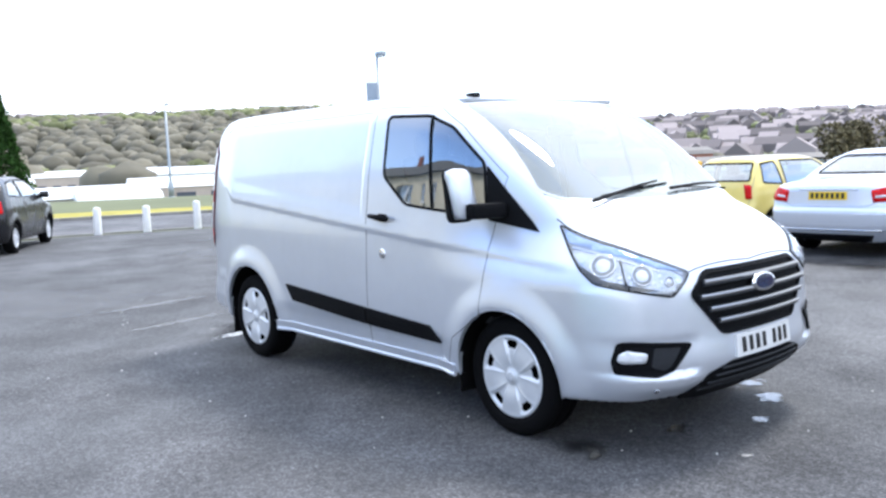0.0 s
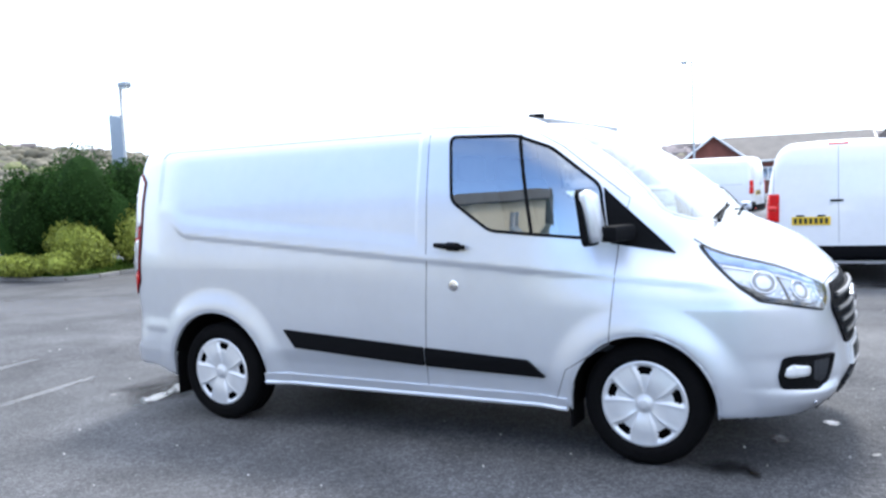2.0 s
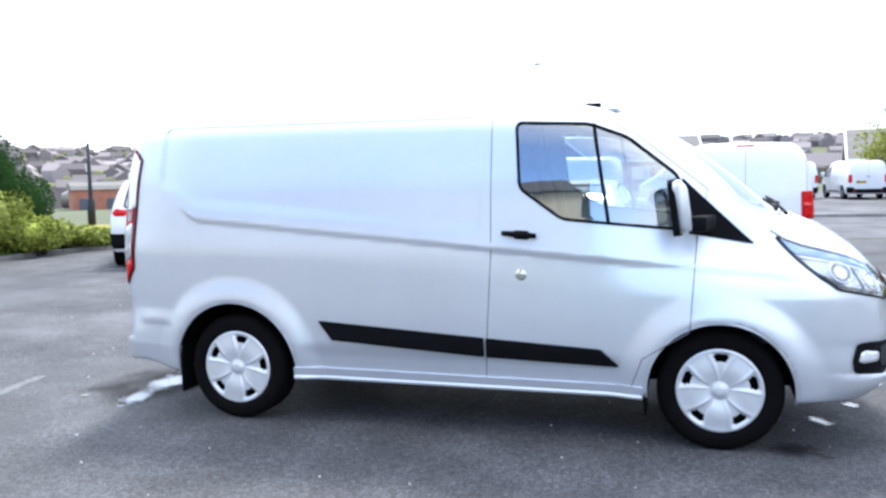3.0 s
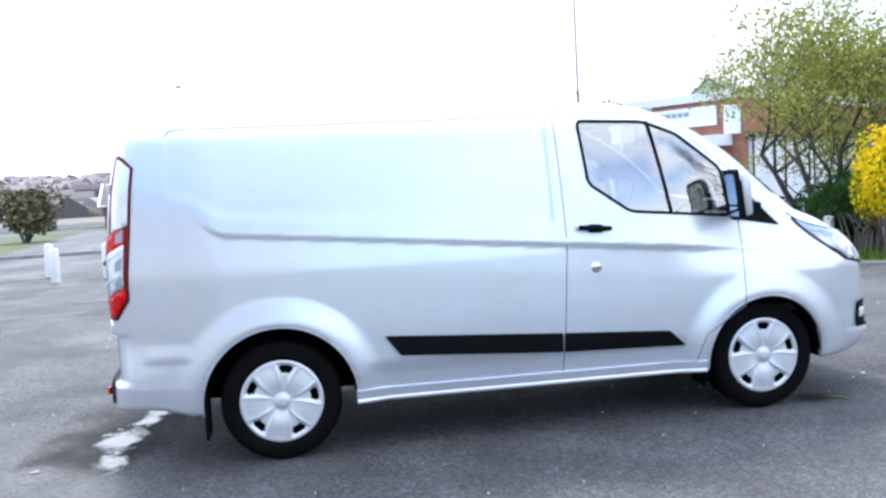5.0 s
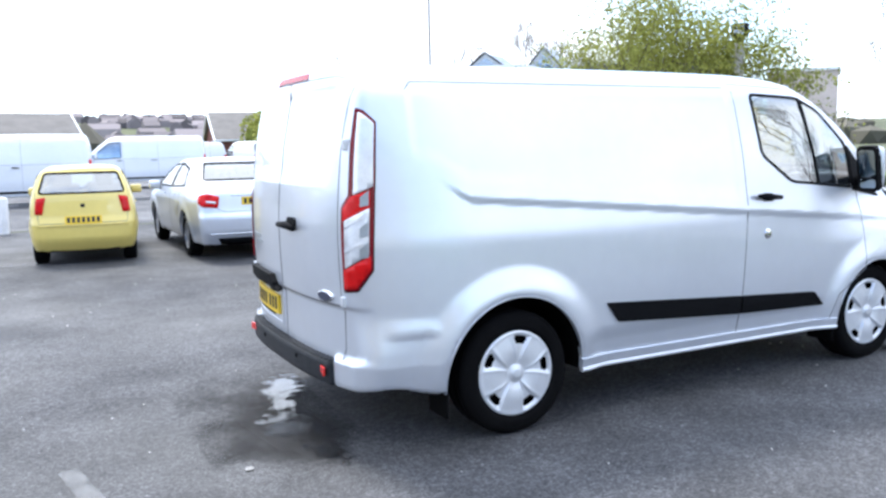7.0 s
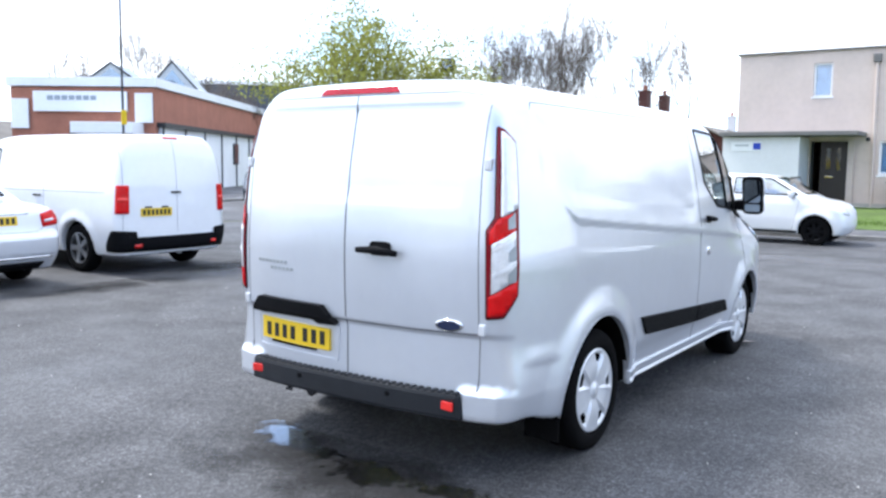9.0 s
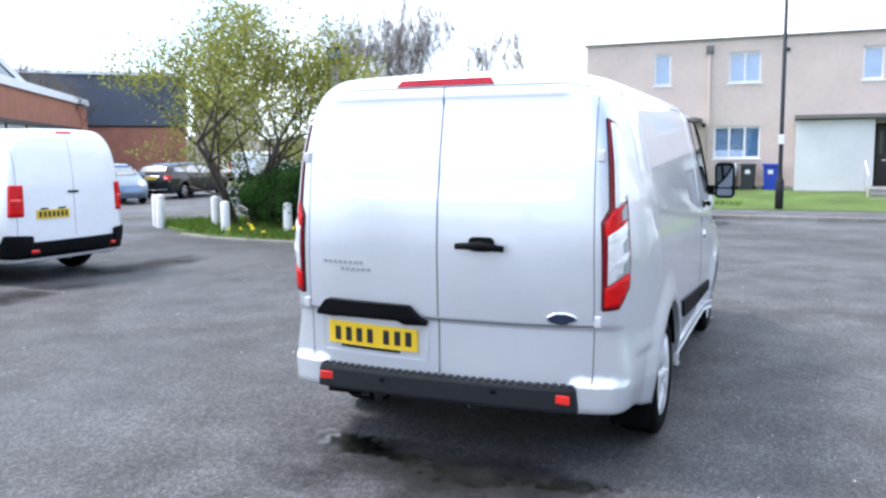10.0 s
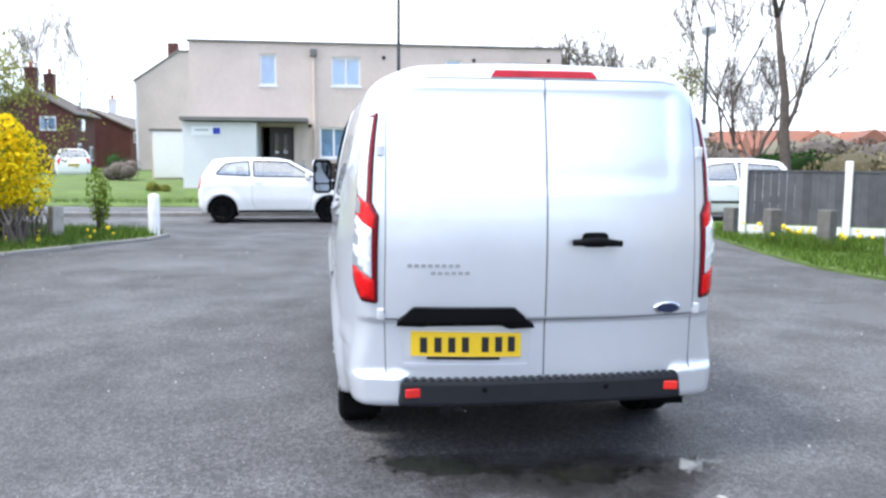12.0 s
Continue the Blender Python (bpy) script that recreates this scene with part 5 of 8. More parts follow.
HATCH = dict(wb=2.36, tyre=0.275, width=0.745, sill=0.20,
    side=[(0.15, 0.66), (0.35, 0.72), (0.55, 0.745), (0.8, 0.74), (0.95, 0.72), (1.2, 0.645), (1.38, 0.575), (1.6, 0.48)],
    top=[(-1.9, 1.36), (-1.5, 1.42), (-0.9, 1.455), (-0.2, 1.455), (0.25, 1.40), (0.55, 1.27), (0.95, 1.02), (1.10, 0.95), (1.5, 0.86), (1.8, 0.70)],
    front=[(0.2, 1.62), (0.45, 1.74), (0.7, 1.70), (0.9, 1.55)],
    rear=[(0.2, -1.62), (0.42, -1.75), (0.60, -1.76), (0.72, -1.72), (0.95, -1.69), (1.05, -1.66), (1.38, -1.43)],
    glass=[("B", rounded([(-0.50, 1.345), (0.50, 1.345), (0.585, 1.055), (-0.585, 1.055)], 0.05)), ("F", rounded([(-0.50, 1.36), (0.50, 1.36), (0.60, 1.02), (-0.60, 1.02)], 0.05)),
           ("S", rounded([(-1.42, 1.02), (-1.36, 1.33), (-0.98, 1.36), (-0.92, 0.98)], 0.04)), ("S", rounded([(-0.83, 0.98), (-0.83, 1.37), (0.15, 1.36), (0.72, 1.0)], 0.04))],
    plates=[("tail_lamp", "C2", rounded([(0.20, 1.005), (0.33, 0.985), (0.335, 0.76), (0.24, 0.755)], 0.02), RED_LENS, 0.010), ("bumper_top", "B", [(-0.60, 0.60), (0.60, 0.60), (0.60, 0.585), (-0.60, 0.585)], YELLOW_PAINT, 0.015),
            ("tailgate_badge", "B", rounded([(-0.03, 0.90), (0.03, 0.90), (0.03, 0.85), (-0.03, 0.85)], 0.02), GREY_PLASTIC, 0.008), ("headlamp", "F2", rounded([(0.36, 0.74), (0.60, 0.76), (0.62, 0.62), (0.38, 0.60)], 0.03), CLEAR_LENS, 0.01)],
    gaps=[("B", [(-0.60, 1.36), (-0.635, 1.0), (-0.60, 0.62), (0.60, 0.62), (0.635, 1.0), (0.60, 1.36)]), ("S", [(-0.87, 1.38), (-0.87, 0.5), (-0.8, 0.28), (0.55, 0.28), (0.70, 0.95)])],
    handles=[(-0.70, 0.86)], plate=(0.665, 0.25, 0.0), mirror=(0.62, 1.0, 0.80), cabin=(-1.0, 0.7, 0.42), seats=((0.1, 2), (-0.75, 2)), spokes=7)
hatch = vehicle("yellow_hatchback", "small pale yellow hatchback parked on asphalt", "car", HATCH, YELLOW_PAINT, stand(-2.72, 9.45, 84, 0.94), rim=HUBCAP)

SALOON = dict(wb=2.76, tyre=0.32, width=0.885, sill=0.22,
    side=[(0.15, 0.78), (0.35, 0.85), (0.55, 0.88), (0.8, 0.885), (0.95, 0.85), (1.2, 0.74), (1.38, 0.63), (1.6, 0.5)],
    top=[(-2.6, 0.98), (-2.3, 1.035), (-1.85, 1.065), (-1.62, 1.09), (-1.3, 1.23), (-0.95, 1.365), (-0.4, 1.445), (0.15, 1.435), (0.5, 1.36), (0.85, 1.18), (1.15, 1.02), (1.3, 0.99), (1.8, 0.92), (2.2, 0.72)],
    front=[(0.2, 2.0), (0.5, 2.15), (0.75, 2.12), (0.95, 1.9)], rear=[(0.2, -2.30), (0.45, -2.43), (0.62, -2.44), (0.70, -2.405), (0.98, -2.375), (1.1, -2.3)],
    glass=[("B", rounded([(-0.46, 1.36), (0.46, 1.36), (0.60, 1.115), (-0.60, 1.115)], 0.05)), ("F", rounded([(-0.50, 1.37), (0.50, 1.37), (0.62, 1.06), (-0.62, 1.06)], 0.05)),
           ("S", rounded([(-1.28, 1.04), (-0.95, 1.28), (-0.30, 1.365), (-0.28, 1.0)], 0.04)), ("S", rounded([(-0.20, 1.0), (-0.22, 1.37), (0.30, 1.33), (0.88, 1.0)], 0.04))],
    plates=[("tail_lamp", "C2", rounded([(0.11, 0.915), (0.30, 0.955), (0.44, 0.925), (0.41, 0.83), (0.34, 0.775), (0.14, 0.755)], 0.02), RED_LENS, 0.010), ("lamp_stripe", "C2", rounded([(0.17, 0.845), (0.30, 0.86), (0.30, 0.83), (0.17, 0.815)], 0.008), CLEAR_LENS, 0.013),
            ("boot_trim", "B", [(-0.40, 0.935), (0.40, 0.935), (0.40, 0.92), (-0.40, 0.92)], CHROME, 0.015), ("bumper_chrome", "B", [(-0.70, 0.40), (0.70, 0.40), (0.70, 0.385), (-0.70, 0.385)], CHROME, 0.01), ("diffuser", "B", [(-0.60, 0.33), (0.60, 0.33), (0.55, 0.24), (-0.55, 0.24)], BLACK_PLASTIC, 0.008),
            ("headlamp", "F2", rounded([(0.45, 0.78), (0.72, 0.82), (0.75, 0.68), (0.48, 0.64)], 0.03), CLEAR_LENS, 0.01)],
    gaps=[("B", [(-0.66, 1.04), (-0.62, 0.76), (-0.5, 0.70), (0.5, 0.70), (0.62, 0.76), (0.66, 1.04)]), ("S", [(-0.24, 1.40), (-0.24, 0.32)]), ("S", [(-1.15, 1.1), (-1.0, 0.85), (-0.9, 0.4)]), ("S", [(0.92, 1.0), (0.95, 0.3)])],
    handles=[(-0.75, 0.90), (0.15, 0.88)], plate=(0.845, 0.26, 0.0), mirror=(0.72, 1.0, 0.95), cabin=(-1.2, 0.8, 0.42))
vehicle("silver_saloon", "silver saloon car parked beside a white van", "car", SALOON, SILVER, stand(-0.66, 9.32, 90, 0.985))

CARGO = dict(wb=3.1, tyre=0.335, width=0.955, sill=0.26, res=0.036, soft=0.2,
    side=[(0.15, 0.86), (0.4, 0.925), (0.7, 0.955), (1.05, 0.95), (1.3, 0.925), (1.6, 0.865), (1.85, 0.80), (2.1, 0.7)],
    top=[(-2.7, 1.87), (-2.3, 1.925), (-1.0, 1.945), (0.4, 1.94), (0.85, 1.90), (1.1, 1.80), (1.5, 1.48), (1.8, 1.22), (1.95, 1.14), (2.3, 1.0), (2.6, 0.75)],
    front=[(0.2, 2.25), (0.5, 2.43), (0.8, 2.42), (1.0, 2.3), (1.2, 2.1)], rear=[(0.2, -2.45), (0.5, -2.53), (0.9, -2.53), (1.2, -2.525), (1.6, -2.49), (1.9, -2.40), (2.0, -2.36)],
    glass=[("F", rounded([(-0.70, 1.78), (0.70, 1.78), (0.78, 1.26), (-0.78, 1.26)], 0.05)), ("S", rounded([(0.55, 1.15), (0.55, 1.72), (0.95, 1.70), (1.55, 1.22), (1.5, 1.12)], 0.05))],
    plates=[("tail_lamp", "C2", rounded([(0.21, 1.225), (0.36, 1.225), (0.38, 0.84), (0.215, 0.84)], 0.02), RED_LENS, 0.012), ("reversing_lens", "C2", rounded([(0.235, 1.06), (0.345, 1.06), (0.35, 1.00), (0.238, 1.00)], 0.01), REFLECTOR, 0.016),
            ("rear_bumper", "B", rounded([(-0.78, 0.60), (-0.72, 0.52), (0.72, 0.52), (0.78, 0.60), (0.80, 0.33), (-0.80, 0.33)], 0.03), BLACK_PLASTIC, 0.03), ("bumper_end", "C2", rounded([(0.12, 0.60), (0.42, 0.62), (0.55, 0.42), (0.55, 0.33), (0.12, 0.33)], 0.03), BLACK_PLASTIC, 0.03),
            ("bumper_reflector", "B2", [(0.58, 0.43), (0.68, 0.43), (0.68, 0.39), (0.58, 0.39)], REFLECTOR, 0.04), ("brake_lamp", "B", [(-0.12, 1.885), (0.12, 1.885), (0.12, 1.865), (-0.12, 1.865)], RED_LENS, 0.01), ("door_latch", "B", rounded([(-0.06, 1.135), (0.10, 1.135), (0.10, 1.11), (-0.06, 1.11)], 0.008), BLACK_PLASTIC, 0.02),
            ("plate_lamp", "B", rounded([(0.16, 0.935), (0.26, 0.935), (0.26, 0.915), (0.16, 0.915)], 0.006), BLACK_PLASTIC, 0.02), ("plate_lamp", "B", rounded([(0.42, 0.935), (0.52, 0.935), (0.52, 0.915), (0.42, 0.915)], 0.006), BLACK_PLASTIC, 0.02),
            ("side_moulding", "S", [(-0.95, 0.42), (0.95, 0.42), (0.95, 0.36), (-0.95, 0.36)], BLACK_PLASTIC, 0.012), ("headlamp", "F2", rounded([(0.52, 0.98), (0.80, 1.04), (0.83, 0.86), (0.56, 0.82)], 0.03), CLEAR_LENS, 0.01), ("front_grille", "F", rounded([(-0.45, 0.85), (0.45, 0.85), (0.40, 0.62), (-0.40, 0.62)], 0.03), BLACK_PLASTIC, 0.01)],
    gaps=[("B", [(0.0, 1.88), (0.0, 0.56)]), ("B", [(-0.80, 1.85), (-0.83, 0.6)]), ("B", [(0.80, 1.85), (0.83, 0.6)]), ("S", [(0.48, 1.80), (0.48, 0.32), (1.15, 0.32), (1.35, 0.9), (1.62, 1.15)]), ("S", [(-0.75, 1.8), (-0.75, 0.35)]), ("S", [(-2.2, 1.12), (0.45, 1.12)])],
    handles=[(0.62, 1.05), (-0.60, 1.05)], handle_mat=BLACK_PLASTIC, plate=(0.855, 0.24, 0.34), mirror=(1.42, 1.25, 1.07), tall_mirror=1, cabin=(0.35, 1.6, 0.6), seats=((0.62, 2),))
cargo = vehicle("white_van", "white panel van with a black rear bumper", "van", CARGO, WHITE_PAINT, stand(1.92, 9.55, 90), group="white vans")
# more white vans across the main road
for (x, y, hd, sc), lab in (((-4.1, 23.6, 176, 1.08), "white high van parked across the main road"), ((1.2, 33.0, 172, 1.1), "white panel van parked side-on across the road"), ((38.4, 30.3, -25, 0.95), "white panel van parked far along the road"), *(((x, y, hd, 1.0), "white panel van parked nose-in across the road") for x, y, hd in ((5.6, 43.0, 96), (8.6, 42.5, 98), (11.6, 42.0, 94), (14.6, 44.5, 100)))):
    ob = copy_thing(cargo, stand(x, y, hd, sc, 0.006))
    tagged(ob, lab)

MPV = dict(wb=2.7, tyre=0.315, width=0.90, sill=0.22, soft=0.2, round=0.22,
    side=[(0.15, 0.78), (0.35, 0.86), (0.6, 0.90), (0.9, 0.895), (1.05, 0.86), (1.3, 0.76), (1.5, 0.66), (1.75, 0.5)],
    top=[(-2.2, 1.44), (-1.8, 1.54), (-1.0, 1.61), (-0.2, 1.61), (0.3, 1.53), (0.7, 1.37), (1.15, 1.13), (1.35, 1.03), (1.7, 0.90), (2.2, 0.62)],
    front=[(0.2, 2.0), (0.45, 2.14), (0.65, 2.10), (0.9, 1.85)], rear=[(0.2, -2.0), (0.45, -2.12), (0.7, -2.12), (1.0, -2.05), (1.5, -1.80), (1.6, -1.75)],
    glass=[("F", rounded([(-0.52, 1.48), (0.52, 1.48), (0.66, 1.08), (-0.66, 1.08)], 0.06)), ("B", rounded([(-0.52, 1.48), (0.52, 1.48), (0.62, 1.08), (-0.62, 1.08)], 0.05)),
           ("S", rounded([(-1.72, 1.12), (-1.55, 1.42), (-0.45, 1.50), (-0.45, 1.06)], 0.05)), ("S", rounded([(-0.36, 1.06), (-0.36, 1.50), (0.25, 1.44), (1.0, 1.06)], 0.05))],
    plates=[("headlamp", "F2", rounded([(0.45, 0.76), (0.70, 0.80), (0.72, 0.64), (0.5, 0.60)], 0.03), CLEAR_LENS, 0.01), ("tail_lamp", "C2", rounded([(0.16, 1.05), (0.34, 1.0), (0.34, 0.72), (0.18, 0.70)], 0.02), RED_LENS, 0.010),
            ("side_moulding", "S", [(-1.0, 0.53), (1.0, 0.53), (1.0, 0.47), (-1.0, 0.47)], GREY_PLASTIC, 0.01), ("front_bumper_strip", "F", [(-0.62, 0.50), (0.62, 0.50), (0.62, 0.42), (-0.62, 0.42)], GREY_PLASTIC, 0.01)],
    gaps=[("S", [(-0.40, 1.52), (-0.40, 0.32)]), ("S", [(1.02, 1.05), (0.95, 0.32)]), ("S", [(-1.35, 1.1), (-1.2, 0.5)])], handles=[(-1.0, 0.95), (-0.15, 0.95)], plate=(0.8, 0.25, 0.0), mirror=(0.85, 1.06, 0.97), cabin=(-1.2, 0.9, 0.45))
vehicle("white_mpv", "white rounded people carrier parked along the kerb", "car", MPV, WHITE_PAINT, stand(15.0, -8.95, 90, 1.0, 0.004), rim=HUBCAP)

SMALL = dict(HATCH, wb=2.42, tyre=0.30, width=0.80, sill=0.22,
    side=[(0.15, 0.70), (0.35, 0.77), (0.6, 0.80), (0.85, 0.795), (1.0, 0.77), (1.25, 0.69), (1.45, 0.60), (1.7, 0.5)],
    top=[(-2.0, 1.36), (-1.6, 1.44), (-0.8, 1.505), (-0.1, 1.50), (0.3, 1.44), (0.62, 1.30), (1.05, 1.06), (1.2, 1.0), (1.6, 0.92), (1.95, 0.72)],
    front=[(0.2, 1.75), (0.45, 1.87), (0.7, 1.83), (0.95, 1.6)], rear=[(0.2, -1.68), (0.42, -1.80), (0.65, -1.81), (0.95, -1.76), (1.05, -1.72), (1.42, -1.50)],
    glass=[("B", rounded([(-0.52, 1.40), (0.52, 1.40), (0.60, 1.10), (-0.60, 1.10)], 0.05)), ("F", rounded([(-0.52, 1.42), (0.52, 1.42), (0.62, 1.08), (-0.62, 1.08)], 0.05)), ("S", rounded([(-1.35, 1.12), (-1.15, 1.36), (-0.62, 1.42), (-0.58, 1.08)], 0.05)), ("S", rounded([(-0.50, 1.07), (-0.52, 1.42), (0.25, 1.40), (0.85, 1.06)], 0.05))],
    plates=[("tail_lamp", "C2", rounded([(0.20, 1.05), (0.34, 1.03), (0.34, 0.80), (0.24, 0.78)], 0.02), RED_LENS, 0.010), ("headlamp", "F2", rounded([(0.40, 0.80), (0.66, 0.88), (0.68, 0.68), (0.44, 0.64)], 0.03), CLEAR_LENS, 0.01), ("sill_trim", "S", [(-0.85, 0.30), (0.85, 0.30), (0.85, 0.25), (-0.85, 0.25)], BLACK_PLASTIC, 0.008)],
    gaps=[("S", [(-0.54, 1.44), (-0.54, 0.5), (-0.45, 0.32), (0.75, 0.32), (0.88, 1.0)])], handles=[(-0.40, 0.95)], mirror=(0.72, 1.08, 0.86), plate=(0.72, 0.25, 0.0))
small = vehicle("white_hatchback", "white three-door hatchback with black wheels at the kerb", "car", SMALL, WHITE_PAINT, stand(14.95, 2.30, -90, 1.04, 0.004), rim=BLACK_PLASTIC)

SUV = dict(MPV, wb=2.65, tyre=0.35, sill=0.28, soft=0.15, round=0.14,
    top=[(-2.3, 1.50), (-1.9, 1.58), (-1.0, 1.66), (-0.2, 1.66), (0.3, 1.58), (0.62, 1.42), (1.0, 1.18), (1.15, 1.10), (1.8, 1.02), (2.2, 0.85)],
    plates=[("tail_lamp", "C2", rounded([(0.10, 1.03), (0.34, 1.06), (0.38, 0.98), (0.33, 0.93), (0.13, 0.93)], 0.02), RED_LENS, 0.010), ("rear_bumper", "B", [(-0.75, 0.62), (0.75, 0.62), (0.75, 0.36), (-0.75, 0.36)], BLACK_PLASTIC, 0.015), ("bumper_end", "C2", [(0.10, 0.62), (0.45, 0.62), (0.45, 0.36), (0.10, 0.36)], BLACK_PLASTIC, 0.015), ("headlamp", "F2", rounded([(0.45, 0.90), (0.74, 0.94), (0.76, 0.80), (0.5, 0.76)], 0.03), CLEAR_LENS, 0.01)], plate=(0.86, 0.25, 0.0))
vehicle("white_suv", "white sport utility car beside the planted bed", "car", SUV, WHITE_PAINT, stand(-9.0, 8.95, 122))

ESTATE = dict(SALOON, top=[(-2.6, 1.25), (-2.2, 1.33), (-1.4, 1.43), (-0.4, 1.46), (0.15, 1.44), (0.5, 1.36), (0.85, 1.18), (1.15, 1.02), (1.3, 0.99), (1.8, 0.92), (2.2, 0.72)],
    rear=[(0.2, -2.30), (0.45, -2.42), (0.7, -2.42), (1.0, -2.35), (1.35, -2.10), (1.5, -2.0)],
    glass=[("B", rounded([(-0.52, 1.34), (0.52, 1.34), (0.62, 1.08), (-0.62, 1.08)], 0.05)), ("F", rounded([(-0.50, 1.37), (0.50, 1.37), (0.62, 1.06), (-0.62, 1.06)], 0.05)), ("S", rounded([(-1.95, 1.08), (-1.85, 1.28), (-0.30, 1.37), (-0.28, 1.0)], 0.04)), ("S", rounded([(-0.20, 1.0), (-0.22, 1.37), (0.30, 1.33), (0.88, 1.0)], 0.04))])
vehicle("black_estate", "black estate car parked on the far road", "car", ESTATE, BLACK_PAINT, stand(21.8, 22.0, 6, 0.98, 0.006))
vehicle("grey_hatchback", "blue-grey hatchback parked on the far road", "car", SMALL, GREY_PAINT, stand(17.4, 21.6, -120, 0.95, 0.006))
vehicle("dark_hatchback", "dark hatchback with bright windows by the bollards", "car", dict(SMALL, plates=SMALL["plates"][:2]), BLACK_PAINT, stand(-15.55, -0.10, 152, 1.05), rim=HUBCAP)
far = copy_thing(small, stand(46, 16.2, 20, 1.15, 0))
tagged(far, "pale hatchback parked beyond the lawn", "car")
far = copy_thing(small, stand(49, 20.9, 24, 1.15, 0))
tagged(far, "pale hatchback parked beyond the lawn", "car")

# the tanker lorry across the main road
tk = thing("tanker_lorry", "white lorry with a grey tank and yellow rear chevrons", "lorry")
part("rear_box", boxes(((-2.2, 0, 1.75), (0.7, 2.1, 1.7)), bevel=0.06), WHITE_PAINT, tk)
part("tank", tube([(-1.7, 0, 1.85), (2.0, 0, 1.85)], 0.85, 20), GALV, tk, smooth=True)
part("chassis", boxes(((0.2, 0, 0.75), (5.6, 0.9, 0.25))), IRON, tk)
part("cab", boxes(((3.1, 0, 1.55), (1.6, 2.1, 1.9)), bevel=0.12), WHITE_PAINT, tk)
part("cab_window", boxes(((3.3, 0, 1.9), (1.0, 2.14, 0.6)), bevel=0.05), HOUSE_GLASS, tk)
for k in range(4):
    part("chevron", prism([(-0.95 + k * 0.48, 2.15), (-0.75 + k * 0.48, 2.15), (-0.50 + k * 0.48, 2.5), (-0.70 + k * 0.48, 2.5)], "x", -2.575, -2.56), PLATE_Y, tk)
part("beacon_bar", boxes(((-2.2, 0, 2.66), (0.2, 1.2, 0.10)), bevel=0.03), GALV, tk)
for x in (-1.6, 2.9):
    for s in (-1, 1):
        w = road_wheel(tk, 0.42, 0.3, ALLOY)
        w.matrix_local = pose(x, s * 0.9, 0.42, 90 if s < 0 else -90, 0, 0)
tk.matrix_world = stand(11.2, 34.2, 60, 1.0, 0.006)

# ---------------------------------------------------------------- buildings
def pierced(x, y0, y1, z0, z1, thick, holes):
    """A wall across x with rectangular openings (y0, y1, z0, z1) right through it."""
    ys = sorted({y0, y1, *[h[0] for h in holes], *[h[1] for h in holes]})
    zs = sorted({z0, z1, *[h[2] for h in holes], *[h[3] for h in holes]})
    V, F = [], []
    at = {}

    def vert(a, b, c):
        k = (round(a, 4), round(b, 4), round(c, 4))
        if k not in at:
            at[k] = len(V)
            V.append(k)
        return at[k]
    solid = {}
    for i in range(len(ys) - 1):
        for j in range(len(zs) - 1):
            cy, cz = (ys[i] + ys[i + 1]) / 2, (zs[j] + zs[j + 1]) / 2
            solid[i, j] = not any(h[0] < cy < h[1] and h[2] < cz < h[3] for h in holes)
    for (i, j), s in solid.items():
        if not s:
            continue
        a, b, c, d = ys[i], ys[i + 1], zs[j], zs[j + 1]
        for xx, fl in ((x, False), (x + thick, True)):
            q = [vert(xx, b, c), vert(xx, a, c), vert(xx, a, d), vert(xx, b, d)]
            F.append(q[::-1] if fl else q)
        for (di, dj), (p, q) in {(-1, 0): ((a, c), (a, d)), (1, 0): ((b, d), (b, c)), (0, -1): ((b, c), (a, c)), (0, 1): ((a, d), (b, d))}.items():
            if not solid.get((i + di, j + dj), False):
                F.append([vert(x, *p), vert(x, *q), vert(x + thick, *q), vert(x + thick, *p)])
    return V, F


def window(parent, x, y0, y1, z0, z1, lights, glass=HOUSE_GLASS, frame_mat=UPVC):
    """A framed window in a wall that faces -x: frame bars, panes and sill."""
    w = new("window")
    w.parent = parent
    f = 0.07
    part("frame", boxes(((x, (y0 + y1) / 2, z1 - f / 2), (0.08, y1 - y0, f)), ((x, (y0 + y1) / 2, z0 + f / 2), (0.08, y1 - y0, f)), ((x, y0 + f / 2, (z0 + z1) / 2), (0.08, f, z1 - z0 - 2 * f)), ((x, y1 - f / 2, (z0 + z1) / 2), (0.08, f, z1 - z0 - 2 * f)),
        *[((x, y0 + (y1 - y0) * k / lights, (z0 + z1) / 2), (0.075, f, z1 - z0 - 2 * f)) for k in range(1, lights)]), frame_mat, w)
    for k in range(lights):
        a, b = y0 + (y1 - y0) * k / lights + f * 0.6, y0 + (y1 - y0) * (k + 1) / lights - f * 0.6
        part("pane", boxes(((x + 0.01, (a + b) / 2, (z0 + z1) / 2), (0.012, b - a, z1 - z0 - 1.6 * f))), glass, w)
    part("sill", boxes(((x - 0.05, (y0 + y1) / 2, z0 - 0.03), (0.16, y1 - y0 + 0.1, 0.06)), bevel=0.01), UPVC, w)
    part("net_curtain", boxes(((x + 0.12, (y0 + y1) / 2, (z0 + z1) / 2), (0.01, y1 - y0, z1 - z0))), CURTAIN, w)
    return w


CURTAIN = mat("net_curtain", (0.72, 0.79, 0.86), 0.9, vary=0.25, scale=3)

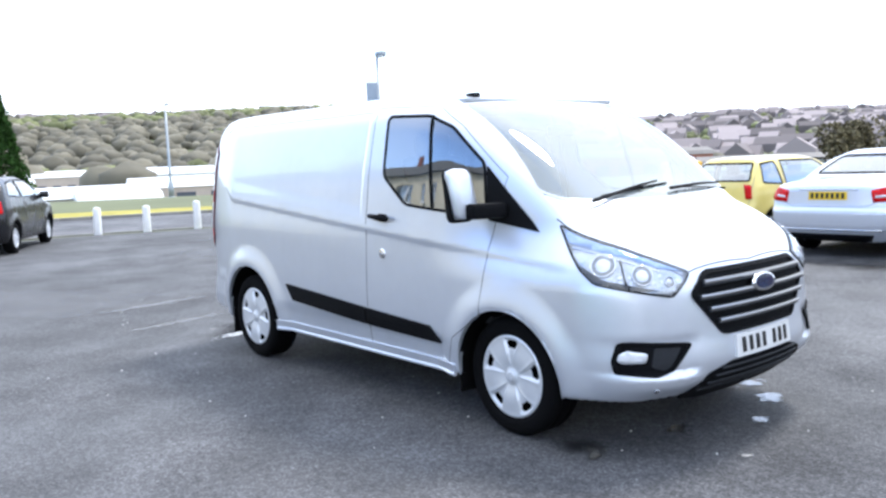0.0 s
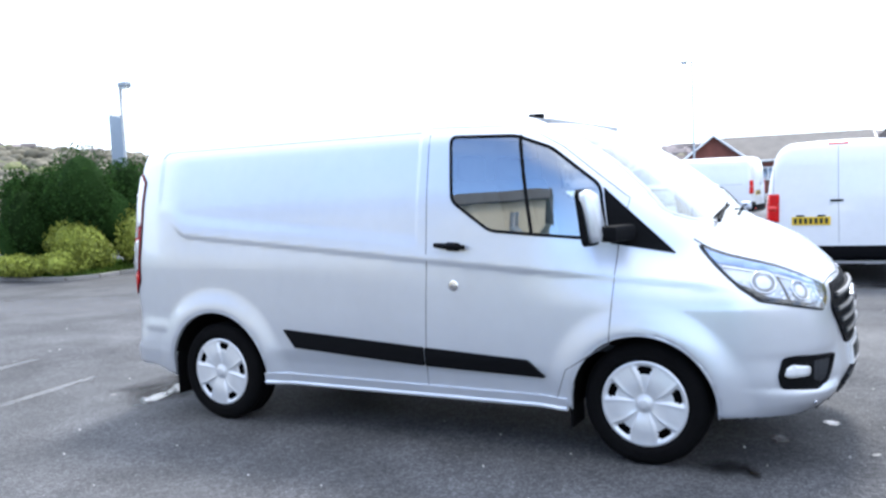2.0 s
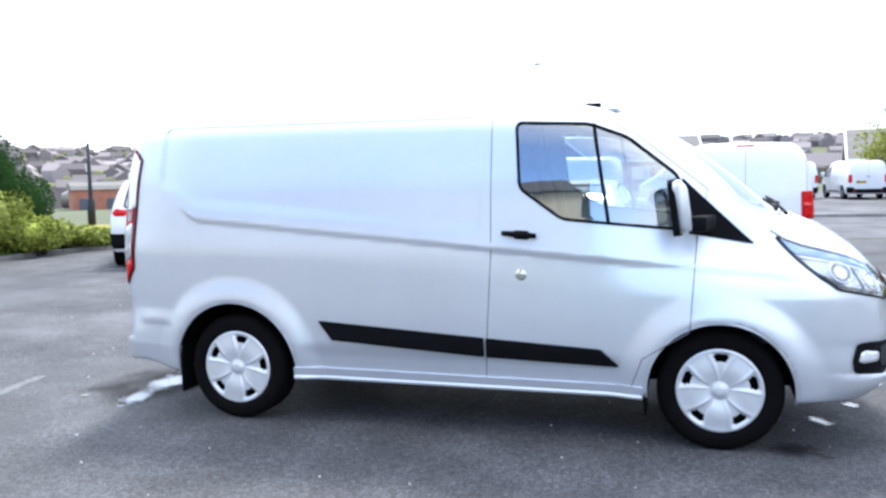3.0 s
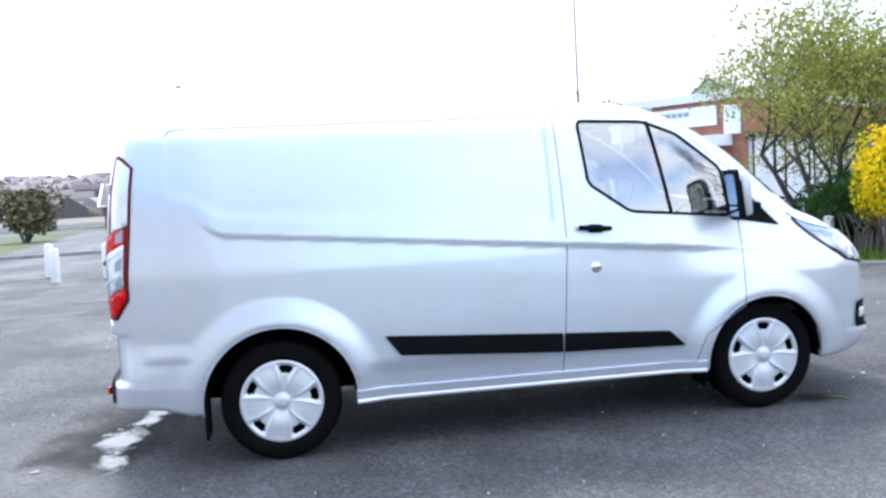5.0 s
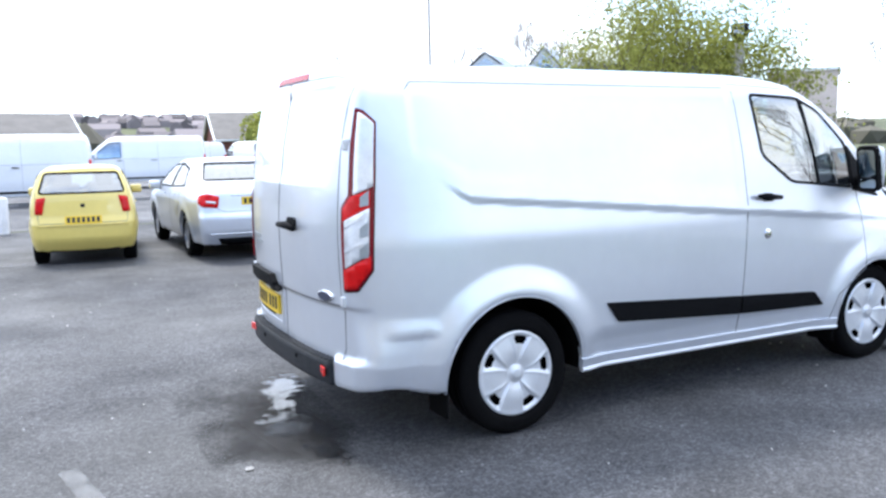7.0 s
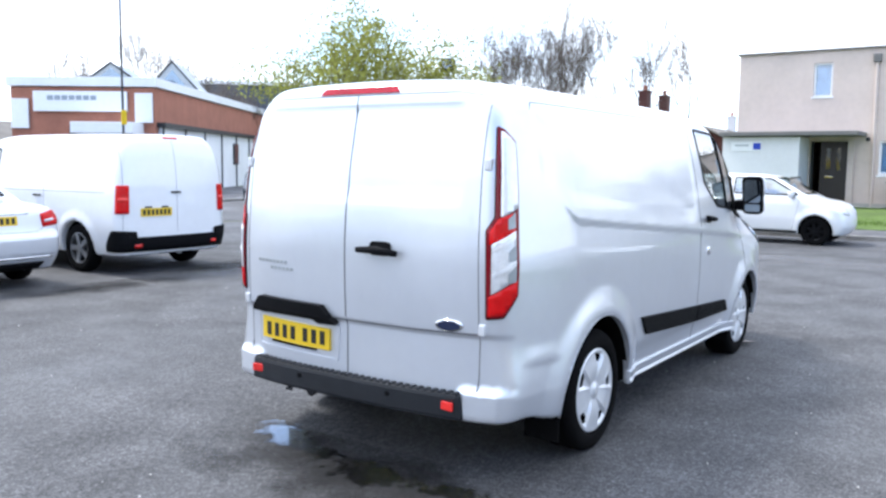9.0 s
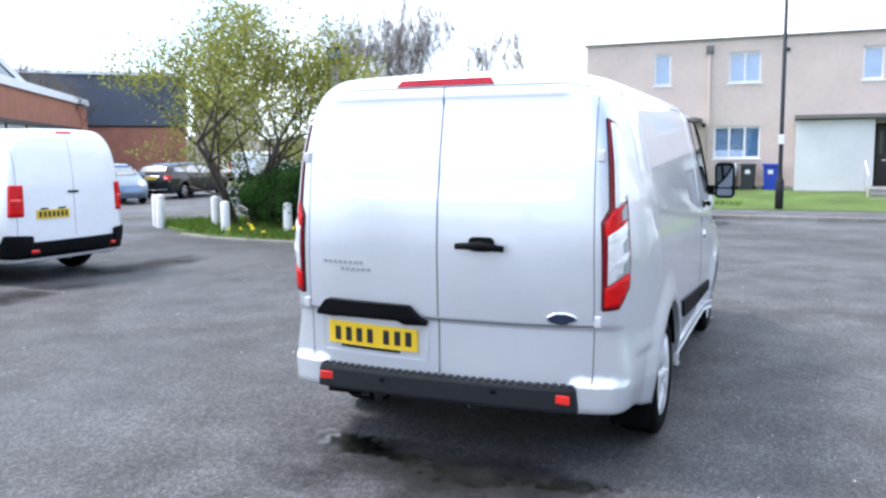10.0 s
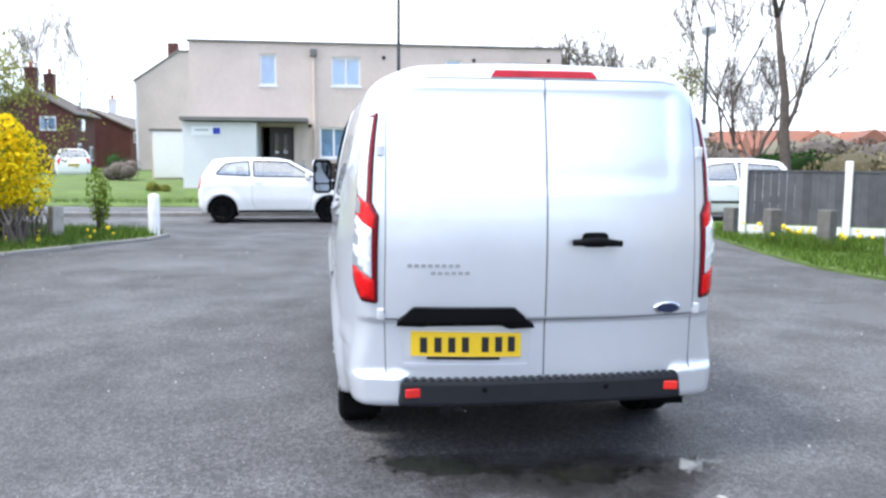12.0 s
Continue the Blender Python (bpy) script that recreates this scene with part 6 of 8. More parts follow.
# the flats across the road
FX = 25.2
flats = thing("flats", "two-storey flat-roofed flats with pale pinkish render", "building")
holes = [(2.93, 3.53, 3.94, 5.06), (-0.10, 0.97, 3.95, 5.0), (-0.15, 1.41, 1.33, 2.45), (-3.87, -3.24, 3.90, 4.98), (-6.73, -5.71, 3.85, 4.93), (-6.80, -5.28, 1.33, 2.46), (2.33, 3.52, 0.45, 2.45), (-4.43, -3.70, 0.38, 2.47)]
v, f = pierced(FX, -7.65, 6.0, 0.20, 5.45, 0.30, holes)
raw("front_wall", v, f, RENDER_PINK, flats, smooth=False)
for nm, c, d in (("end_wall", (29.0, 5.85, 2.82), (7.0, 0.30, 5.25)), ("end_wall", (29.0, -7.5, 2.82), (7.0, 0.30, 5.25)), ("rear_wall", (32.4, -0.8, 2.82), (0.30, 13.0, 5.25))):
    part(nm, boxes((c, d)), RENDER_PINK, flats)
part("roof", boxes(((28.85, -0.83, 5.38), (6.9, 13.3, 0.10))), FELT, flats)
part("parapet_cap", boxes(((FX + 0.12, -0.83, 5.48), (0.42, 13.8, 0.06))), FELT, flats)
part("inner_floor", boxes(((28.7, -0.83, 2.85), (6.4, 13.0, 0.2))), DARK_TRIM, flats)
part("plinth", boxes(((FX - 0.04, -0.83, 0.22), (0.12, 13.66, 0.34))), CONCRETE, flats)
for (a, b, c, d), n in zip(holes[:6], (1, 2, 3, 1, 2, 3)):
    window(flats, FX + 0.10, a, b, c, d, n)
part("drain_pipe", tube([(FX - 0.06, 1.60, 5.2), (FX - 0.06, 1.56, 0.3)], 0.05, 8), RENDER_PINK, flats)
part("pipe_hopper", boxes(((FX - 0.08, 1.60, 5.12), (0.16, 0.24, 0.28)), bevel=0.03), FELT, flats)
for y, z in ((-0.95, 5.0), (-4.3, 4.97), (-7.15, 5.02), (-7.2, 2.45), (1.75, 2.5)):
    part("vent", lathe([(0.07, 0), (0.07, 0.05), (0.03, 0.06)], 12, pose(FX, y, z, 0, -90, 0)), IRON, flats)
for s0, dy0, dy1, pan0, pan1 in ((0, 3.50, 2.35, 3.56, 6.05), (1, -3.72, -4.42, -1.30, -3.60)):
    d = new("entrance")
    d.parent = flats
    lo, hi = min(dy0, dy1), max(dy0, dy1)
    part("door_leaf", boxes(((FX + 0.22, (lo + hi) / 2 - (0.12 if s0 == 0 else 0), 1.42), (0.06, (hi - lo) * (0.72 if s0 == 0 else 0.98), 2.02)), bevel=0.01), DOOR_DARK, d)
    for k in (-1, 1):
        part("door_glass", boxes(((FX + 0.185, (lo + hi) / 2 + k * 0.16 - (0.12 if s0 == 0 else 0), 1.85), (0.012, 0.14, 0.75)), bevel=0.004), HOUSE_GLASS, d)
    part("letter_plate", boxes(((FX + 0.18, (lo + hi) / 2, 1.25), (0.02, 0.26, 0.06)), bevel=0.005), CHROME, d)
    for yj in (lo + 0.03, hi - 0.03):
        part("door_jamb", boxes(((FX + 0.16, yj, 1.43), (0.10, 0.06, 2.0))), IRON, d)
    p0, p1 = min(pan0, pan1), max(pan0, pan1)
    part("store_panel", boxes(((FX - 0.75, (p0 + p1) / 2, 1.42), (1.4, p1 - p0, 2.28)), bevel=0.01), PANEL_GREY, d)
    part("store_plinth", boxes(((FX - 0.75, (p0 + p1) / 2, 0.15), (1.44, p1 - p0 + 0.04, 0.30))), CONCRETE, d)
    c0, c1 = min(p0, lo - 0.5), max(p1, hi)
    part("canopy", boxes(((FX - 0.85, (c0 + c1) / 2, 2.66), (1.75, c1 - c0 + 0.1, 0.13)), bevel=0.01), FELT, d)
    if s0:
        part("porch_post", boxes(((FX - 1.45, lo - 0.30, 1.40), (0.14, 0.14, 2.36)), bevel=0.01), UPVC, d)
    else:
        part("porch_pier", boxes(((FX - 0.06, lo - 0.12, 1.40), (0.10, 0.20, 2.36)), bevel=0.01), RENDER_PINK, d)
sg = part("wall_sign", boxes(((FX - 1.465, 5.25, 2.25), (0.02, 1.0, 0.32)), bevel=0.004), UPVC, flats, "small white sign with a blue square")
part("sign_square", boxes(((FX - 1.478, 4.90, 2.25), (0.01, 0.24, 0.22))), BLUE_BIN, sg)
part("sign_bar", boxes(((FX - 1.478, 5.40, 2.28), (0.01, 0.45, 0.05))), GALV, sg)

# a taller rendered block with a falling roof edge, well behind the flats
wing = thing("end_block", "tall rendered block with a sloping roof edge behind the flats", "building")
part("wall", prism([(5.0, 0.0), (14.86, 0.0), (14.86, 6.5), (11.76, 8.6), (5.0, 8.6)], "x", 57.0, 66.0), RENDER_PINK, wing)
part("roof_edge", tube([(56.95, 14.95, 6.45), (56.95, 11.76, 8.64), (56.95, 5.0, 8.64)], 0.08, 6), FELT, wing)
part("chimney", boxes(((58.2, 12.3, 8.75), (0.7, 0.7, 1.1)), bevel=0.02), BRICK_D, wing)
part("down_pipe", tube([(56.9, 14.75, 6.3), (56.9, 14.75, 0.2)], 0.06, 8), UPVC, wing)
shed_ = thing("lock_up_garage", "white-doored flat-roofed garage behind the lawn", "garage")
part("wall", boxes(((38.0, 7.9, 1.30), (4.0, 3.3, 2.40)), bevel=0.02), RENDER_PINK, shed_)
part("garage_door", boxes(((35.97, 8.6, 1.36), (0.08, 1.75, 2.2)), bevel=0.01), UPVC, shed_)
part("roof", boxes(((38.0, 7.9, 2.55), (4.2, 3.5, 0.12)), bevel=0.02), FELT, shed_)

# bins
def wheelie_bin(x, y, z, material, label, h=1.0):
    b = thing("wheelie_bin", label, "bin", "bins by the flats")
    bm = boxes(((0, 0, 0.48 * h), (0.56, 0.48, 0.84 * h)), bevel=0.03)
    for v in bm.verts:
        k = 0.82 + 0.18 * v.co.z / (0.9 * h)
        v.co.x *= k
        v.co.y *= k
    part("bin_body", bm, material, b)
    part("bin_lid", boxes(((-0.02, 0, 0.95 * h), (0.64, 0.54, 0.08)), bevel=0.03), material, b)
    for s in (-1, 1):
        part("bin_wheel", tube([(0.22, s * 0.20, 0.10), (0.22, s * 0.26, 0.10)], 0.10, 12), RUBBER, b)
    part("bin_sticker", boxes(((-0.285, 0, 0.72 * h), (0.008, 0.16, 0.14))), UPVC, b)
    b.matrix_world = Matrix.Translation((x, y, z))


for y, m_, l_ in ((0.78, BROWN_BIN, "brown wheeled bin against the rendered wall"), (0.18, DARK_BIN, "dark grey wheeled bin against the rendered wall"), (-0.55, BLUE_BIN, "blue wheeled bin against the rendered wall"), (-4.95, DARK_BIN, "dark wheeled bin beside the entrance")):
    wheelie_bin(FX - 0.55, y, 0.16, m_, l_)


def pitched(name, label, origin, turn, length, depth, eaves, ridge, wall_mat, roof_mat, base=0.0, wins=(), chimneys=(), edge=UPVC):
    """A gabled house: ridge along local x, front at local y = 0, windows (u, z, w, h) on the front and gable."""
    h = thing(name, label, "house")
    L, D = length, depth
    bm = prism([(0, base), (D, base), (D, eaves), (D / 2, ridge), (0, eaves)], "x", 0, L)
    part("brickwork", bm, wall_mat, h)
    for s in (0, 1):
        a = (D / 2, ridge + 0.12)
        b = (-0.35, eaves - 0.14) if s == 0 else (D + 0.35, eaves - 0.14)
        part("roof", prism([a, b, (b[0], b[1] - 0.14), (a[0], a[1] - 0.14)], "x", -0.3, L + 0.3), roof_mat, h)
        part("gutter", tube([(-0.3, b[0], b[1] - 0.05), (L + 0.3, b[0], b[1] - 0.05)], 0.07, 6), edge, h)
        for xx in (-0.32, L + 0.32):
            part("verge_board", tube([(xx, a[0], a[1] - 0.08), (xx, b[0], b[1] - 0.08)], 0.09, 6), edge, h)
    for face, u, z, w, hh in wins:
        wd = new("window")
        wd.parent = h
        if face == "f":
            part("frame", boxes(((u, -0.02, z), (w, 0.08, hh)), bevel=0.02), UPVC, wd)
            for k in (-1, 1):
                part("pane", boxes(((u + k * w * 0.24, -0.07, z), (w * 0.40, 0.02, hh * 0.78))), HOUSE_GLASS, wd)
        else:
            part("frame", boxes(((-0.02, u, z), (0.08, w, hh)), bevel=0.02), UPVC, wd)
            for k in (-1, 1):
                part("pane", boxes(((-0.07, u + k * w * 0.24, z), (0.02, w * 0.40, hh * 0.78))), HOUSE_GLASS, wd)
    for u in chimneys:
        part("chimney", boxes(((u, D / 2, ridge + 0.5), (0.9, 0.6, 1.6)), ((u, D / 2, ridge + 1.32), (1.0, 0.7, 0.12))), wall_mat, h)
        part("chimney_pot", tube([(u, D / 2, ridge + 1.35), (u, D / 2, ridge + 1.75)], 0.13, 8), BRICK_O, h)
    h.matrix_world = Matrix.Translation(origin) @ pose(0, 0, 0, 0, 0, turn)
    return h


pitched("brick_house", "red brick two-storey house with a brown tiled roof", (-9.4, 57.9, -1.1), 10, 10.5, 6.0, 3.7, 5.3, BRICK, ROOF_GREY, -1.5, [("f", u, z, 1.3, 0.95) for u in (3.6, 6.2, 8.8) for z in (0.7, 2.6)])
pitched("brick_house", "red brick gable wing with white verge boards", (-7.2, 56.9, -1.1), 100, 5.0, 4.0, 3.8, 5.4, BRICK, ROOF_GREY, -1.5)
pitched("brick_house", "low red brick house with four white windows", (-15.4, 57.1, -1.1), 6, 4.8, 6.0, 2.8, 4.15, BRICK, ROOF_TILE, -1.5, [("f", u, z, 1.35, 0.85) for u in (1.0, 3.5) for z in (0.5, 2.25)])
pitched("long_bungalow", "long low house with a dark roof behind the vans", (12.0, 66.0, -1.0), -6, 46, 9, 3.4, 5.6, BRICK, ROOF_GREY, -1.5, [("f", u, 2.0, 2.0, 1.1) for u in (4, 12, 20, 28, 36)], (14.0, 30.0))
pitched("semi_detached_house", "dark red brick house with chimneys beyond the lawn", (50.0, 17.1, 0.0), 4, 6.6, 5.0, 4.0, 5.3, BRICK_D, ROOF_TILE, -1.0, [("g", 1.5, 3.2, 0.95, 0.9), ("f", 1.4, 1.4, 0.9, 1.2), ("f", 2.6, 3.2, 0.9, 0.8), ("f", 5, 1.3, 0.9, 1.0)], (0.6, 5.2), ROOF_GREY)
for k in range(4):
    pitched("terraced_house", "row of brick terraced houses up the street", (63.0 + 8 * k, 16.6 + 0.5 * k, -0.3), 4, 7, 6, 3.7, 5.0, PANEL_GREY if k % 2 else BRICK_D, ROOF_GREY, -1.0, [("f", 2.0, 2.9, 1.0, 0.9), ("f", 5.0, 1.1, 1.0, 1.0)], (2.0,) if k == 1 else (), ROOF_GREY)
pitched("far_house", "brick house at the end of the far road", (58.0, 68.0, 0.0), 30, 14, 9, 5.0, 7.6, BRICK, ROOF_TILE, -1.0, [("f", 3, 4.2, 1.3, 1.1), ("f", 10, 4.2, 1.3, 1.1)], (3.0,))

# the brick garage with its long white sign
gar = thing("garage_building", "brick garage workshop with a long white sign", "building")
GL, GD, GH = 23.0, 6.6, 5.32
part("brickwork", prism([(0, -0.5), (GL, -0.5), (GL, GH - 0.45), (0, GH - 0.45)], "y", 0, GD), BRICK_O, gar)
part("parapet", boxes(((GL / 2, GD / 2, GH - 0.2), (GL + 0.3, GD + 0.3, 0.42)), bevel=0.02), CLAD_WHITE, gar)
part("lower_cladding", boxes(((GL * 0.42, -0.09, 1.55), (GL * 0.80, 0.14, 3.1))), CLAD_WHITE, gar)
part("lintel_beam", boxes(((GL * 0.42, -0.22, 3.2), (GL * 0.82, 0.40, 0.22))), IRON, gar)
for k in range(6):
    part("cladding_post", boxes(((0.6 + k * 3.4, -0.19, 1.55), (0.10, 0.08, 3.1))), IRON, gar)
part("side_window", boxes(((14.0, -0.20, 2.0), (1.1, 0.08, 1.3)), bevel=0.02), IRON, gar)
part("window_glass", boxes(((14.0, -0.25, 2.0), (0.95, 0.03, 1.15))), HOUSE_GLASS, gar)
sgn = part("sign_board", boxes(((-0.12, 3.35, 4.22), (0.14, 4.3, 0.92)), bevel=0.02), UPVC, gar, "long white sign board with blue bars")
for k in range(7):
    part("sign_bar", boxes(((-0.20, 4.7 - 0.33 * k, 4.38), (0.02, 0.26, 0.20))), GREY_PAINT, sgn)
for y, z in ((0.45, 3.95), (6.15, 3.65)):
    part("wall_panel", boxes(((-0.10, y, z), (0.12, 0.80, 1.35)), bevel=0.02), UPVC, gar)
part("loading_door", boxes(((-0.06, 2.6, 1.6), (0.08, 2.6, 3.0))), LINER, gar)
part("door_canopy", boxes(((-0.7, 1.9, 3.0), (1.4, 2.8, 0.5)), bevel=0.02), CLAD_WHITE, gar)
for u, w, y, h in ((2.4, 1.2, 2.9, 0.85), (7.0, 1.3, 1.42, 1.45)):
    rl = part("roof_light", prism([(-w, 0), (w, 0), (0, h)], "x", u, u + 2.2), GALV, gar, "grey gabled roof light")
    rl.location = (0, y, GH + 0.06)
    part("roof_light_trim", tube([(u - 0.03, -w - 0.05, 0.0), (u - 0.03, 0, h + 0.04), (u - 0.03, w + 0.05, 0.0)], 0.06, 6), IRON, rl)
    part("roof_light_pane", prism([(-w * 0.62, 0.08), (w * 0.62, 0.08), (0, h * 0.72)], "x", u - 0.05, u - 0.01), HOUSE_GLASS, rl)
gar.matrix_world = Matrix.Translation((18.7, 30.5, 0)) @ pose(0, 0, 0, 0, 0, math.degrees(math.atan2(13, 18.7)))

clad = thing("clad_house", "dark-clad building above an orange brick ground floor", "building")
part("brick_storey", boxes(((0, 0, 1.5), (14, 9, 4.2))), BRICK_O, clad)
part("clad_storey", boxes(((0, 0, 5.5), (14.3, 9.3, 3.6))), CLAD_DARK, clad)
part("flat_roof", boxes(((0, 0, 7.42), (14.8, 9.8, 0.28)), bevel=0.03), CLAD_WHITE, clad)
for u in (-4, 3):
    part("window", boxes(((u, -4.70, 5.5), (1.8, 0.1, 1.6)), bevel=0.03), UPVC, clad)
    part("pane", boxes(((u, -4.77, 5.5), (1.5, 0.03, 1.3))), HOUSE_GLASS, clad)
for u in (-4.5, 0.0, 4.5):
    part("panel", boxes(((u, -4.56, 2.2), (1.6, 0.1, 2.0)), bevel=0.02), UPVC, clad)
clad.matrix_world = Matrix.Translation((42.5, 49.0, 0)) @ pose(0, 0, 0, 0, 0, 135)

pale = thing("pale_block", "pale rendered block behind the trees", "building")
part("rendered_shell", boxes(((0, 0, 3.5), (7, 9, 10.0))), RENDER_PINK, pale)
part("flat_roof", boxes(((0, 0, 8.6), (7.5, 9.6, 0.3))), CLAD_WHITE, pale)
for u in (-1.8, 1.8):
    for z in (2.0, 4.8):
        part("window", boxes(((u, -4.54, z), (2.0, 0.12, 1.2)), bevel=0.02), UPVC, pale)
        part("pane", boxes(((u, -4.62, z), (1.7, 0.03, 0.95))), HOUSE_GLASS, pale)
pale.matrix_world = Matrix.Translation((76, 61.5, 0)) @ pose(0, 0, 0, 0, 0, 128)

# the terrace behind the camera, seen only as a reflection in the van's glass
show = thing("terrace", "cream rendered two-storey terrace with a dark roof", "building")
v, f = pierced(0, -40, -1, 0, 7.0, 0.3, [(a, a + 1.3, z, z + 1.5) for a in range(-38, -3, 4) for z in (1.0, 4.4)])
raw("front_wall", v, f, mat("cream_render", (0.55, 0.50, 0.38), 0.9, vary=0.1, scale=0.7), show, smooth=False)
for a in range(-38, -3, 4):
    for z in (1.0, 4.4):
        w_ = part("window", boxes(((0.16, a + 0.65, z + 0.75), (0.05, 1.3, 1.5))), HOUSE_GLASS, show)
        part("sill", boxes(((-0.05, a + 0.65, z - 0.05), (0.25, 1.5, 0.10))), UPVC, w_)
        part("glazing_bar", boxes(((0.12, a + 0.65, z + 0.75), (0.06, 0.07, 1.5))), UPVC, w_)
part("roof", prism([(-0.5, 6.9), (9.8, 6.9), (4.6, 10.0)], "y", -40.5, -0.6), mat("dark_slate", (0.045, 0.042, 0.040), 0.8, vary=0.3, scale=1.5), show)
for a in (-34, -26):
    part("chimney", boxes(((4.6, a, 10.2), (0.9, 1.2, 2.0)), bevel=0.03), BRICK, show)
part("back_wall", boxes(((9.2, -20.5, 3.4), (0.3, 39, 7.0))), CLAD_WHITE, show)
show.matrix_world = Matrix.Translation((0, -17.5, 0)) @ pose(0, 0, 0, 0, 0, -90)

# ---------------------------------------------------------------- street furniture, kerbs and paving
def kerb_run(name, pts, label, width=0.14, height=0.11, piece=0.9, z=0.0):
    """A line of separate kerb stones."""
    k = thing(name, label, "kerb", kind="structure")
    path = dense(pts, piece, closed=False)
    mesh = None
    for a, b in zip(path, path[1:]):
        d = math.hypot(b[0] - a[0], b[1] - a[1])
        if mesh is None:
            ob = part("kerb_stone", boxes(((0, 0, 0), (piece - 0.012, width, height + 0.1)), bevel=0.015), KERB, k)
            mesh = ob.data
        else:
            ob = new("kerb_stone", mesh)
            ob.parent = k
        cx_, cy_ = (a[0] + b[0]) / 2, (a[1] + b[1]) / 2
        g = float(land(np.array(cx_), np.array(cy_)))
        ob.matrix_world = Matrix.Translation((cx_, cy_, g + z + height / 2 - 0.05)) @ pose(0, 0, 0, 0, 0, math.degrees(math.atan2(b[1] - a[1], b[0] - a[0]))) @ Matrix.Diagonal((d / piece, 1, 1, 1))
    return k


def post(name, label, category, x, y, h, r, material, group, lean=0, square=False, cap=0.5):
    o = thing(name, label, category, group)
    if square:
        bm = boxes(((0, 0, h / 2 - 0.1), (2 * r, 2 * r, h + 0.2)), bevel=r * 0.2)
    else:
        bm = lathe([(r * 1.02, -0.25), (r * 1.02, 0.02), (r, 0.1), (r * 0.96, h - r * cap), (r * 0.80, h - r * cap * 0.4), (r * 0.45, h - 0.01), (0.01, h)], 20)
    part("post_shaft", bm, material, o, smooth=not square)
    o.matrix_world = Matrix.Translation((x, y, float(land(np.array(x), np.array(y))))) @ pose(0, 0, 0, lean, lean * 0.6, 20 * lean)
    return o


rb_ = random.Random(4)
for x, y in ((-17.55, 1.45), (-17.25, 2.60), (-16.95, 3.75), (-16.55, 4.95), (-17.8, 0.2), (-17.9, -1.1), (-17.9, -2.4), (-7.9, 13.3), (-6.9, 13.9), (-5.4, 12.6), (-6.3, 12.15), (-3.9, 13.6), (-0.5, 14.0), (2.4, 14.1), (5.2, 14.0), (8.65, 11.75), (8.2, 11.25), (8.45, 9.95)):
    post("bollard", "short round white-painted concrete bollard", "bollard", x, y, 0.72 + rb_.uniform(-0.03, 0.03), 0.095, BOLLARD, "white bollards", rb_.uniform(-1.5, 1.5))
post("bollard", "tilted white bollard at the edge of the planted bed", "bollard", 7.35, 8.85, 0.68, 0.09, BOLLARD, "white bollards", -4)
post("bollard", "tilted white bollard in front of the dark shrub", "bollard", 7.55, 7.52, 0.66, 0.09, BOLLARD, "white bollards", 5)
post("bollard", "white bollard at the tip of the planted bed", "bollard", 9.75, 4.25, 0.82, 0.105, BOLLARD, "white bollards", 1)
post("concrete_post", "grey weathered concrete post in the planted bed", "post", 8.92, 5.72, 0.62, 0.10, CONCRETE, "bed posts", 2, True)
for x, y, h in ((9.31, -6.80, 0.56), (7.56, -6.69, 0.62), (6.42, -7.01, 0.68), (5.1, -7.3, 0.66)):
    post("timber_bollard", "square weathered grey timber bollard in the grass", "bollard", x, y, h, 0.115, WOOD_POST, "timber bollards", rb_.uniform(-2, 2), True)

# the fence with concrete posts
fe = thing("garden_fence", "grey-stained board fence between white concrete posts", "fence")
P0, P1 = Vector((8.97, -6.85)), Vector((8.11, -8.45))
dv = (P1 - P0)
for k in range(7):
    q = P0 + dv * k
    part("fence_post", boxes(((q.x, q.y, 0.68), (0.13, 0.13, 1.56), math.degrees(math.atan2(dv.y, dv.x))), bevel=0.02), BOLLARD, fe)
    if k < 6:
        m = q + dv * 0.5
        ang = math.degrees(math.atan2(dv.y, dv.x))
        part("gravel_board", boxes(((m.x, m.y, 0.10), (dv.length - 0.15, 0.05, 0.26), ang)), BOLLARD, fe)
        for j in range(12):
            w = q + dv * ((j + 0.5) / 12 * 0.93 + 0.035)
            part("fence_board", boxes(((w.x, w.y, 0.75), (dv.length * 0.93 / 12 - 0.004, 0.022 + 0.006 * (j % 2), 1.0), ang)), WOOD_FENCE, fe)
        part("fence_cap", boxes(((m.x, m.y, 1.265), (dv.length - 0.14, 0.05, 0.035), ang)), WOOD_FENCE, fe)


def lamp_post(x, y, h, label, material, r=0.055, arm=(0.3, 0), head=True, band=False):
    o = thing("street_lamp", label, "street lamp")
    part("pole", lathe([(r * 1.9, -0.2), (r * 1.9, 0.9), (r * 1.2, 1.0), (r, 1.2), (r * 0.75, h)], 14), material, o, smooth=True)
    part("base_plate", lathe([(r * 2.4, -0.02), (r * 2.4, 0.04), (r * 2, 0.06)], 14), material, o)
    if head:
        part("lamp_arm", tube([(0, 0, h - 0.05), (arm[0] * 0.4, arm[1] * 0.4, h + 0.03), (arm[0], arm[1], h + 0.02)], r * 0.5, 8), material, o)
        part("lamp_head", boxes(((arm[0], arm[1], h - 0.02), (0.30, 0.20, 0.13)), bevel=0.04), GALV, o)
        part("lamp_lens", boxes(((arm[0], arm[1], h - 0.10), (0.24, 0.15, 0.04)), bevel=0.012), CLEAR_LENS, o)
    if band:
        part("label_band", boxes(((-0.07, 0, 2.05), (0.03, 0.16, 0.26)), bevel=0.01), UPVC, o)
    o.matrix_world = Matrix.Translation((x, y, float(land(np.array(x), np.array(y)))))
    return o


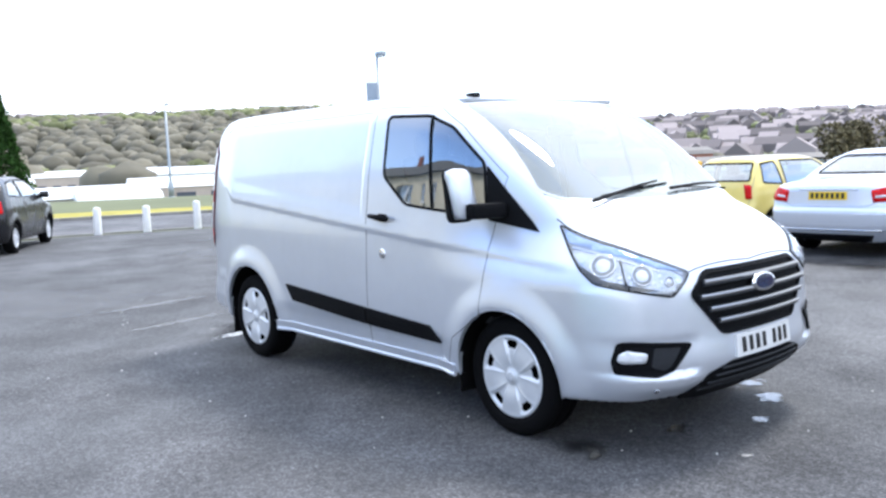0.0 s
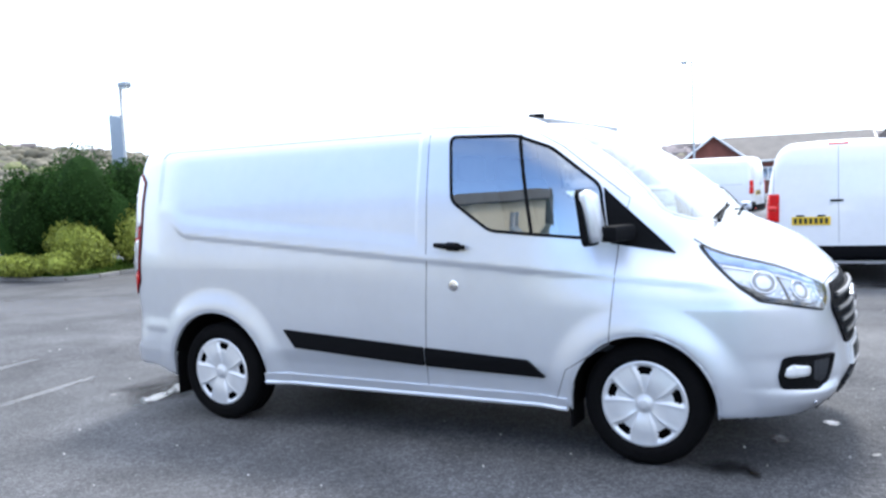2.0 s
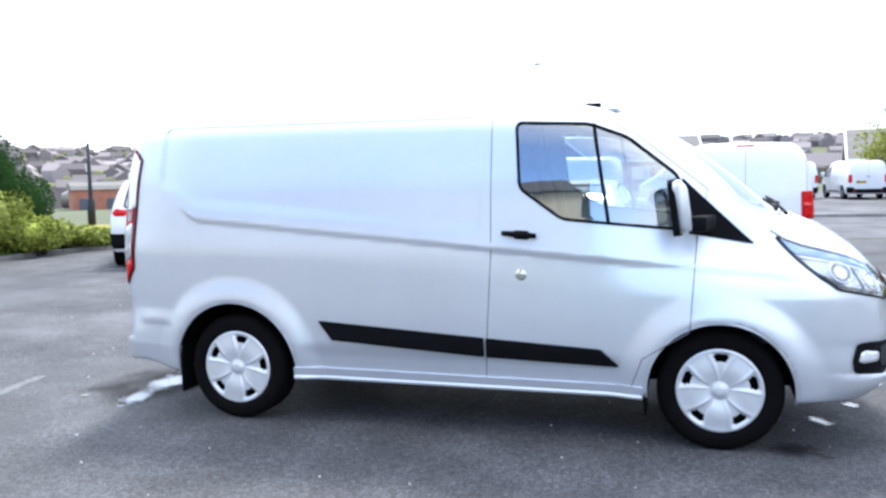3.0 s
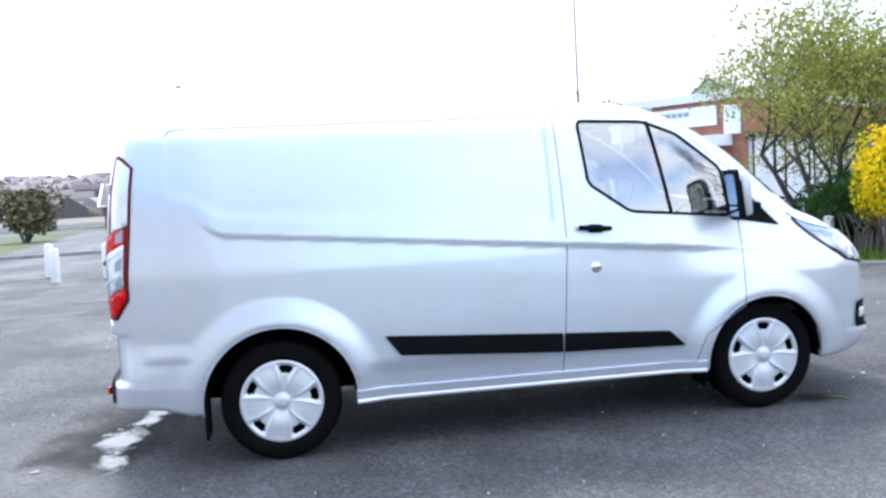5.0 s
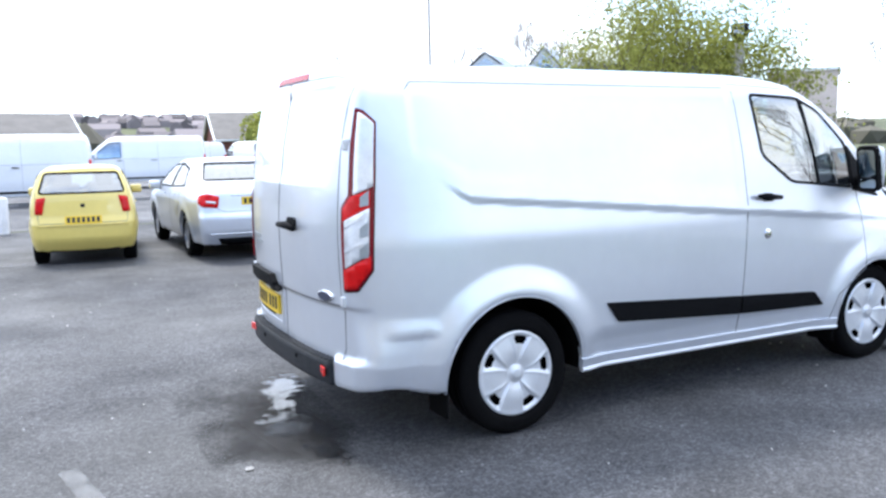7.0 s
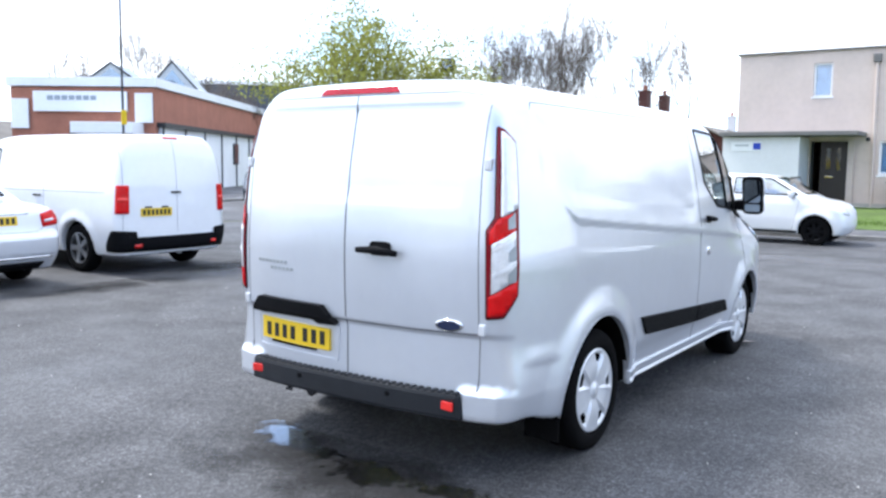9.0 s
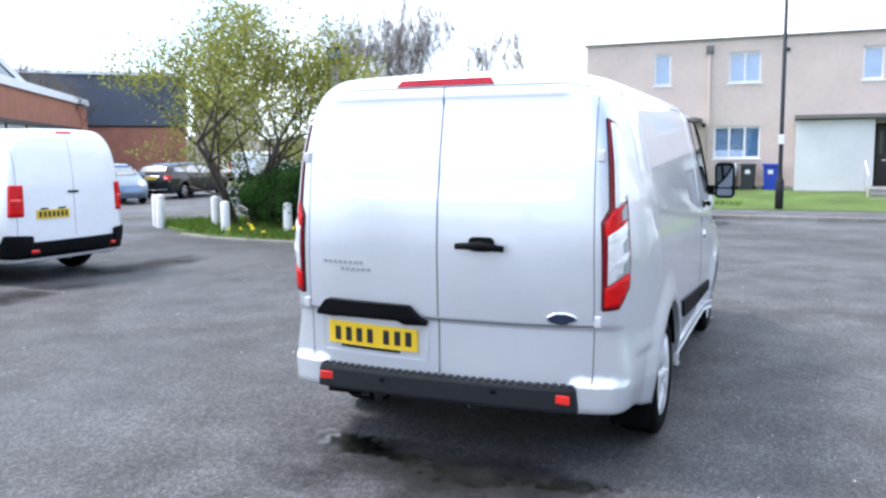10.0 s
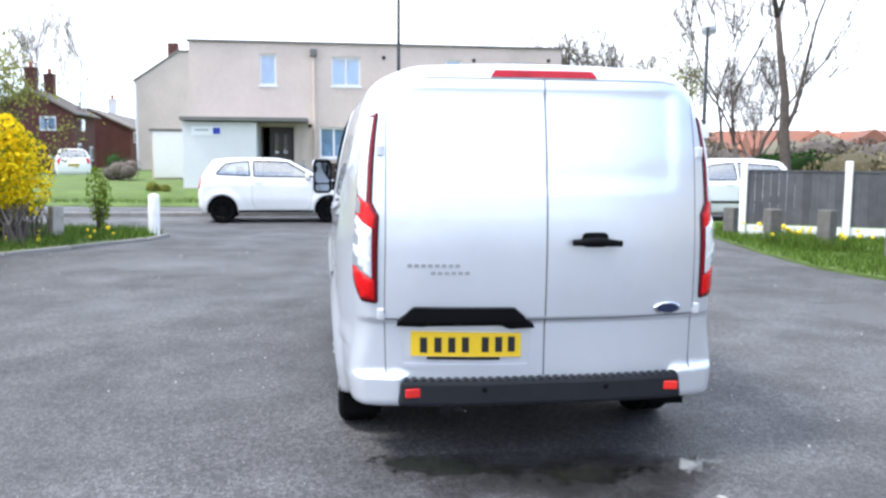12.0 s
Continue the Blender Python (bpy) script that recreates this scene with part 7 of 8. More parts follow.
lamp_post(9.60, -6.28, 4.05, "dark slim street lamp in the grass verge", IRON, 0.045, (0.18, -0.1), True, True)
lamp_post(18.95, -1.0, 8.6, "tall dark street lamp on the footway by the flats", IRON, 0.06, (-0.9, 0), True, True)
mast = lamp_post(4.9, 12.62, 9.5, "tall thin dark mast with a small yellow tag", IRON, 0.025, (0.1, 0), False)
part("tag", boxes(((0, -0.035, 2.45), (0.12, 0.02, 0.30)), bevel=0.004), PLATE_Y, mast, "small yellow tag")
lamp_post(-7.0, 40.0, 7.5, "tall thin lamp post across the main road", GALV, 0.06, (-0.4, 0))
lamp_post(-49.0, 17.0, 6.0, "grey lamp post beyond the main road", GALV, 0.09, (0.3, 0))
lamp_post(-18.8, 18.4, 2.9, "dark lamp post beyond the planted bed", IRON, 0.07, (0.1, 0.1), False, True)
# lamp post with a hanging banner
bp = lamp_post(-14.15, 9.3, 4.45, "grey post with a flood lamp and a hanging blue banner", GALV, 0.05, (0.1, 0.05))
part("banner", boxes(((0.02, -0.24, 3.0), (0.02, 0.34, 1.30)), bevel=0.004), GREY_PAINT, bp, "blue-grey hanging banner")
for z in (3.67, 2.33):
    part("banner_arm", tube([(0, 0, z), (0.02, -0.42, z)], 0.012, 6), IRON, bp)
# flood lamp on a thick concrete post in the planted bed
fl = thing("flood_lamp", "black flood lamp on a grey concrete post", "lamp")
part("post_shaft", lathe([(0.105, -0.2), (0.10, 0.1), (0.08, 3.28), (0.075, 3.32)], 16), CONCRETE, fl, smooth=True)
part("bracket", tube([(0, 0, 3.28), (0, 0, 3.50)], 0.03, 8), IRON, fl)
part("lamp_box", boxes(((0, 0, 3.56), (0.20, 0.28, 0.24), 25), bevel=0.03), BLACK_PLASTIC, fl)
part("lamp_face", boxes(((-0.10, -0.05, 3.55), (0.02, 0.22, 0.18), 25), bevel=0.004), HOUSE_GLASS, fl)
fl.matrix_world = Matrix.Translation((8.55, 7.0, 0))

# footway, lawn and steps in front of the flats
kerb_run("kerb", [(16.55, -40), (16.45, -12), (16.40, 8.0), (17.6, 12.0), (21.0, 15.5)], "grey kerb stones along the far side of the road")
slab("footway", [(16.50, -60), (16.47, 8.0), (17.7, 12.1), (21.1, 15.6), (22.6, 14.4), (19.4, 10.8), (18.7, 7.0), (18.7, -60)], 0.105, PAVING, "grey asphalt footway in front of the flats", "footway", gap=3)


def bank(x, y):
    return 0.12 + 0.30 * float(step(18.8, 22.5, np.array(x))) - 0.10 * float(step(25.5, 40, np.array(x)))


slab("lawn", [(18.72, -60), (18.72, 7.0), (19.45, 10.8), (22.7, 14.4), (60, 20), (75, 12), (75, -60)], bank, GRASS_M, "bright green lawn sloping up to the flats", "lawn", gap=1.5, depth=0.6)
st_ = thing("steps", "low concrete steps up to the entrance", "steps", kind="structure")
for k in range(4):
    part("step", boxes(((20.9 + 0.42 * k + 0.9, -4.05, -0.1 + 0.13 * k), (2.2, 1.25, 0.30)), bevel=0.012), KERB, st_)
part("path_slab", boxes(((24.4, -4.05, 0.28), (2.6, 1.3, 0.12)), bevel=0.01), CONCRETE, st_)
rail = thing("hand_rail", "thin pale hand rail beside the entrance steps", "rail")
part("rail_tube", tube([(21.6, -3.35, 0.0), (21.6, -3.35, 0.85), (23.4, -3.35, 1.25), (23.4, -3.35, 0.3)], 0.025, 8), WHITE_STONE, rail)

# planted beds with their kerb edges
ISLAND = [(7.57, 10.22), (6.75, 9.0), (6.48, 7.8), (6.42, 6.5), (6.80, 5.85), (7.62, 5.18), (8.9, 4.32), (9.9, 4.12), (11.2, 5.0), (12.9, 8.2), (12.6, 10.4), (11.0, 11.6), (8.8, 11.9)]
slab("planted_bed", ISLAND, lambda x, y: 0.06 + 0.10 * max(0, 1 - math.hypot(x - 9.4, y - 7.9) / 3.2), GRASS_M, "grassy planted bed with shrubs and a tree", "planted bed", gap=0.5, depth=0.3)
kerb_run("bed_edging", [(6.95, 9.6), (6.55, 8.6), (6.40, 7.6), (6.36, 6.45), (6.75, 5.78), (7.6, 5.10), (8.9, 4.24), (9.9, 4.04)], "low worn stone edging of the planted bed", 0.10, 0.06, 0.6)
ISLAND_W = [(-15.7, 5.72), (-12.4, 6.12), (-12.15, 6.6), (-12.4, 8.3), (-12.3, 10.2), (-11.2, 11.2), (-11.8, 12.0), (-15.2, 8.6), (-16.1, 6.5)]
slab("planted_bed_west", ISLAND_W, 0.08, GRASS_M, "grassy planted bed with evergreen shrubs", "planted bed", gap=0.6, depth=0.3)
kerb_run("bed_edging_west", [(-15.7, 5.66), (-12.36, 6.04), (-12.07, 6.6), (-12.32, 8.3), (-12.22, 10.2), (-11.1, 11.2)], "red-brown stone edging of the planted bed", 0.12, 0.09, 0.5)
VERGE = [(10.2, -6.9), (8.8, -6.15), (6.29, -5.75), (4.33, -5.62), (2.6, -6.0), (0.0, -7.6), (-2, -9.5), (-2, -40), (13.6, -40), (13.7, -7.5)]
slab("verge", VERGE, 0.05, GRASS_M, "mown grass verge with spring flowers", "verge", gap=0.8, depth=0.3)
slab("verge_west", [(-26.7, -60), (-26.2, 3.1), (-22.7, 11.2), (-11.2, 22.2), (-12.5, 24), (-25, 13), (-30, 4), (-31, -60)], 0.10, mat("yellow_verge", (0.30, 0.26, 0.04), 0.95, vary=0.4, scale=0.7), "yellowish grass verge beyond the main road", "verge", gap=3)
kerb_run("kerb_west", [(-26.3, -30), (-26.05, 3.0), (-22.6, 11.1), (-11.1, 22.1), (5, 23.6), (28, 25.8)], "grey kerb beyond the main road")
kerb_run("kerb_road_edge", [(-18.1, -20), (-17.85, 1.9), (-16.7, 5.2)], "low kerb at the yard entrance", 0.12, 0.04)

# marks on the asphalt: spills, worn paint and damp patches with painted shade
def mark(name, x, y, l, w, turn, material, label, z=0.0165):
    bm = bmesh.new()
    n = 6
    for i in range(n + 1):
        for j in range(n + 1):
            bm.verts.new((l * (i / n - 0.5), w * (j / n - 0.5), 0))
    bm.verts.ensure_lookup_table()
    for i in range(n):
        for j in range(n):
            k = i * (n + 1) + j
            bm.faces.new([bm.verts[q] for q in (k, k + n + 1, k + n + 2, k + 1)])
    o = part(name, bm, material)
    o.matrix_world = Matrix.Translation((x, y, z + float(land(np.array(x), np.array(y))))) @ pose(0, 0, 0, 0, 0, turn)
    return tagged(o, label, "stain", kind="structure")


for i, (x, y, l, w, tn) in enumerate(((-2.50, -0.22, 0.40, 0.72, 8), (-2.30, 0.55, 0.38, 0.80, -22), (-2.45, -0.70, 0.24, 0.62, 10), (-2.40, 0.18, 0.24, 0.44, 0), (2.12, 0.64, 0.22, 0.30, 30), (1.86, 0.84, 0.22, 0.30, 0), (2.06, -0.22, 0.16, 0.26, 15), (2.30, 0.22, 0.13, 0.20, 0), (2.00, -0.86, 0.12, 0.22, 40))):
    mark("puddle", x, y, l, w, tn, WET, "thin shiny puddle on the asphalt", 0.0168 + 0.0004 * i)
# first patch: damp stain, enlarged and darkened to paint shade behind the van
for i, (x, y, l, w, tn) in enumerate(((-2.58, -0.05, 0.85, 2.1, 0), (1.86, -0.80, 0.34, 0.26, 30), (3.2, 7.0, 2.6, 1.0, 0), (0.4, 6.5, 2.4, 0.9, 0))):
    mark("damp_patch", x, y, l, w, tn, DAMP_SHADE, "dark patch of damp and painted shade on the asphalt", 0.0150 + 0.0003 * i)
for i, (x, y, l, w, tn) in enumerate(((-2.85, -0.75, 0.08, 0.06, 50), (2.55, -0.35, 0.10, 0.07, 60))):
    mark("spill", x, y, l, w, tn, PUTTY, "small pale dried spill on the asphalt", 0.0205 + 0.0004 * i)
for i, (x, y, l, w, tn) in enumerate(((3.6, 6.4, 3.6, 1.6, 10), (-6.5, -1.5, 3.0, 1.8, 30), (5.5, 3.0, 3.5, 1.5, 60), (-9.0, 3.0, 4.0, 2.0, 20), (0.5, -4.4, 2.6, 1.0, 0), (9.5, 0.5, 4.0, 2.0, 80), (-5.0, 4.0, 3.0, 1.2, 130))):
    mark("pale_patch", x, y, l, w, tn, SCUFF, "pale scuffed patch on the asphalt", 0.0145)
for i, (x, y, w, l, tn) in enumerate(((-3.55, -0.80, 0.10, 1.0, 100), (-5.2, 6.6, 0.14, 1.6, 8), (-4.2, 8.3, 0.14, 1.5, 5), (-8.4, 6.9, 0.14, 1.8, 40), (-7.4, 9.2, 0.14, 2.2, 35), (0.9, 6.6, 0.12, 0.9, 90), (-5.0, 10.8, 0.14, 2.0, 10), (-12.6, 3.9, 0.14, 1.5, 60), (-4.9, -0.55, 0.12, 1.3, 96))):
    mark("worn_line", x, y, l, w, tn, LINE_PAINT, "short worn white parking line", 0.0158)
rs_ = random.Random(12)
bm = bmesh.new()
for k in range(200):
    x, y = rs_.uniform(-7, 7), rs_.uniform(-6.5, 6.5)
    q = rs_.uniform(0.004, 0.010) * (1.5 if rs_.random() < 0.08 else 1)
    bmesh.ops.create_icosphere(bm, subdivisions=1, radius=q, matrix=Matrix.Translation((x, y, 0.014)) @ pose(0, 0, 0, rs_.uniform(0, 90), rs_.uniform(0, 90), 0) @ Matrix.Diagonal((1, 0.8, 0.5, 1)))
tagged(part("grit", bm, WHITE_STONE), "scattered pale grit on the asphalt", "grit", kind="stuff")

# low industrial buildings in the valley
def shed(x, y, z, length, depth, h, turn, wall, roof, label, rise=1.2, wins=0):
    o = thing("industrial_shed", label, "building")
    part("wall", boxes(((0, 0, h / 2 - 2), (length, depth, h + 4))), wall, o)
    part("roof", prism([(-depth / 2 - 0.3, h), (depth / 2 + 0.3, h), (depth / 2 - 0.5, h + rise * 0.5), (0, h + rise), (-depth / 2 + 0.5, h + rise * 0.5)], "x", -length / 2 - 0.3, length / 2 + 0.3), roof, o)
    for k in range(wins):
        u = -length / 2 + (k + 0.5) * length / wins
        part("window", boxes(((u, -depth / 2 - 0.05, h * 0.55), (length / wins * 0.55, 0.15, h * 0.35))), CLAD_DARK, o)
    o.matrix_world = Matrix.Translation((x, y, z)) @ pose(0, 0, 0, 0, 0, turn)


def polar(az, d):
    return 4.8 + d * math.cos(radians(az)), -4.0 + d * math.sin(radians(az))


BEIGE = mat("beige_cladding", (0.50, 0.42, 0.36), 0.8, vary=0.15, scale=0.2)
for az, d, ln, dp, h, z, wl_, rf, n, lab in ((163.5, 190, 32, 14, 6.0, -4.8, BEIGE, CLAD_WHITE, 12, "long beige factory with a row of windows"), (158.6, 165, 15, 12, 4.6, -3.6, CLAD_WHITE, CLAD_WHITE, 0, "white warehouse with a curved roof"), (165.0, 105, 13, 10, 1.6, -2.6, CONCRETE, CLAD_WHITE, 4, "low grey workshop with a pale roof"), (162.0, 100, 8, 9, 1.3, -2.6, CLAD_WHITE, CLAD_WHITE, 2, "low grey workshop with a pale roof"), (158.0, 110, 12, 9, 2.4, -2.8, BEIGE, CLAD_WHITE, 3, "low beige workshop with a pale roof"), (128, 150, 24, 12, 5, -4.5, BRICK_O, ROOF_GREY, 6, "brick workshop in the valley"), (120, 130, 18, 10, 3, -4.0, CLAD_WHITE, ROOF_GREY, 4, "white workshop in the valley"), (108, 120, 22, 12, 3, -4.0, CLAD_WHITE, ROOF_GREY, 4, "white workshop in the valley"), (172, 150, 26, 12, 4, -3.5, CLAD_WHITE, CLAD_WHITE, 6, "white workshop in the valley")):
    x, y = polar(az, d)
    shed(x, y, z, ln, dp, h, az - 90 + 6, wl_, rf, lab, 1.2, n)

# yellow grit bin and small sign by the far road
gb = thing("grit_bin", "yellow plastic grit bin beside the main road", "bin")
part("bin_body", boxes(((0, 0, 0.4), (1.1, 0.8, 0.8)), bevel=0.08), mat("yellow_plastic", (0.75, 0.42, 0.03), 0.5, vary=0.1), gb)
part("bin_lid", boxes(((0, 0, 0.88), (1.2, 0.9, 0.2)), bevel=0.08), mat("yellow_lid", (0.75, 0.42, 0.03), 0.5, vary=0.1), gb)
gb.matrix_world = Matrix.Translation((-13.4, 21.9, 0.1))

# ---------------------------------------------------------------- plants
def limb(bm, rn, p, d, length, r, depth, tips, spread=0.6, seg=6, up=0.15, wob=0.18, kids=3, shrink=0.68, rmin=0.0, taper=0.55):
    """A tapering, wandering limb with smaller limbs growing from it."""
    pts, rad = [p], [r]
    n = 5
    d = d.normalized()
    for k in range(n):
        d = (d + Vector((rn.uniform(-wob, wob), rn.uniform(-wob, wob), rn.uniform(-wob, wob) * 0.6 + up * 0.3))).normalized()
        pts.append(pts[-1] + d * length / n)
        rad.append(max(rmin, r * (1 - taper * (k + 1) / n)))
    tube(pts, rad, max(3, seg), bm)
    if depth == 0:
        tips += pts[2:]
        return
    for k in range(kids):
        at = rn.choice(pts[2:]) if k else pts[-1]
        side = Vector((rn.uniform(-1, 1), rn.uniform(-1, 1), rn.uniform(-0.25, 0.7))).normalized()
        limb(bm, rn, at, d * (1 - spread) + side * spread + Vector((0, 0, up)), length * rn.uniform(0.55, 0.85), rad[-1] * rn.uniform(0.7, 1.0), depth - 1, tips, spread, seg - 1, up, wob, kids, shrink, rmin, taper)


def leaves(rn, centres, per, reach, size, flat=0.7, slim=0.5):
    """Many small separate leaves scattered about the centres."""
    C = np.array([tuple(c) for c in centres])
    g = np.random.RandomState(rn.randint(0, 99999))
    n = len(C) * per
    p = np.repeat(C, per, 0) + g.normal(0, reach, (n, 3)) * (1, 1, flat)
    a = g.normal(0, 1, (n, 3))
    a /= np.linalg.norm(a, axis=1)[:, None]
    b = np.cross(a, g.normal(0, 1, (n, 3)))
    b /= np.linalg.norm(b, axis=1)[:, None] + 1e-9
    s = size * g.uniform(0.6, 1.3, (n, 1))
    V = np.stack([p - a * s, p + b * s * slim, p + a * s, p - b * s * slim], 1).reshape(-1, 3)
    F = np.arange(4 * n).reshape(-1, 4)
    return V, F


def leafy_tree(name, label, x, y, z, height, seed, stems=1, depth=3, leaf=LEAF, per=9, reach=0.22, size=0.06, spread=0.6, trunk=0.13, first=0.33, kids=3, up=0.15, lean=0.45, rmin=0.0, slim=0.5):
    rn = random.Random(seed)
    t = thing(name, label, "tree")
    bm, tips = bmesh.new(), []
    for k in range(stems):
        a = 2 * math.pi * (k + rn.random() * 0.5) / stems
        d = Vector((math.cos(a) * (lean if stems > 1 else 0.08), math.sin(a) * (lean if stems > 1 else 0.08), 1))
        limb(bm, rn, Vector((0.12 * math.cos(a) * (stems > 1), 0.12 * math.sin(a) * (stems > 1), -0.15)), d, height * first, trunk * rn.uniform(0.8, 1.1), depth, tips, spread, 8, up, 0.18, kids, 0.68, rmin, 0.36 if rmin > 0.02 else 0.55)
    part("trunk", bm, BARK, t, smooth=True)
    if per:
        V, F = leaves(rn, tips, per, reach, size, slim=slim)
        raw("crown", V, F, leaf, t, smooth=False)
    t.location = (x, y, z + float(land(np.array(x), np.array(y))))
    return t


def shrub(name, label, x, y, z, size, seed, leaf, count, leaf_size, core=True, lumps=7, flower=None, category="shrub"):
    """A dense shrub: an uneven body of small leaves over a dark twiggy core."""
    rn = random.Random(seed)
    g = np.random.RandomState(seed)
    t = thing(name, label, category)
    L = [(Vector((rn.uniform(-0.55, 0.55) * size[0], rn.uniform(-0.55, 0.55) * size[1], size[2] * rn.uniform(0.35, 0.72))), rn.uniform(0.45, 0.75)) for _ in range(lumps)]
    pts = []
    for c, k in L:
        n = count // lumps
        d = g.normal(0, 1, (n, 3))
        d /= np.linalg.norm(d, axis=1)[:, None]
        r = g.uniform(0.62, 1.04, (n, 1)) ** 0.5
        q = np.array(tuple(c)) + d * r * np.array((size[0] * k * 0.75, size[1] * k * 0.75, size[2] * k * 0.55))
        pts.append(q[q[:, 2] > 0.02])
    pts = np.concatenate(pts)
    a = g.normal(0, 1, pts.shape)
    a /= np.linalg.norm(a, axis=1)[:, None]
    b = np.cross(a, g.normal(0, 1, pts.shape))
    b /= np.linalg.norm(b, axis=1)[:, None] + 1e-9
    s = leaf_size * g.uniform(0.6, 1.35, (len(pts), 1))
    V = np.stack([pts - a * s, pts + b * s * 0.55, pts + a * s, pts - b * s * 0.55], 1)
    pick = g.uniform(0, 1, len(pts)) < np.where(pts[:, 1] > 0.25 * size[1], 0.55, 0.86) * (1.0 if flower else 0.0)
    for nm, sel, m in (("foliage", ~pick, leaf), ("flowers", pick, flower)):
        if m is not None and sel.any():
            v = V[sel].reshape(-1, 3)
            raw("flower_sprays" if nm == "flowers" else nm, v, np.arange(len(v)).reshape(-1, 4), m, t, smooth=False)
    bm = bmesh.new()
    for c, k in L:
        tube([(0.1 * c.x, 0.1 * c.y, -0.1), (c.x * 0.6, c.y * 0.6, c.z * 0.6), tuple(c)], [0.03, 0.02, 0.008], 5, bm)
    part("stem", bm, BARK, t)
    if core:
        bm = bmesh.new()
        for c, k in L:
            bmesh.ops.create_icosphere(bm, subdivisions=2, radius=1, matrix=Matrix.Translation(c) @ Matrix.Diagonal((size[0] * k * 0.50, size[1] * k * 0.50, size[2] * k * 0.40, 1)))
        part("inner_shade", bm, leaf, t)
    t.location = (x, y, z + float(land(np.array(x), np.array(y))))
    return t


def grass(name, label, outline, count, h, seed, material=GRASS_BLADE, z=0.05):
    g = np.random.RandomState(seed)
    us, vs = [p[0] for p in outline], [p[1] for p in outline]
    p = np.stack([g.uniform(min(us), max(us), count * 3), g.uniform(min(vs), max(vs), count * 3)], -1)
    p = p[inside(list(outline), p[:, 0], p[:, 1])][:count]
    n = len(p)
    base = np.concatenate([p, (land(p[:, 0], p[:, 1]) + z)[:, None]], 1)
    a = g.uniform(0, 6.28, n)
    w = np.stack([np.cos(a), np.sin(a), 0 * a], -1) * g.uniform(0.006, 0.014, (n, 1))
    hh = h * g.uniform(0.4, 1.2, (n, 1))
    tip = base + np.stack([g.normal(0, 0.35, n), g.normal(0, 0.35, n), np.ones(n)], -1) * hh
    V = np.stack([base - w, base + w, tip], 1).reshape(-1, 3)
    return tagged(raw(name, V, np.arange(len(V)).reshape(-1, 3), material, smooth=False), label, "grass", kind="stuff")


# the planted bed beside the yard
leafy_tree("tree", "spreading many-stemmed tree in fresh yellow-green leaf", 8.9, 9.55, 0.05, 5.7, 21, stems=5, depth=3, per=19, reach=0.21, size=0.045, spread=0.66, trunk=0.095, first=0.40, kids=4, up=0.10, lean=0.54)
shrub("dark_shrub", "rounded dark evergreen shrub in the planted bed", 8.62, 8.18, 0.05, (1.12, 1.25, 1.30), 5, LEAF_DARK, 15000, 0.030, lumps=9)
shrub("forsythia", "bright yellow flowering forsythia bush", 8.2, 6.33, 0.42, (0.82, 0.88, 1.70), 8, LEAF_LIGHT, 17000, 0.042, core=False, lumps=17, flower=FLOWER)
tw = thing("cut_hedge", "cut-back brown twiggy hedge under the forsythia", "hedge")
bm = bmesh.new()
rn_ = random.Random(31)
for k in range(150):
    x, y = 7.45 + rn_.uniform(0, 1.3), 5.75 + rn_.uniform(0, 1.3)
    tube([(x, y, 0.02), (x + rn_.uniform(-0.1, 0.1), y + rn_.uniform(-0.1, 0.1), 0.4), (x + rn_.uniform(-0.25, 0.25), y + rn_.uniform(-0.25, 0.25), 0.72)], [0.02, 0.014, 0.006], 4, bm)
part("stem", bm, TWIG, tw)
shrub("sapling", "thin green sapling at the tip of the bed", 9.9, 5.25, 0.05, (0.28, 0.28, 1.25), 13, LEAF_LIGHT, 700, 0.035, core=False, lumps=6)
grass("bed_grass", "rough grass along the edge of the bed", ISLAND, 16000, 0.16, 3, z=0.06)
# the other bed by the main road
shrub("dark_shrub", "tall dark evergreen shrub by the main road", -13.7, 7.8, 0.05, (1.5, 1.5, 2.75), 15, LEAF_DARK, 17000, 0.035, lumps=9)
shrub("dark_shrub", "dark evergreen shrub by the main road", -13.2, 9.6, 0.05, (1.0, 1.1, 1.7), 16, LEAF_DARK, 8000, 0.035, lumps=8)
shrub("dark_shrub", "dark clipped evergreen shrub at the end of the bed", -14.35, 6.95, 0.05, (1.0, 1.0, 2.35), 20, LEAF_DARK, 14000, 0.035, lumps=16)
LEAF_GOLD = mat("golden_leaves", (0.27, 0.31, 0.05), 0.85, island=0.45)
for k, (x, y, sz, n) in enumerate(((-13.1, 6.9, (1.0, 0.7, 1.15), 8000), (-12.8, 8.3, (0.7, 1.0, 1.35), 9000), (-12.2, 10.3, (0.6, 0.8, 0.6), 4000), (-13.7, 5.95, (0.7, 0.55, 0.55), 4000), (-12.9, 6.3, (0.6, 0.6, 0.6), 4000), (-12.2, 8.9, (0.5, 0.8, 0.8), 5000))):
    shrub("light_shrub", "low yellow-green shrub at the edge of the bed", x, y, 0.05, sz, 17 + 7 * k, LEAF_GOLD, n, 0.04, lumps=12)
grass("bed_grass_west", "rough grass along the edge of the bed", ISLAND_W, 9000, 0.14, 5, z=0.08)
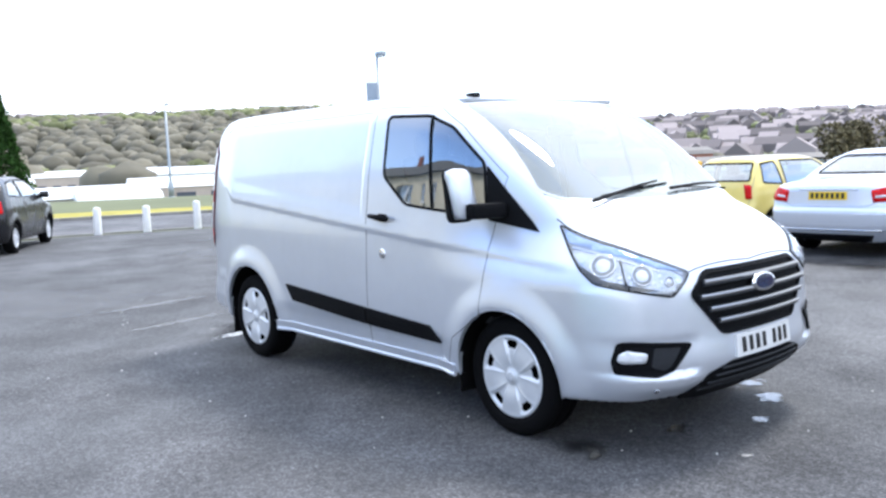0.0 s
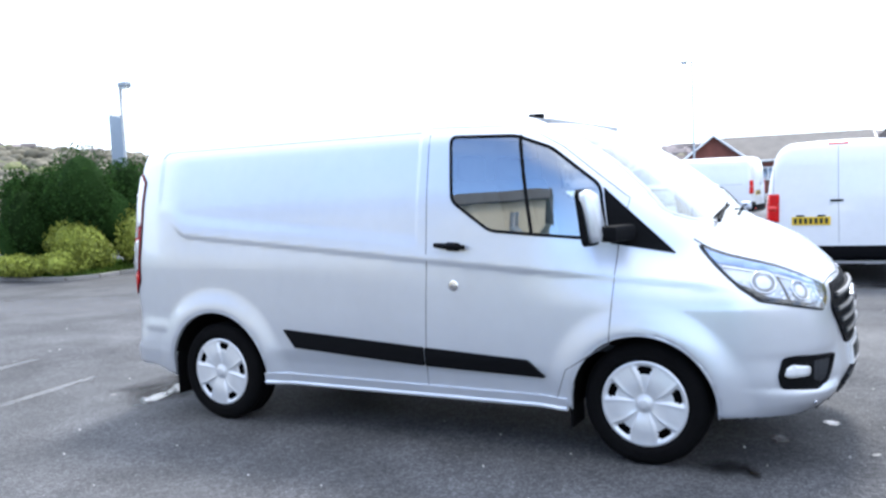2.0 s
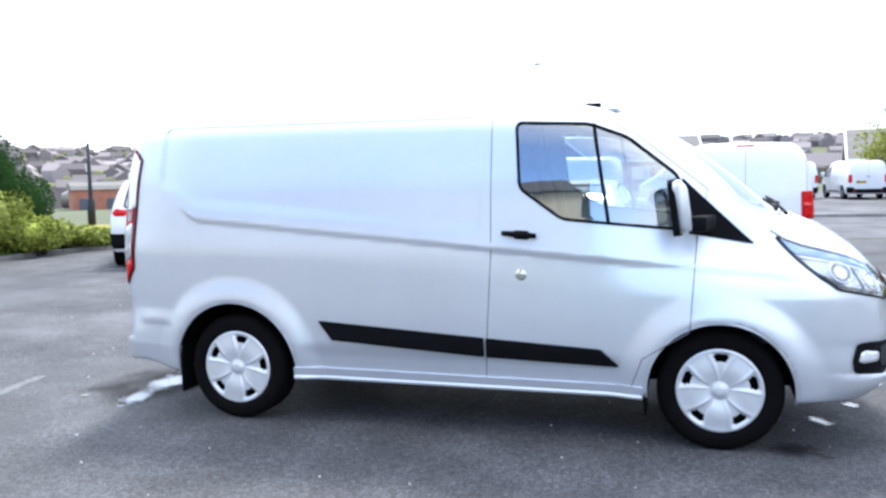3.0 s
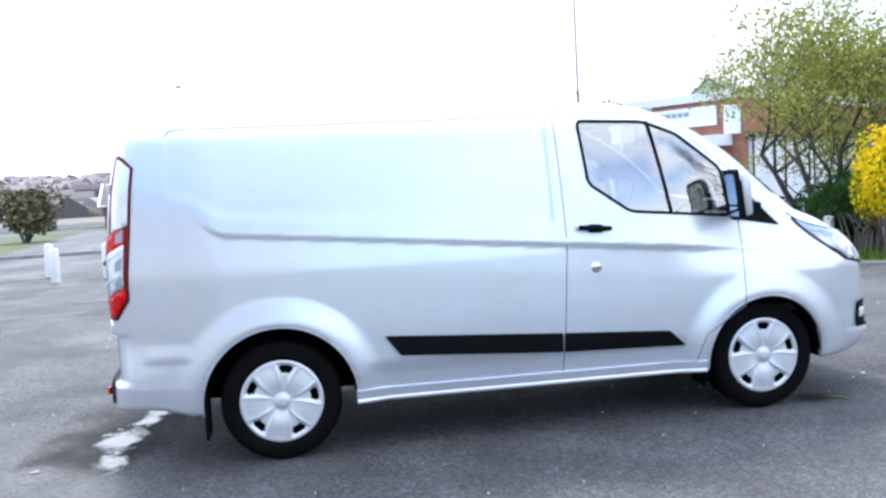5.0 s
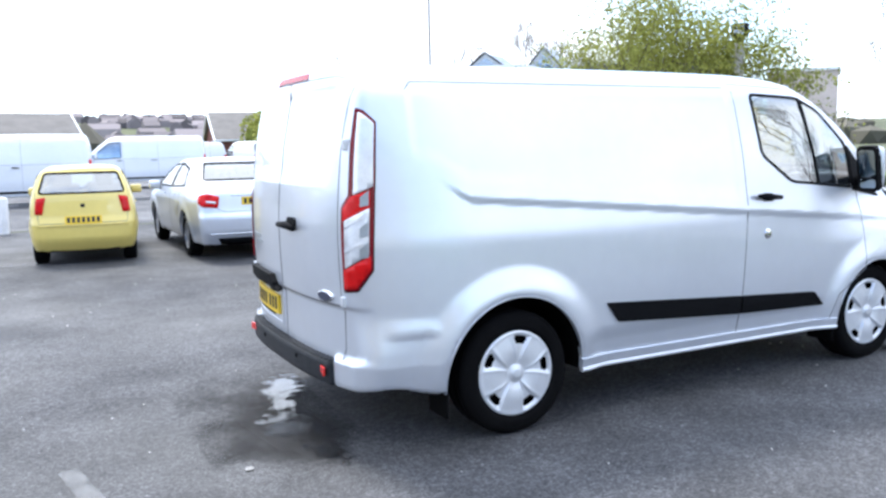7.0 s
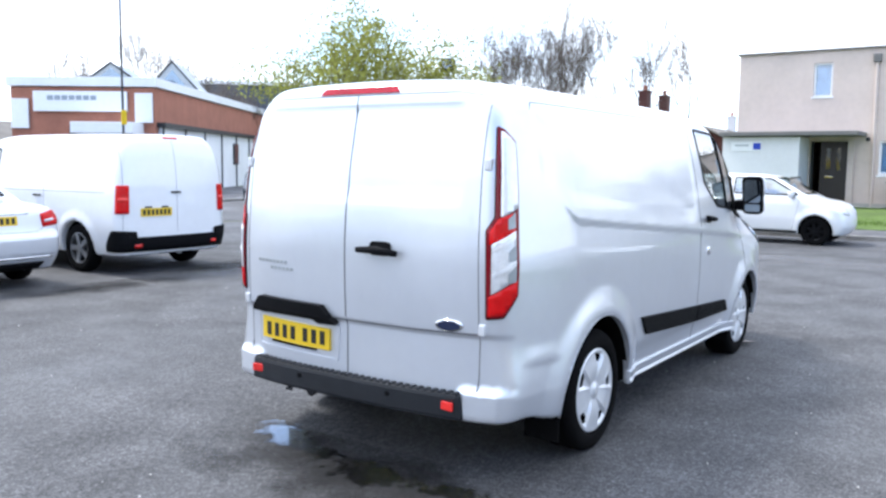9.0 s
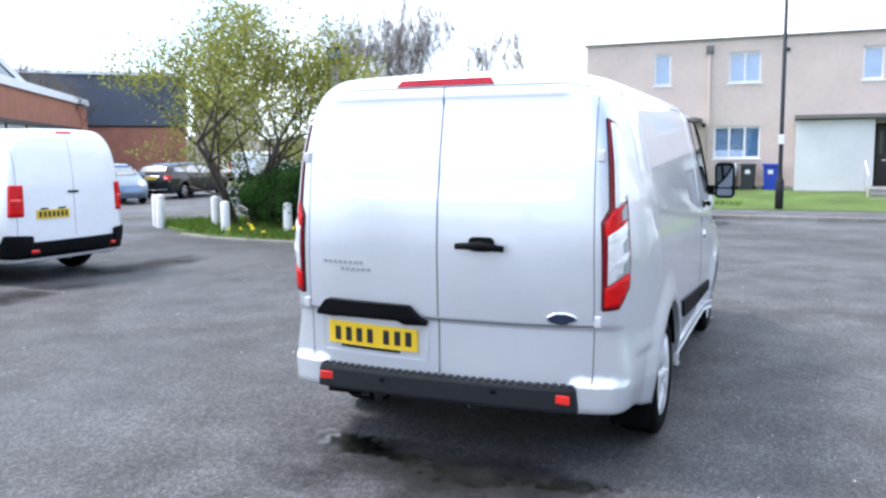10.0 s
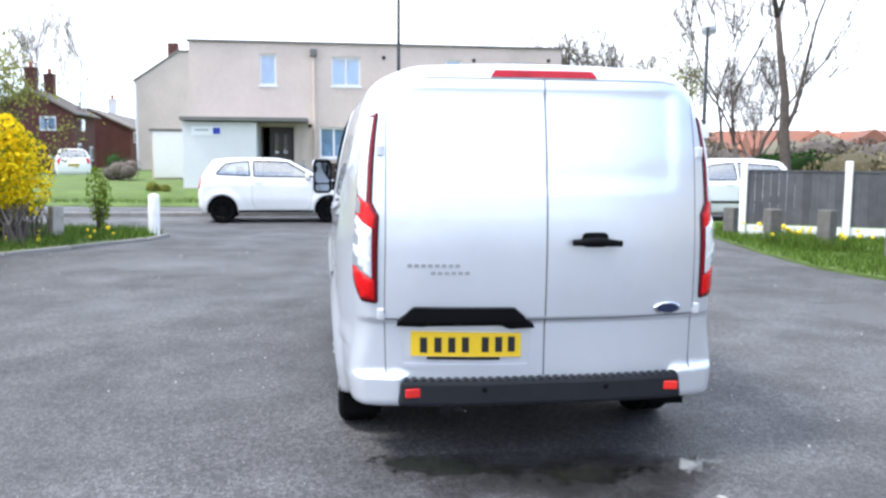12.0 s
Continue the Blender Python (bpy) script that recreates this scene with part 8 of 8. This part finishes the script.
# verge by the fence
grass("verge_grass", "mown grass of the verge", [(10.2, -6.9), (8.8, -6.15), (6.29, -5.75), (4.33, -5.62), (2.6, -6.0), (1.0, -9.5), (8.0, -10.5), (12.5, -8)], 22000, 0.09, 7)
grass("kerb_tufts", "grass tufts round the timber bollards", [(7.2, -6.3), (6.0, -6.4), (5.8, -7.3), (7.9, -7.2)], 2600, 0.22, 9)
grass("lawn_grass", "longer grass of the lawn", [(18.8, 0.0), (18.8, 7.0), (19.5, 10.8), (22.7, 14.3), (30, 15), (30, 6.5), (24, 6.2), (24, 0)], 14000, 0.12, 11, z=0.2)
bm = bmesh.new()
rn_ = random.Random(77)
for k in range(90):
    if k < 40:
        x, y, z = rn_.uniform(6.6, 8.9), rn_.uniform(4.6, 8.4), 0.16
        if not inside(ISLAND, np.array([x]), np.array([y]))[0]:
            continue
    else:
        x, y, z = rn_.uniform(6.2, 8.8), rn_.uniform(-8.2, -6.5), 0.22
    bmesh.ops.create_icosphere(bm, subdivisions=1, radius=rn_.uniform(0.02, 0.045), matrix=Matrix.Translation((x, y, z + rn_.uniform(-0.03, 0.08))))
tagged(part("spring_flowers", bm, FLOWER_DOT), "yellow spring flowers dotted in the grass", "flowers", kind="stuff")
# garden planting in front of the flats
shrub("clipped_shrub", "clipped round dark green hedge by the flats", 22.0, -7.75, 0.30, (1.02, 1.02, 1.78), 23, LEAF_DARK, 16000, 0.040, lumps=24)
for k, (x, y, w, h, lf) in enumerate(((24.3, -4.9, 0.40, 0.45, LEAF), (24.5, -5.5, 0.45, 0.35, TWIG), (24.2, -6.1, 0.50, 0.42, LEAF_DARK), (24.4, -6.8, 0.42, 0.32, TWIG), (23.9, -7.3, 0.40, 0.30, LEAF), (22.3, 6.6, 0.5, 0.5, LEAF), (33.2, 10.4, 1.0, 1.1, TWIG), (34.5, 10.9, 0.9, 1.3, LEAF_DARK))):
    shrub("garden_shrub", "small straggling garden shrub by the wall", x, y, 0.25, (w, w, h), 40 + k, lf, 1800, 0.035, lumps=7)
# bare and budding trees
def bare(x, y, h, seed, label="bare-branched winter tree beyond the road", **k):
    o = dict(stems=3, depth=4, per=3, leaf=TWIG, reach=0.22, size=0.30, slim=0.03, spread=0.42, trunk=h * 0.012, first=0.38, kids=3, up=0.20, rmin=0.014, lean=0.28)
    o.update(k)
    return leafy_tree("bare_tree", label, x, y, 0, h, seed, **o)


bare(19.7, -13.9, 13, 61, "tall bare tree with a thick dark trunk", stems=1, depth=5, trunk=0.22, first=0.50, spread=0.40, kids=3)
bare(24.5, -14.6, 11, 62, stems=3, trunk=0.12, lean=0.25)
bare(33.0, -11.5, 7.5, 63)
bare(36.0, -16.0, 7.0, 64, per=3, leaf=LEAF, reach=0.3, size=0.07, slim=0.5)
bare(31.0, -19.0, 6.5, 65)
for k, (x, y, h) in enumerate(((47, 22, 11), (50, 26, 13), (52, 19.5, 12), (55, 30, 12), (44, 27, 10), (58, 34, 13))):
    bare(x, y, h, 70 + k, trunk=0.14)
for k, (x, y, h) in enumerate(((36, 52, 11), (31, 55, 10), (25.3, 65.5, 10))):
    bare(x, y, h, 80 + k, trunk=0.16)
for k, (x, y, h) in enumerate(((30.5, -9.6, 6.5), (38.0, -11.0, 8.0))):
    bare(x, y, h, 140 + k, "budding tree with brown twigs beyond the road", stems=2, per=2, reach=0.3, size=0.06, slim=0.5, leaf=LEAF if k % 2 else WOOD_FAR, trunk=0.10, lean=0.3)
for k, (x, y, h) in enumerate(((14.6, 42.3, 5.6), (12.2, 44.0, 5.2), (31.5, 42.5, 7.5), (34.5, 43.0, 7.0))):
    bare(x, y, h, 101 + k, trunk=0.14)
for k, (x, y) in enumerate(((12.5, 42.0), (10.5, 43.5), (13.8, 43.2))):
    shrub("far_bush", "grey-green budding bush beside the garage", x, y, 0, (2.0, 2.0, 4.2), 130 + k, LEAF, 1500, 0.14, lumps=7, core=False)
leafy_tree("budding_tree", "budding tree with thin green leaf", 9.5, 6.75, 0.05, 4.6, 91, stems=2, depth=4, per=3, reach=0.16, size=0.034, trunk=0.055, first=0.36, kids=3, lean=0.22, rmin=0.004)
for k, (x, y) in enumerate(((18, 60), (22, 62), (15.5, 63))):
    shrub("far_bush", "green bush behind the vans", x, y, 0, (2.6, 2.6, 5.0), 95 + k, LEAF, 1600, 0.22, lumps=6)
# the hedge line and scrub beyond the fence
SCRUB = mat("olive_scrub", (0.115, 0.095, 0.045), 0.85, island=0.55)
RUST = mat("rust_leaves", (0.15, 0.055, 0.028), 0.8, island=0.4)
for k, (x, y, w, h, m) in enumerate(((20.5, -11.0, 1.8, 2.0, TWIG), (23, -12.2, 2.2, 2.3, SCRUB), (26, -12.5, 2.2, 3.0, TWIG), (29.5, -12.5, 2.4, 3.0, SCRUB), (27.5, -10.2, 1.2, 2.0, RUST), (33, -14, 3.0, 3.4, TWIG), (21.5, -15.0, 2.5, 2.0, LEAF_DARK), (18.5, -17.0, 3.0, 2.0, SCRUB), (16.5, -20.5, 3.0, 2.2, LEAF_DARK), (22.5, -18.0, 3.0, 2.4, TWIG), (36, -10.5, 3.0, 3.4, SCRUB), (31.5, -10.4, 2.0, 2.6, SCRUB))):
    shrub("scrub_bush", "rough brown-green scrub beyond the road", x, y, 0, (w, w, h), 110 + k, m, 3600, 0.085, lumps=11)
drop_ = -float(land(np.array(-14.3), np.array(36.3)))
shrub("scrub_bush", "brown twiggy bush across the main road", -14.3, 36.3, 0, (1.7, 1.6, (2.8 + drop_) / 1.1), 171, SCRUB, 3600, 0.12, core=False, lumps=16)
# conifer by the dark car
cn_ = thing("conifer", "dark green conifer beyond the main road", "tree")
part("trunk", tube([(0, 0, -0.3), (0, 0, 4.4)], [0.12, 0.02], 8), BARK, cn_)
g_ = np.random.RandomState(6)
zz = g_.uniform(0.3, 4.6, 5200)
rr_ = (4.8 - zz) / 4.5 * 1.25 * g_.uniform(0.55, 1.08, 5200)
aa_ = g_.uniform(0, 6.28, 5200)
cc_ = np.stack([rr_ * np.cos(aa_), rr_ * np.sin(aa_), zz - 0.25 * rr_], -1)
V, F = leaves(random.Random(2), cc_, 1, 0.05, 0.11)
raw("crown", V, F, LEAF_DARK, cn_, smooth=False)
cn_.location = (-27.8, 2.7, 0)

# far hillside: woods and roofs
g_ = np.random.RandomState(9)
bm_v, bm_f, off_ = [], [], 0
ico = bmesh.new()
bmesh.ops.create_icosphere(ico, subdivisions=1, radius=1)
iv = np.array([tuple(v.co) for v in ico.verts])
if_ = np.array([[v.index for v in f.verts] for f in ico.faces])
ico.free()
ico = bmesh.new()
bmesh.ops.create_icosphere(ico, subdivisions=2, radius=1)
iv2 = np.array([tuple(v.co) for v in ico.verts])
if2 = np.array([[v.index for v in f.verts] for f in ico.faces])
ico.free()
green_v, green_f, off_g = [], [], 0
for k in range(5600):
    az = radians(g_.uniform(92, 178))
    d = 150 + 820 * g_.uniform(0, 1) ** 0.75
    if d < 260 and g_.uniform() < 0.75:
        continue
    house_zone = az < radians(136)
    if house_zone and g_.uniform() < 0.45:
        continue
    x, y = d * math.cos(az), d * math.sin(az)
    s = g_.uniform(2.0, 5.4) * (0.65 if house_zone else 1.0)
    v = iv2 * (1 + g_.uniform(-0.16, 0.16, (len(iv2), 1))) * np.array((s * 1.25, s * 1.25, s)) + (x, y, float(land(np.array(x), np.array(y))) + s * 0.5)
    if math.sin(x * 0.021 + 1.0) * math.sin(y * 0.017 + az * 9) + g_.uniform(-0.5, 0.5) > 0.35:
        green_v.append(v)
        green_f.append(if2 + off_g)
        off_g += len(iv2)
    else:
        bm_v.append(v)
        bm_f.append(if2 + off_)
        off_ += len(iv2)
tagged(raw("far_woods", np.concatenate(bm_v), np.concatenate(bm_f), WOOD_FAR, smooth=True), "mixed brown and grey woodland on the far hillside", "woods", kind="stuff")
tagged(raw("far_green_woods", np.concatenate(green_v), np.concatenate(green_f), WOOD_GREEN, smooth=True), "olive green woodland patches on the far hillside", "woods", kind="stuff")
WALLS_FAR = mat("far_house_walls", (0.23, 0.195, 0.19), 0.9, island=0.55)
hv, hf, off_ = [], [], 0
unit = np.array([(-1, -1, 0), (1, -1, 0), (1, 1, 0), (-1, 1, 0), (-1, -1, 1), (1, -1, 1), (1, 1, 1), (-1, 1, 1), (-1, 0, 1.6), (1, 0, 1.6)], float)
uf = [(0, 1, 5, 4), (1, 2, 6, 5), (2, 3, 7, 6), (3, 0, 4, 7), (4, 5, 9, 8), (6, 7, 8, 9), (5, 6, 9), (7, 4, 8)]
for k in range(1100):
    az = radians(g_.uniform(60, 138) if k < 950 else g_.uniform(138, 176))
    d = (190 + 760 * g_.uniform(0, 1) ** 0.8) if k < 950 else g_.uniform(820, 940)
    x, y = d * math.cos(az), d * math.sin(az)
    a = az + g_.choice([0, 1.57]) + g_.uniform(-0.3, 0.3)
    sc = np.array((g_.uniform(4, 9), 4.0, g_.uniform(4.0, 5.5)))
    u = unit * sc
    v = np.stack([u[:, 0] * math.cos(a) - u[:, 1] * math.sin(a) + x, u[:, 0] * math.sin(a) + u[:, 1] * math.cos(a) + y, u[:, 2] + float(land(np.array(x), np.array(y))) - 0.5], -1)
    hv.append(v)
    hf += [tuple(i + off_ for i in f) for f in uf]
    off_ += len(unit)
tagged(raw("far_houses", np.concatenate(hv), hf, WALLS_FAR, smooth=False), "brown and grey houses crowded on the far hillside", "houses", kind="stuff")
# roofs beyond the scrub on the other side
hv, hf, off_ = [], [], 0
for k in range(120):
    az = radians(g_.uniform(-45, -14))
    d = g_.uniform(140, 330)
    x, y = d * math.cos(az), d * math.sin(az)
    a = az + g_.choice([0, 1.57]) + g_.uniform(-0.3, 0.3)
    u = unit * np.array((g_.uniform(4, 8), 4.0, 5.0))
    v = np.stack([u[:, 0] * math.cos(a) - u[:, 1] * math.sin(a) + x, u[:, 0] * math.sin(a) + u[:, 1] * math.cos(a) + y, u[:, 2] + float(land(np.array(x), np.array(y))) - 2.5], -1)
    hv.append(v)
    hf += [tuple(i + off_ for i in f) for f in uf]
    off_ += len(unit)
tagged(raw("far_roofs", np.concatenate(hv), hf, mat("far_red_roofs", (0.30, 0.13, 0.09), 0.9, island=0.4), smooth=False), "red roofs beyond the scrub", "houses", kind="stuff")
bm_v, bm_f, off_ = [], [], 0
for k in range(700):
    az = radians(g_.uniform(-60, 95))
    d = g_.uniform(110, 420)
    x, y = d * math.cos(az), d * math.sin(az)
    s = g_.uniform(1.5, 3.6)
    v = iv * (1 + g_.uniform(-0.3, 0.3, (len(iv), 1))) * np.array((s * 1.3, s * 1.3, s)) + (x, y, float(land(np.array(x), np.array(y))) + s * 0.4)
    bm_v.append(v)
    bm_f.append(if_ + off_)
    off_ += len(iv)
tagged(raw("far_trees", np.concatenate(bm_v), np.concatenate(bm_f), WOOD_FAR, smooth=False), "distant brown-green trees and hedges", "woods", kind="stuff")
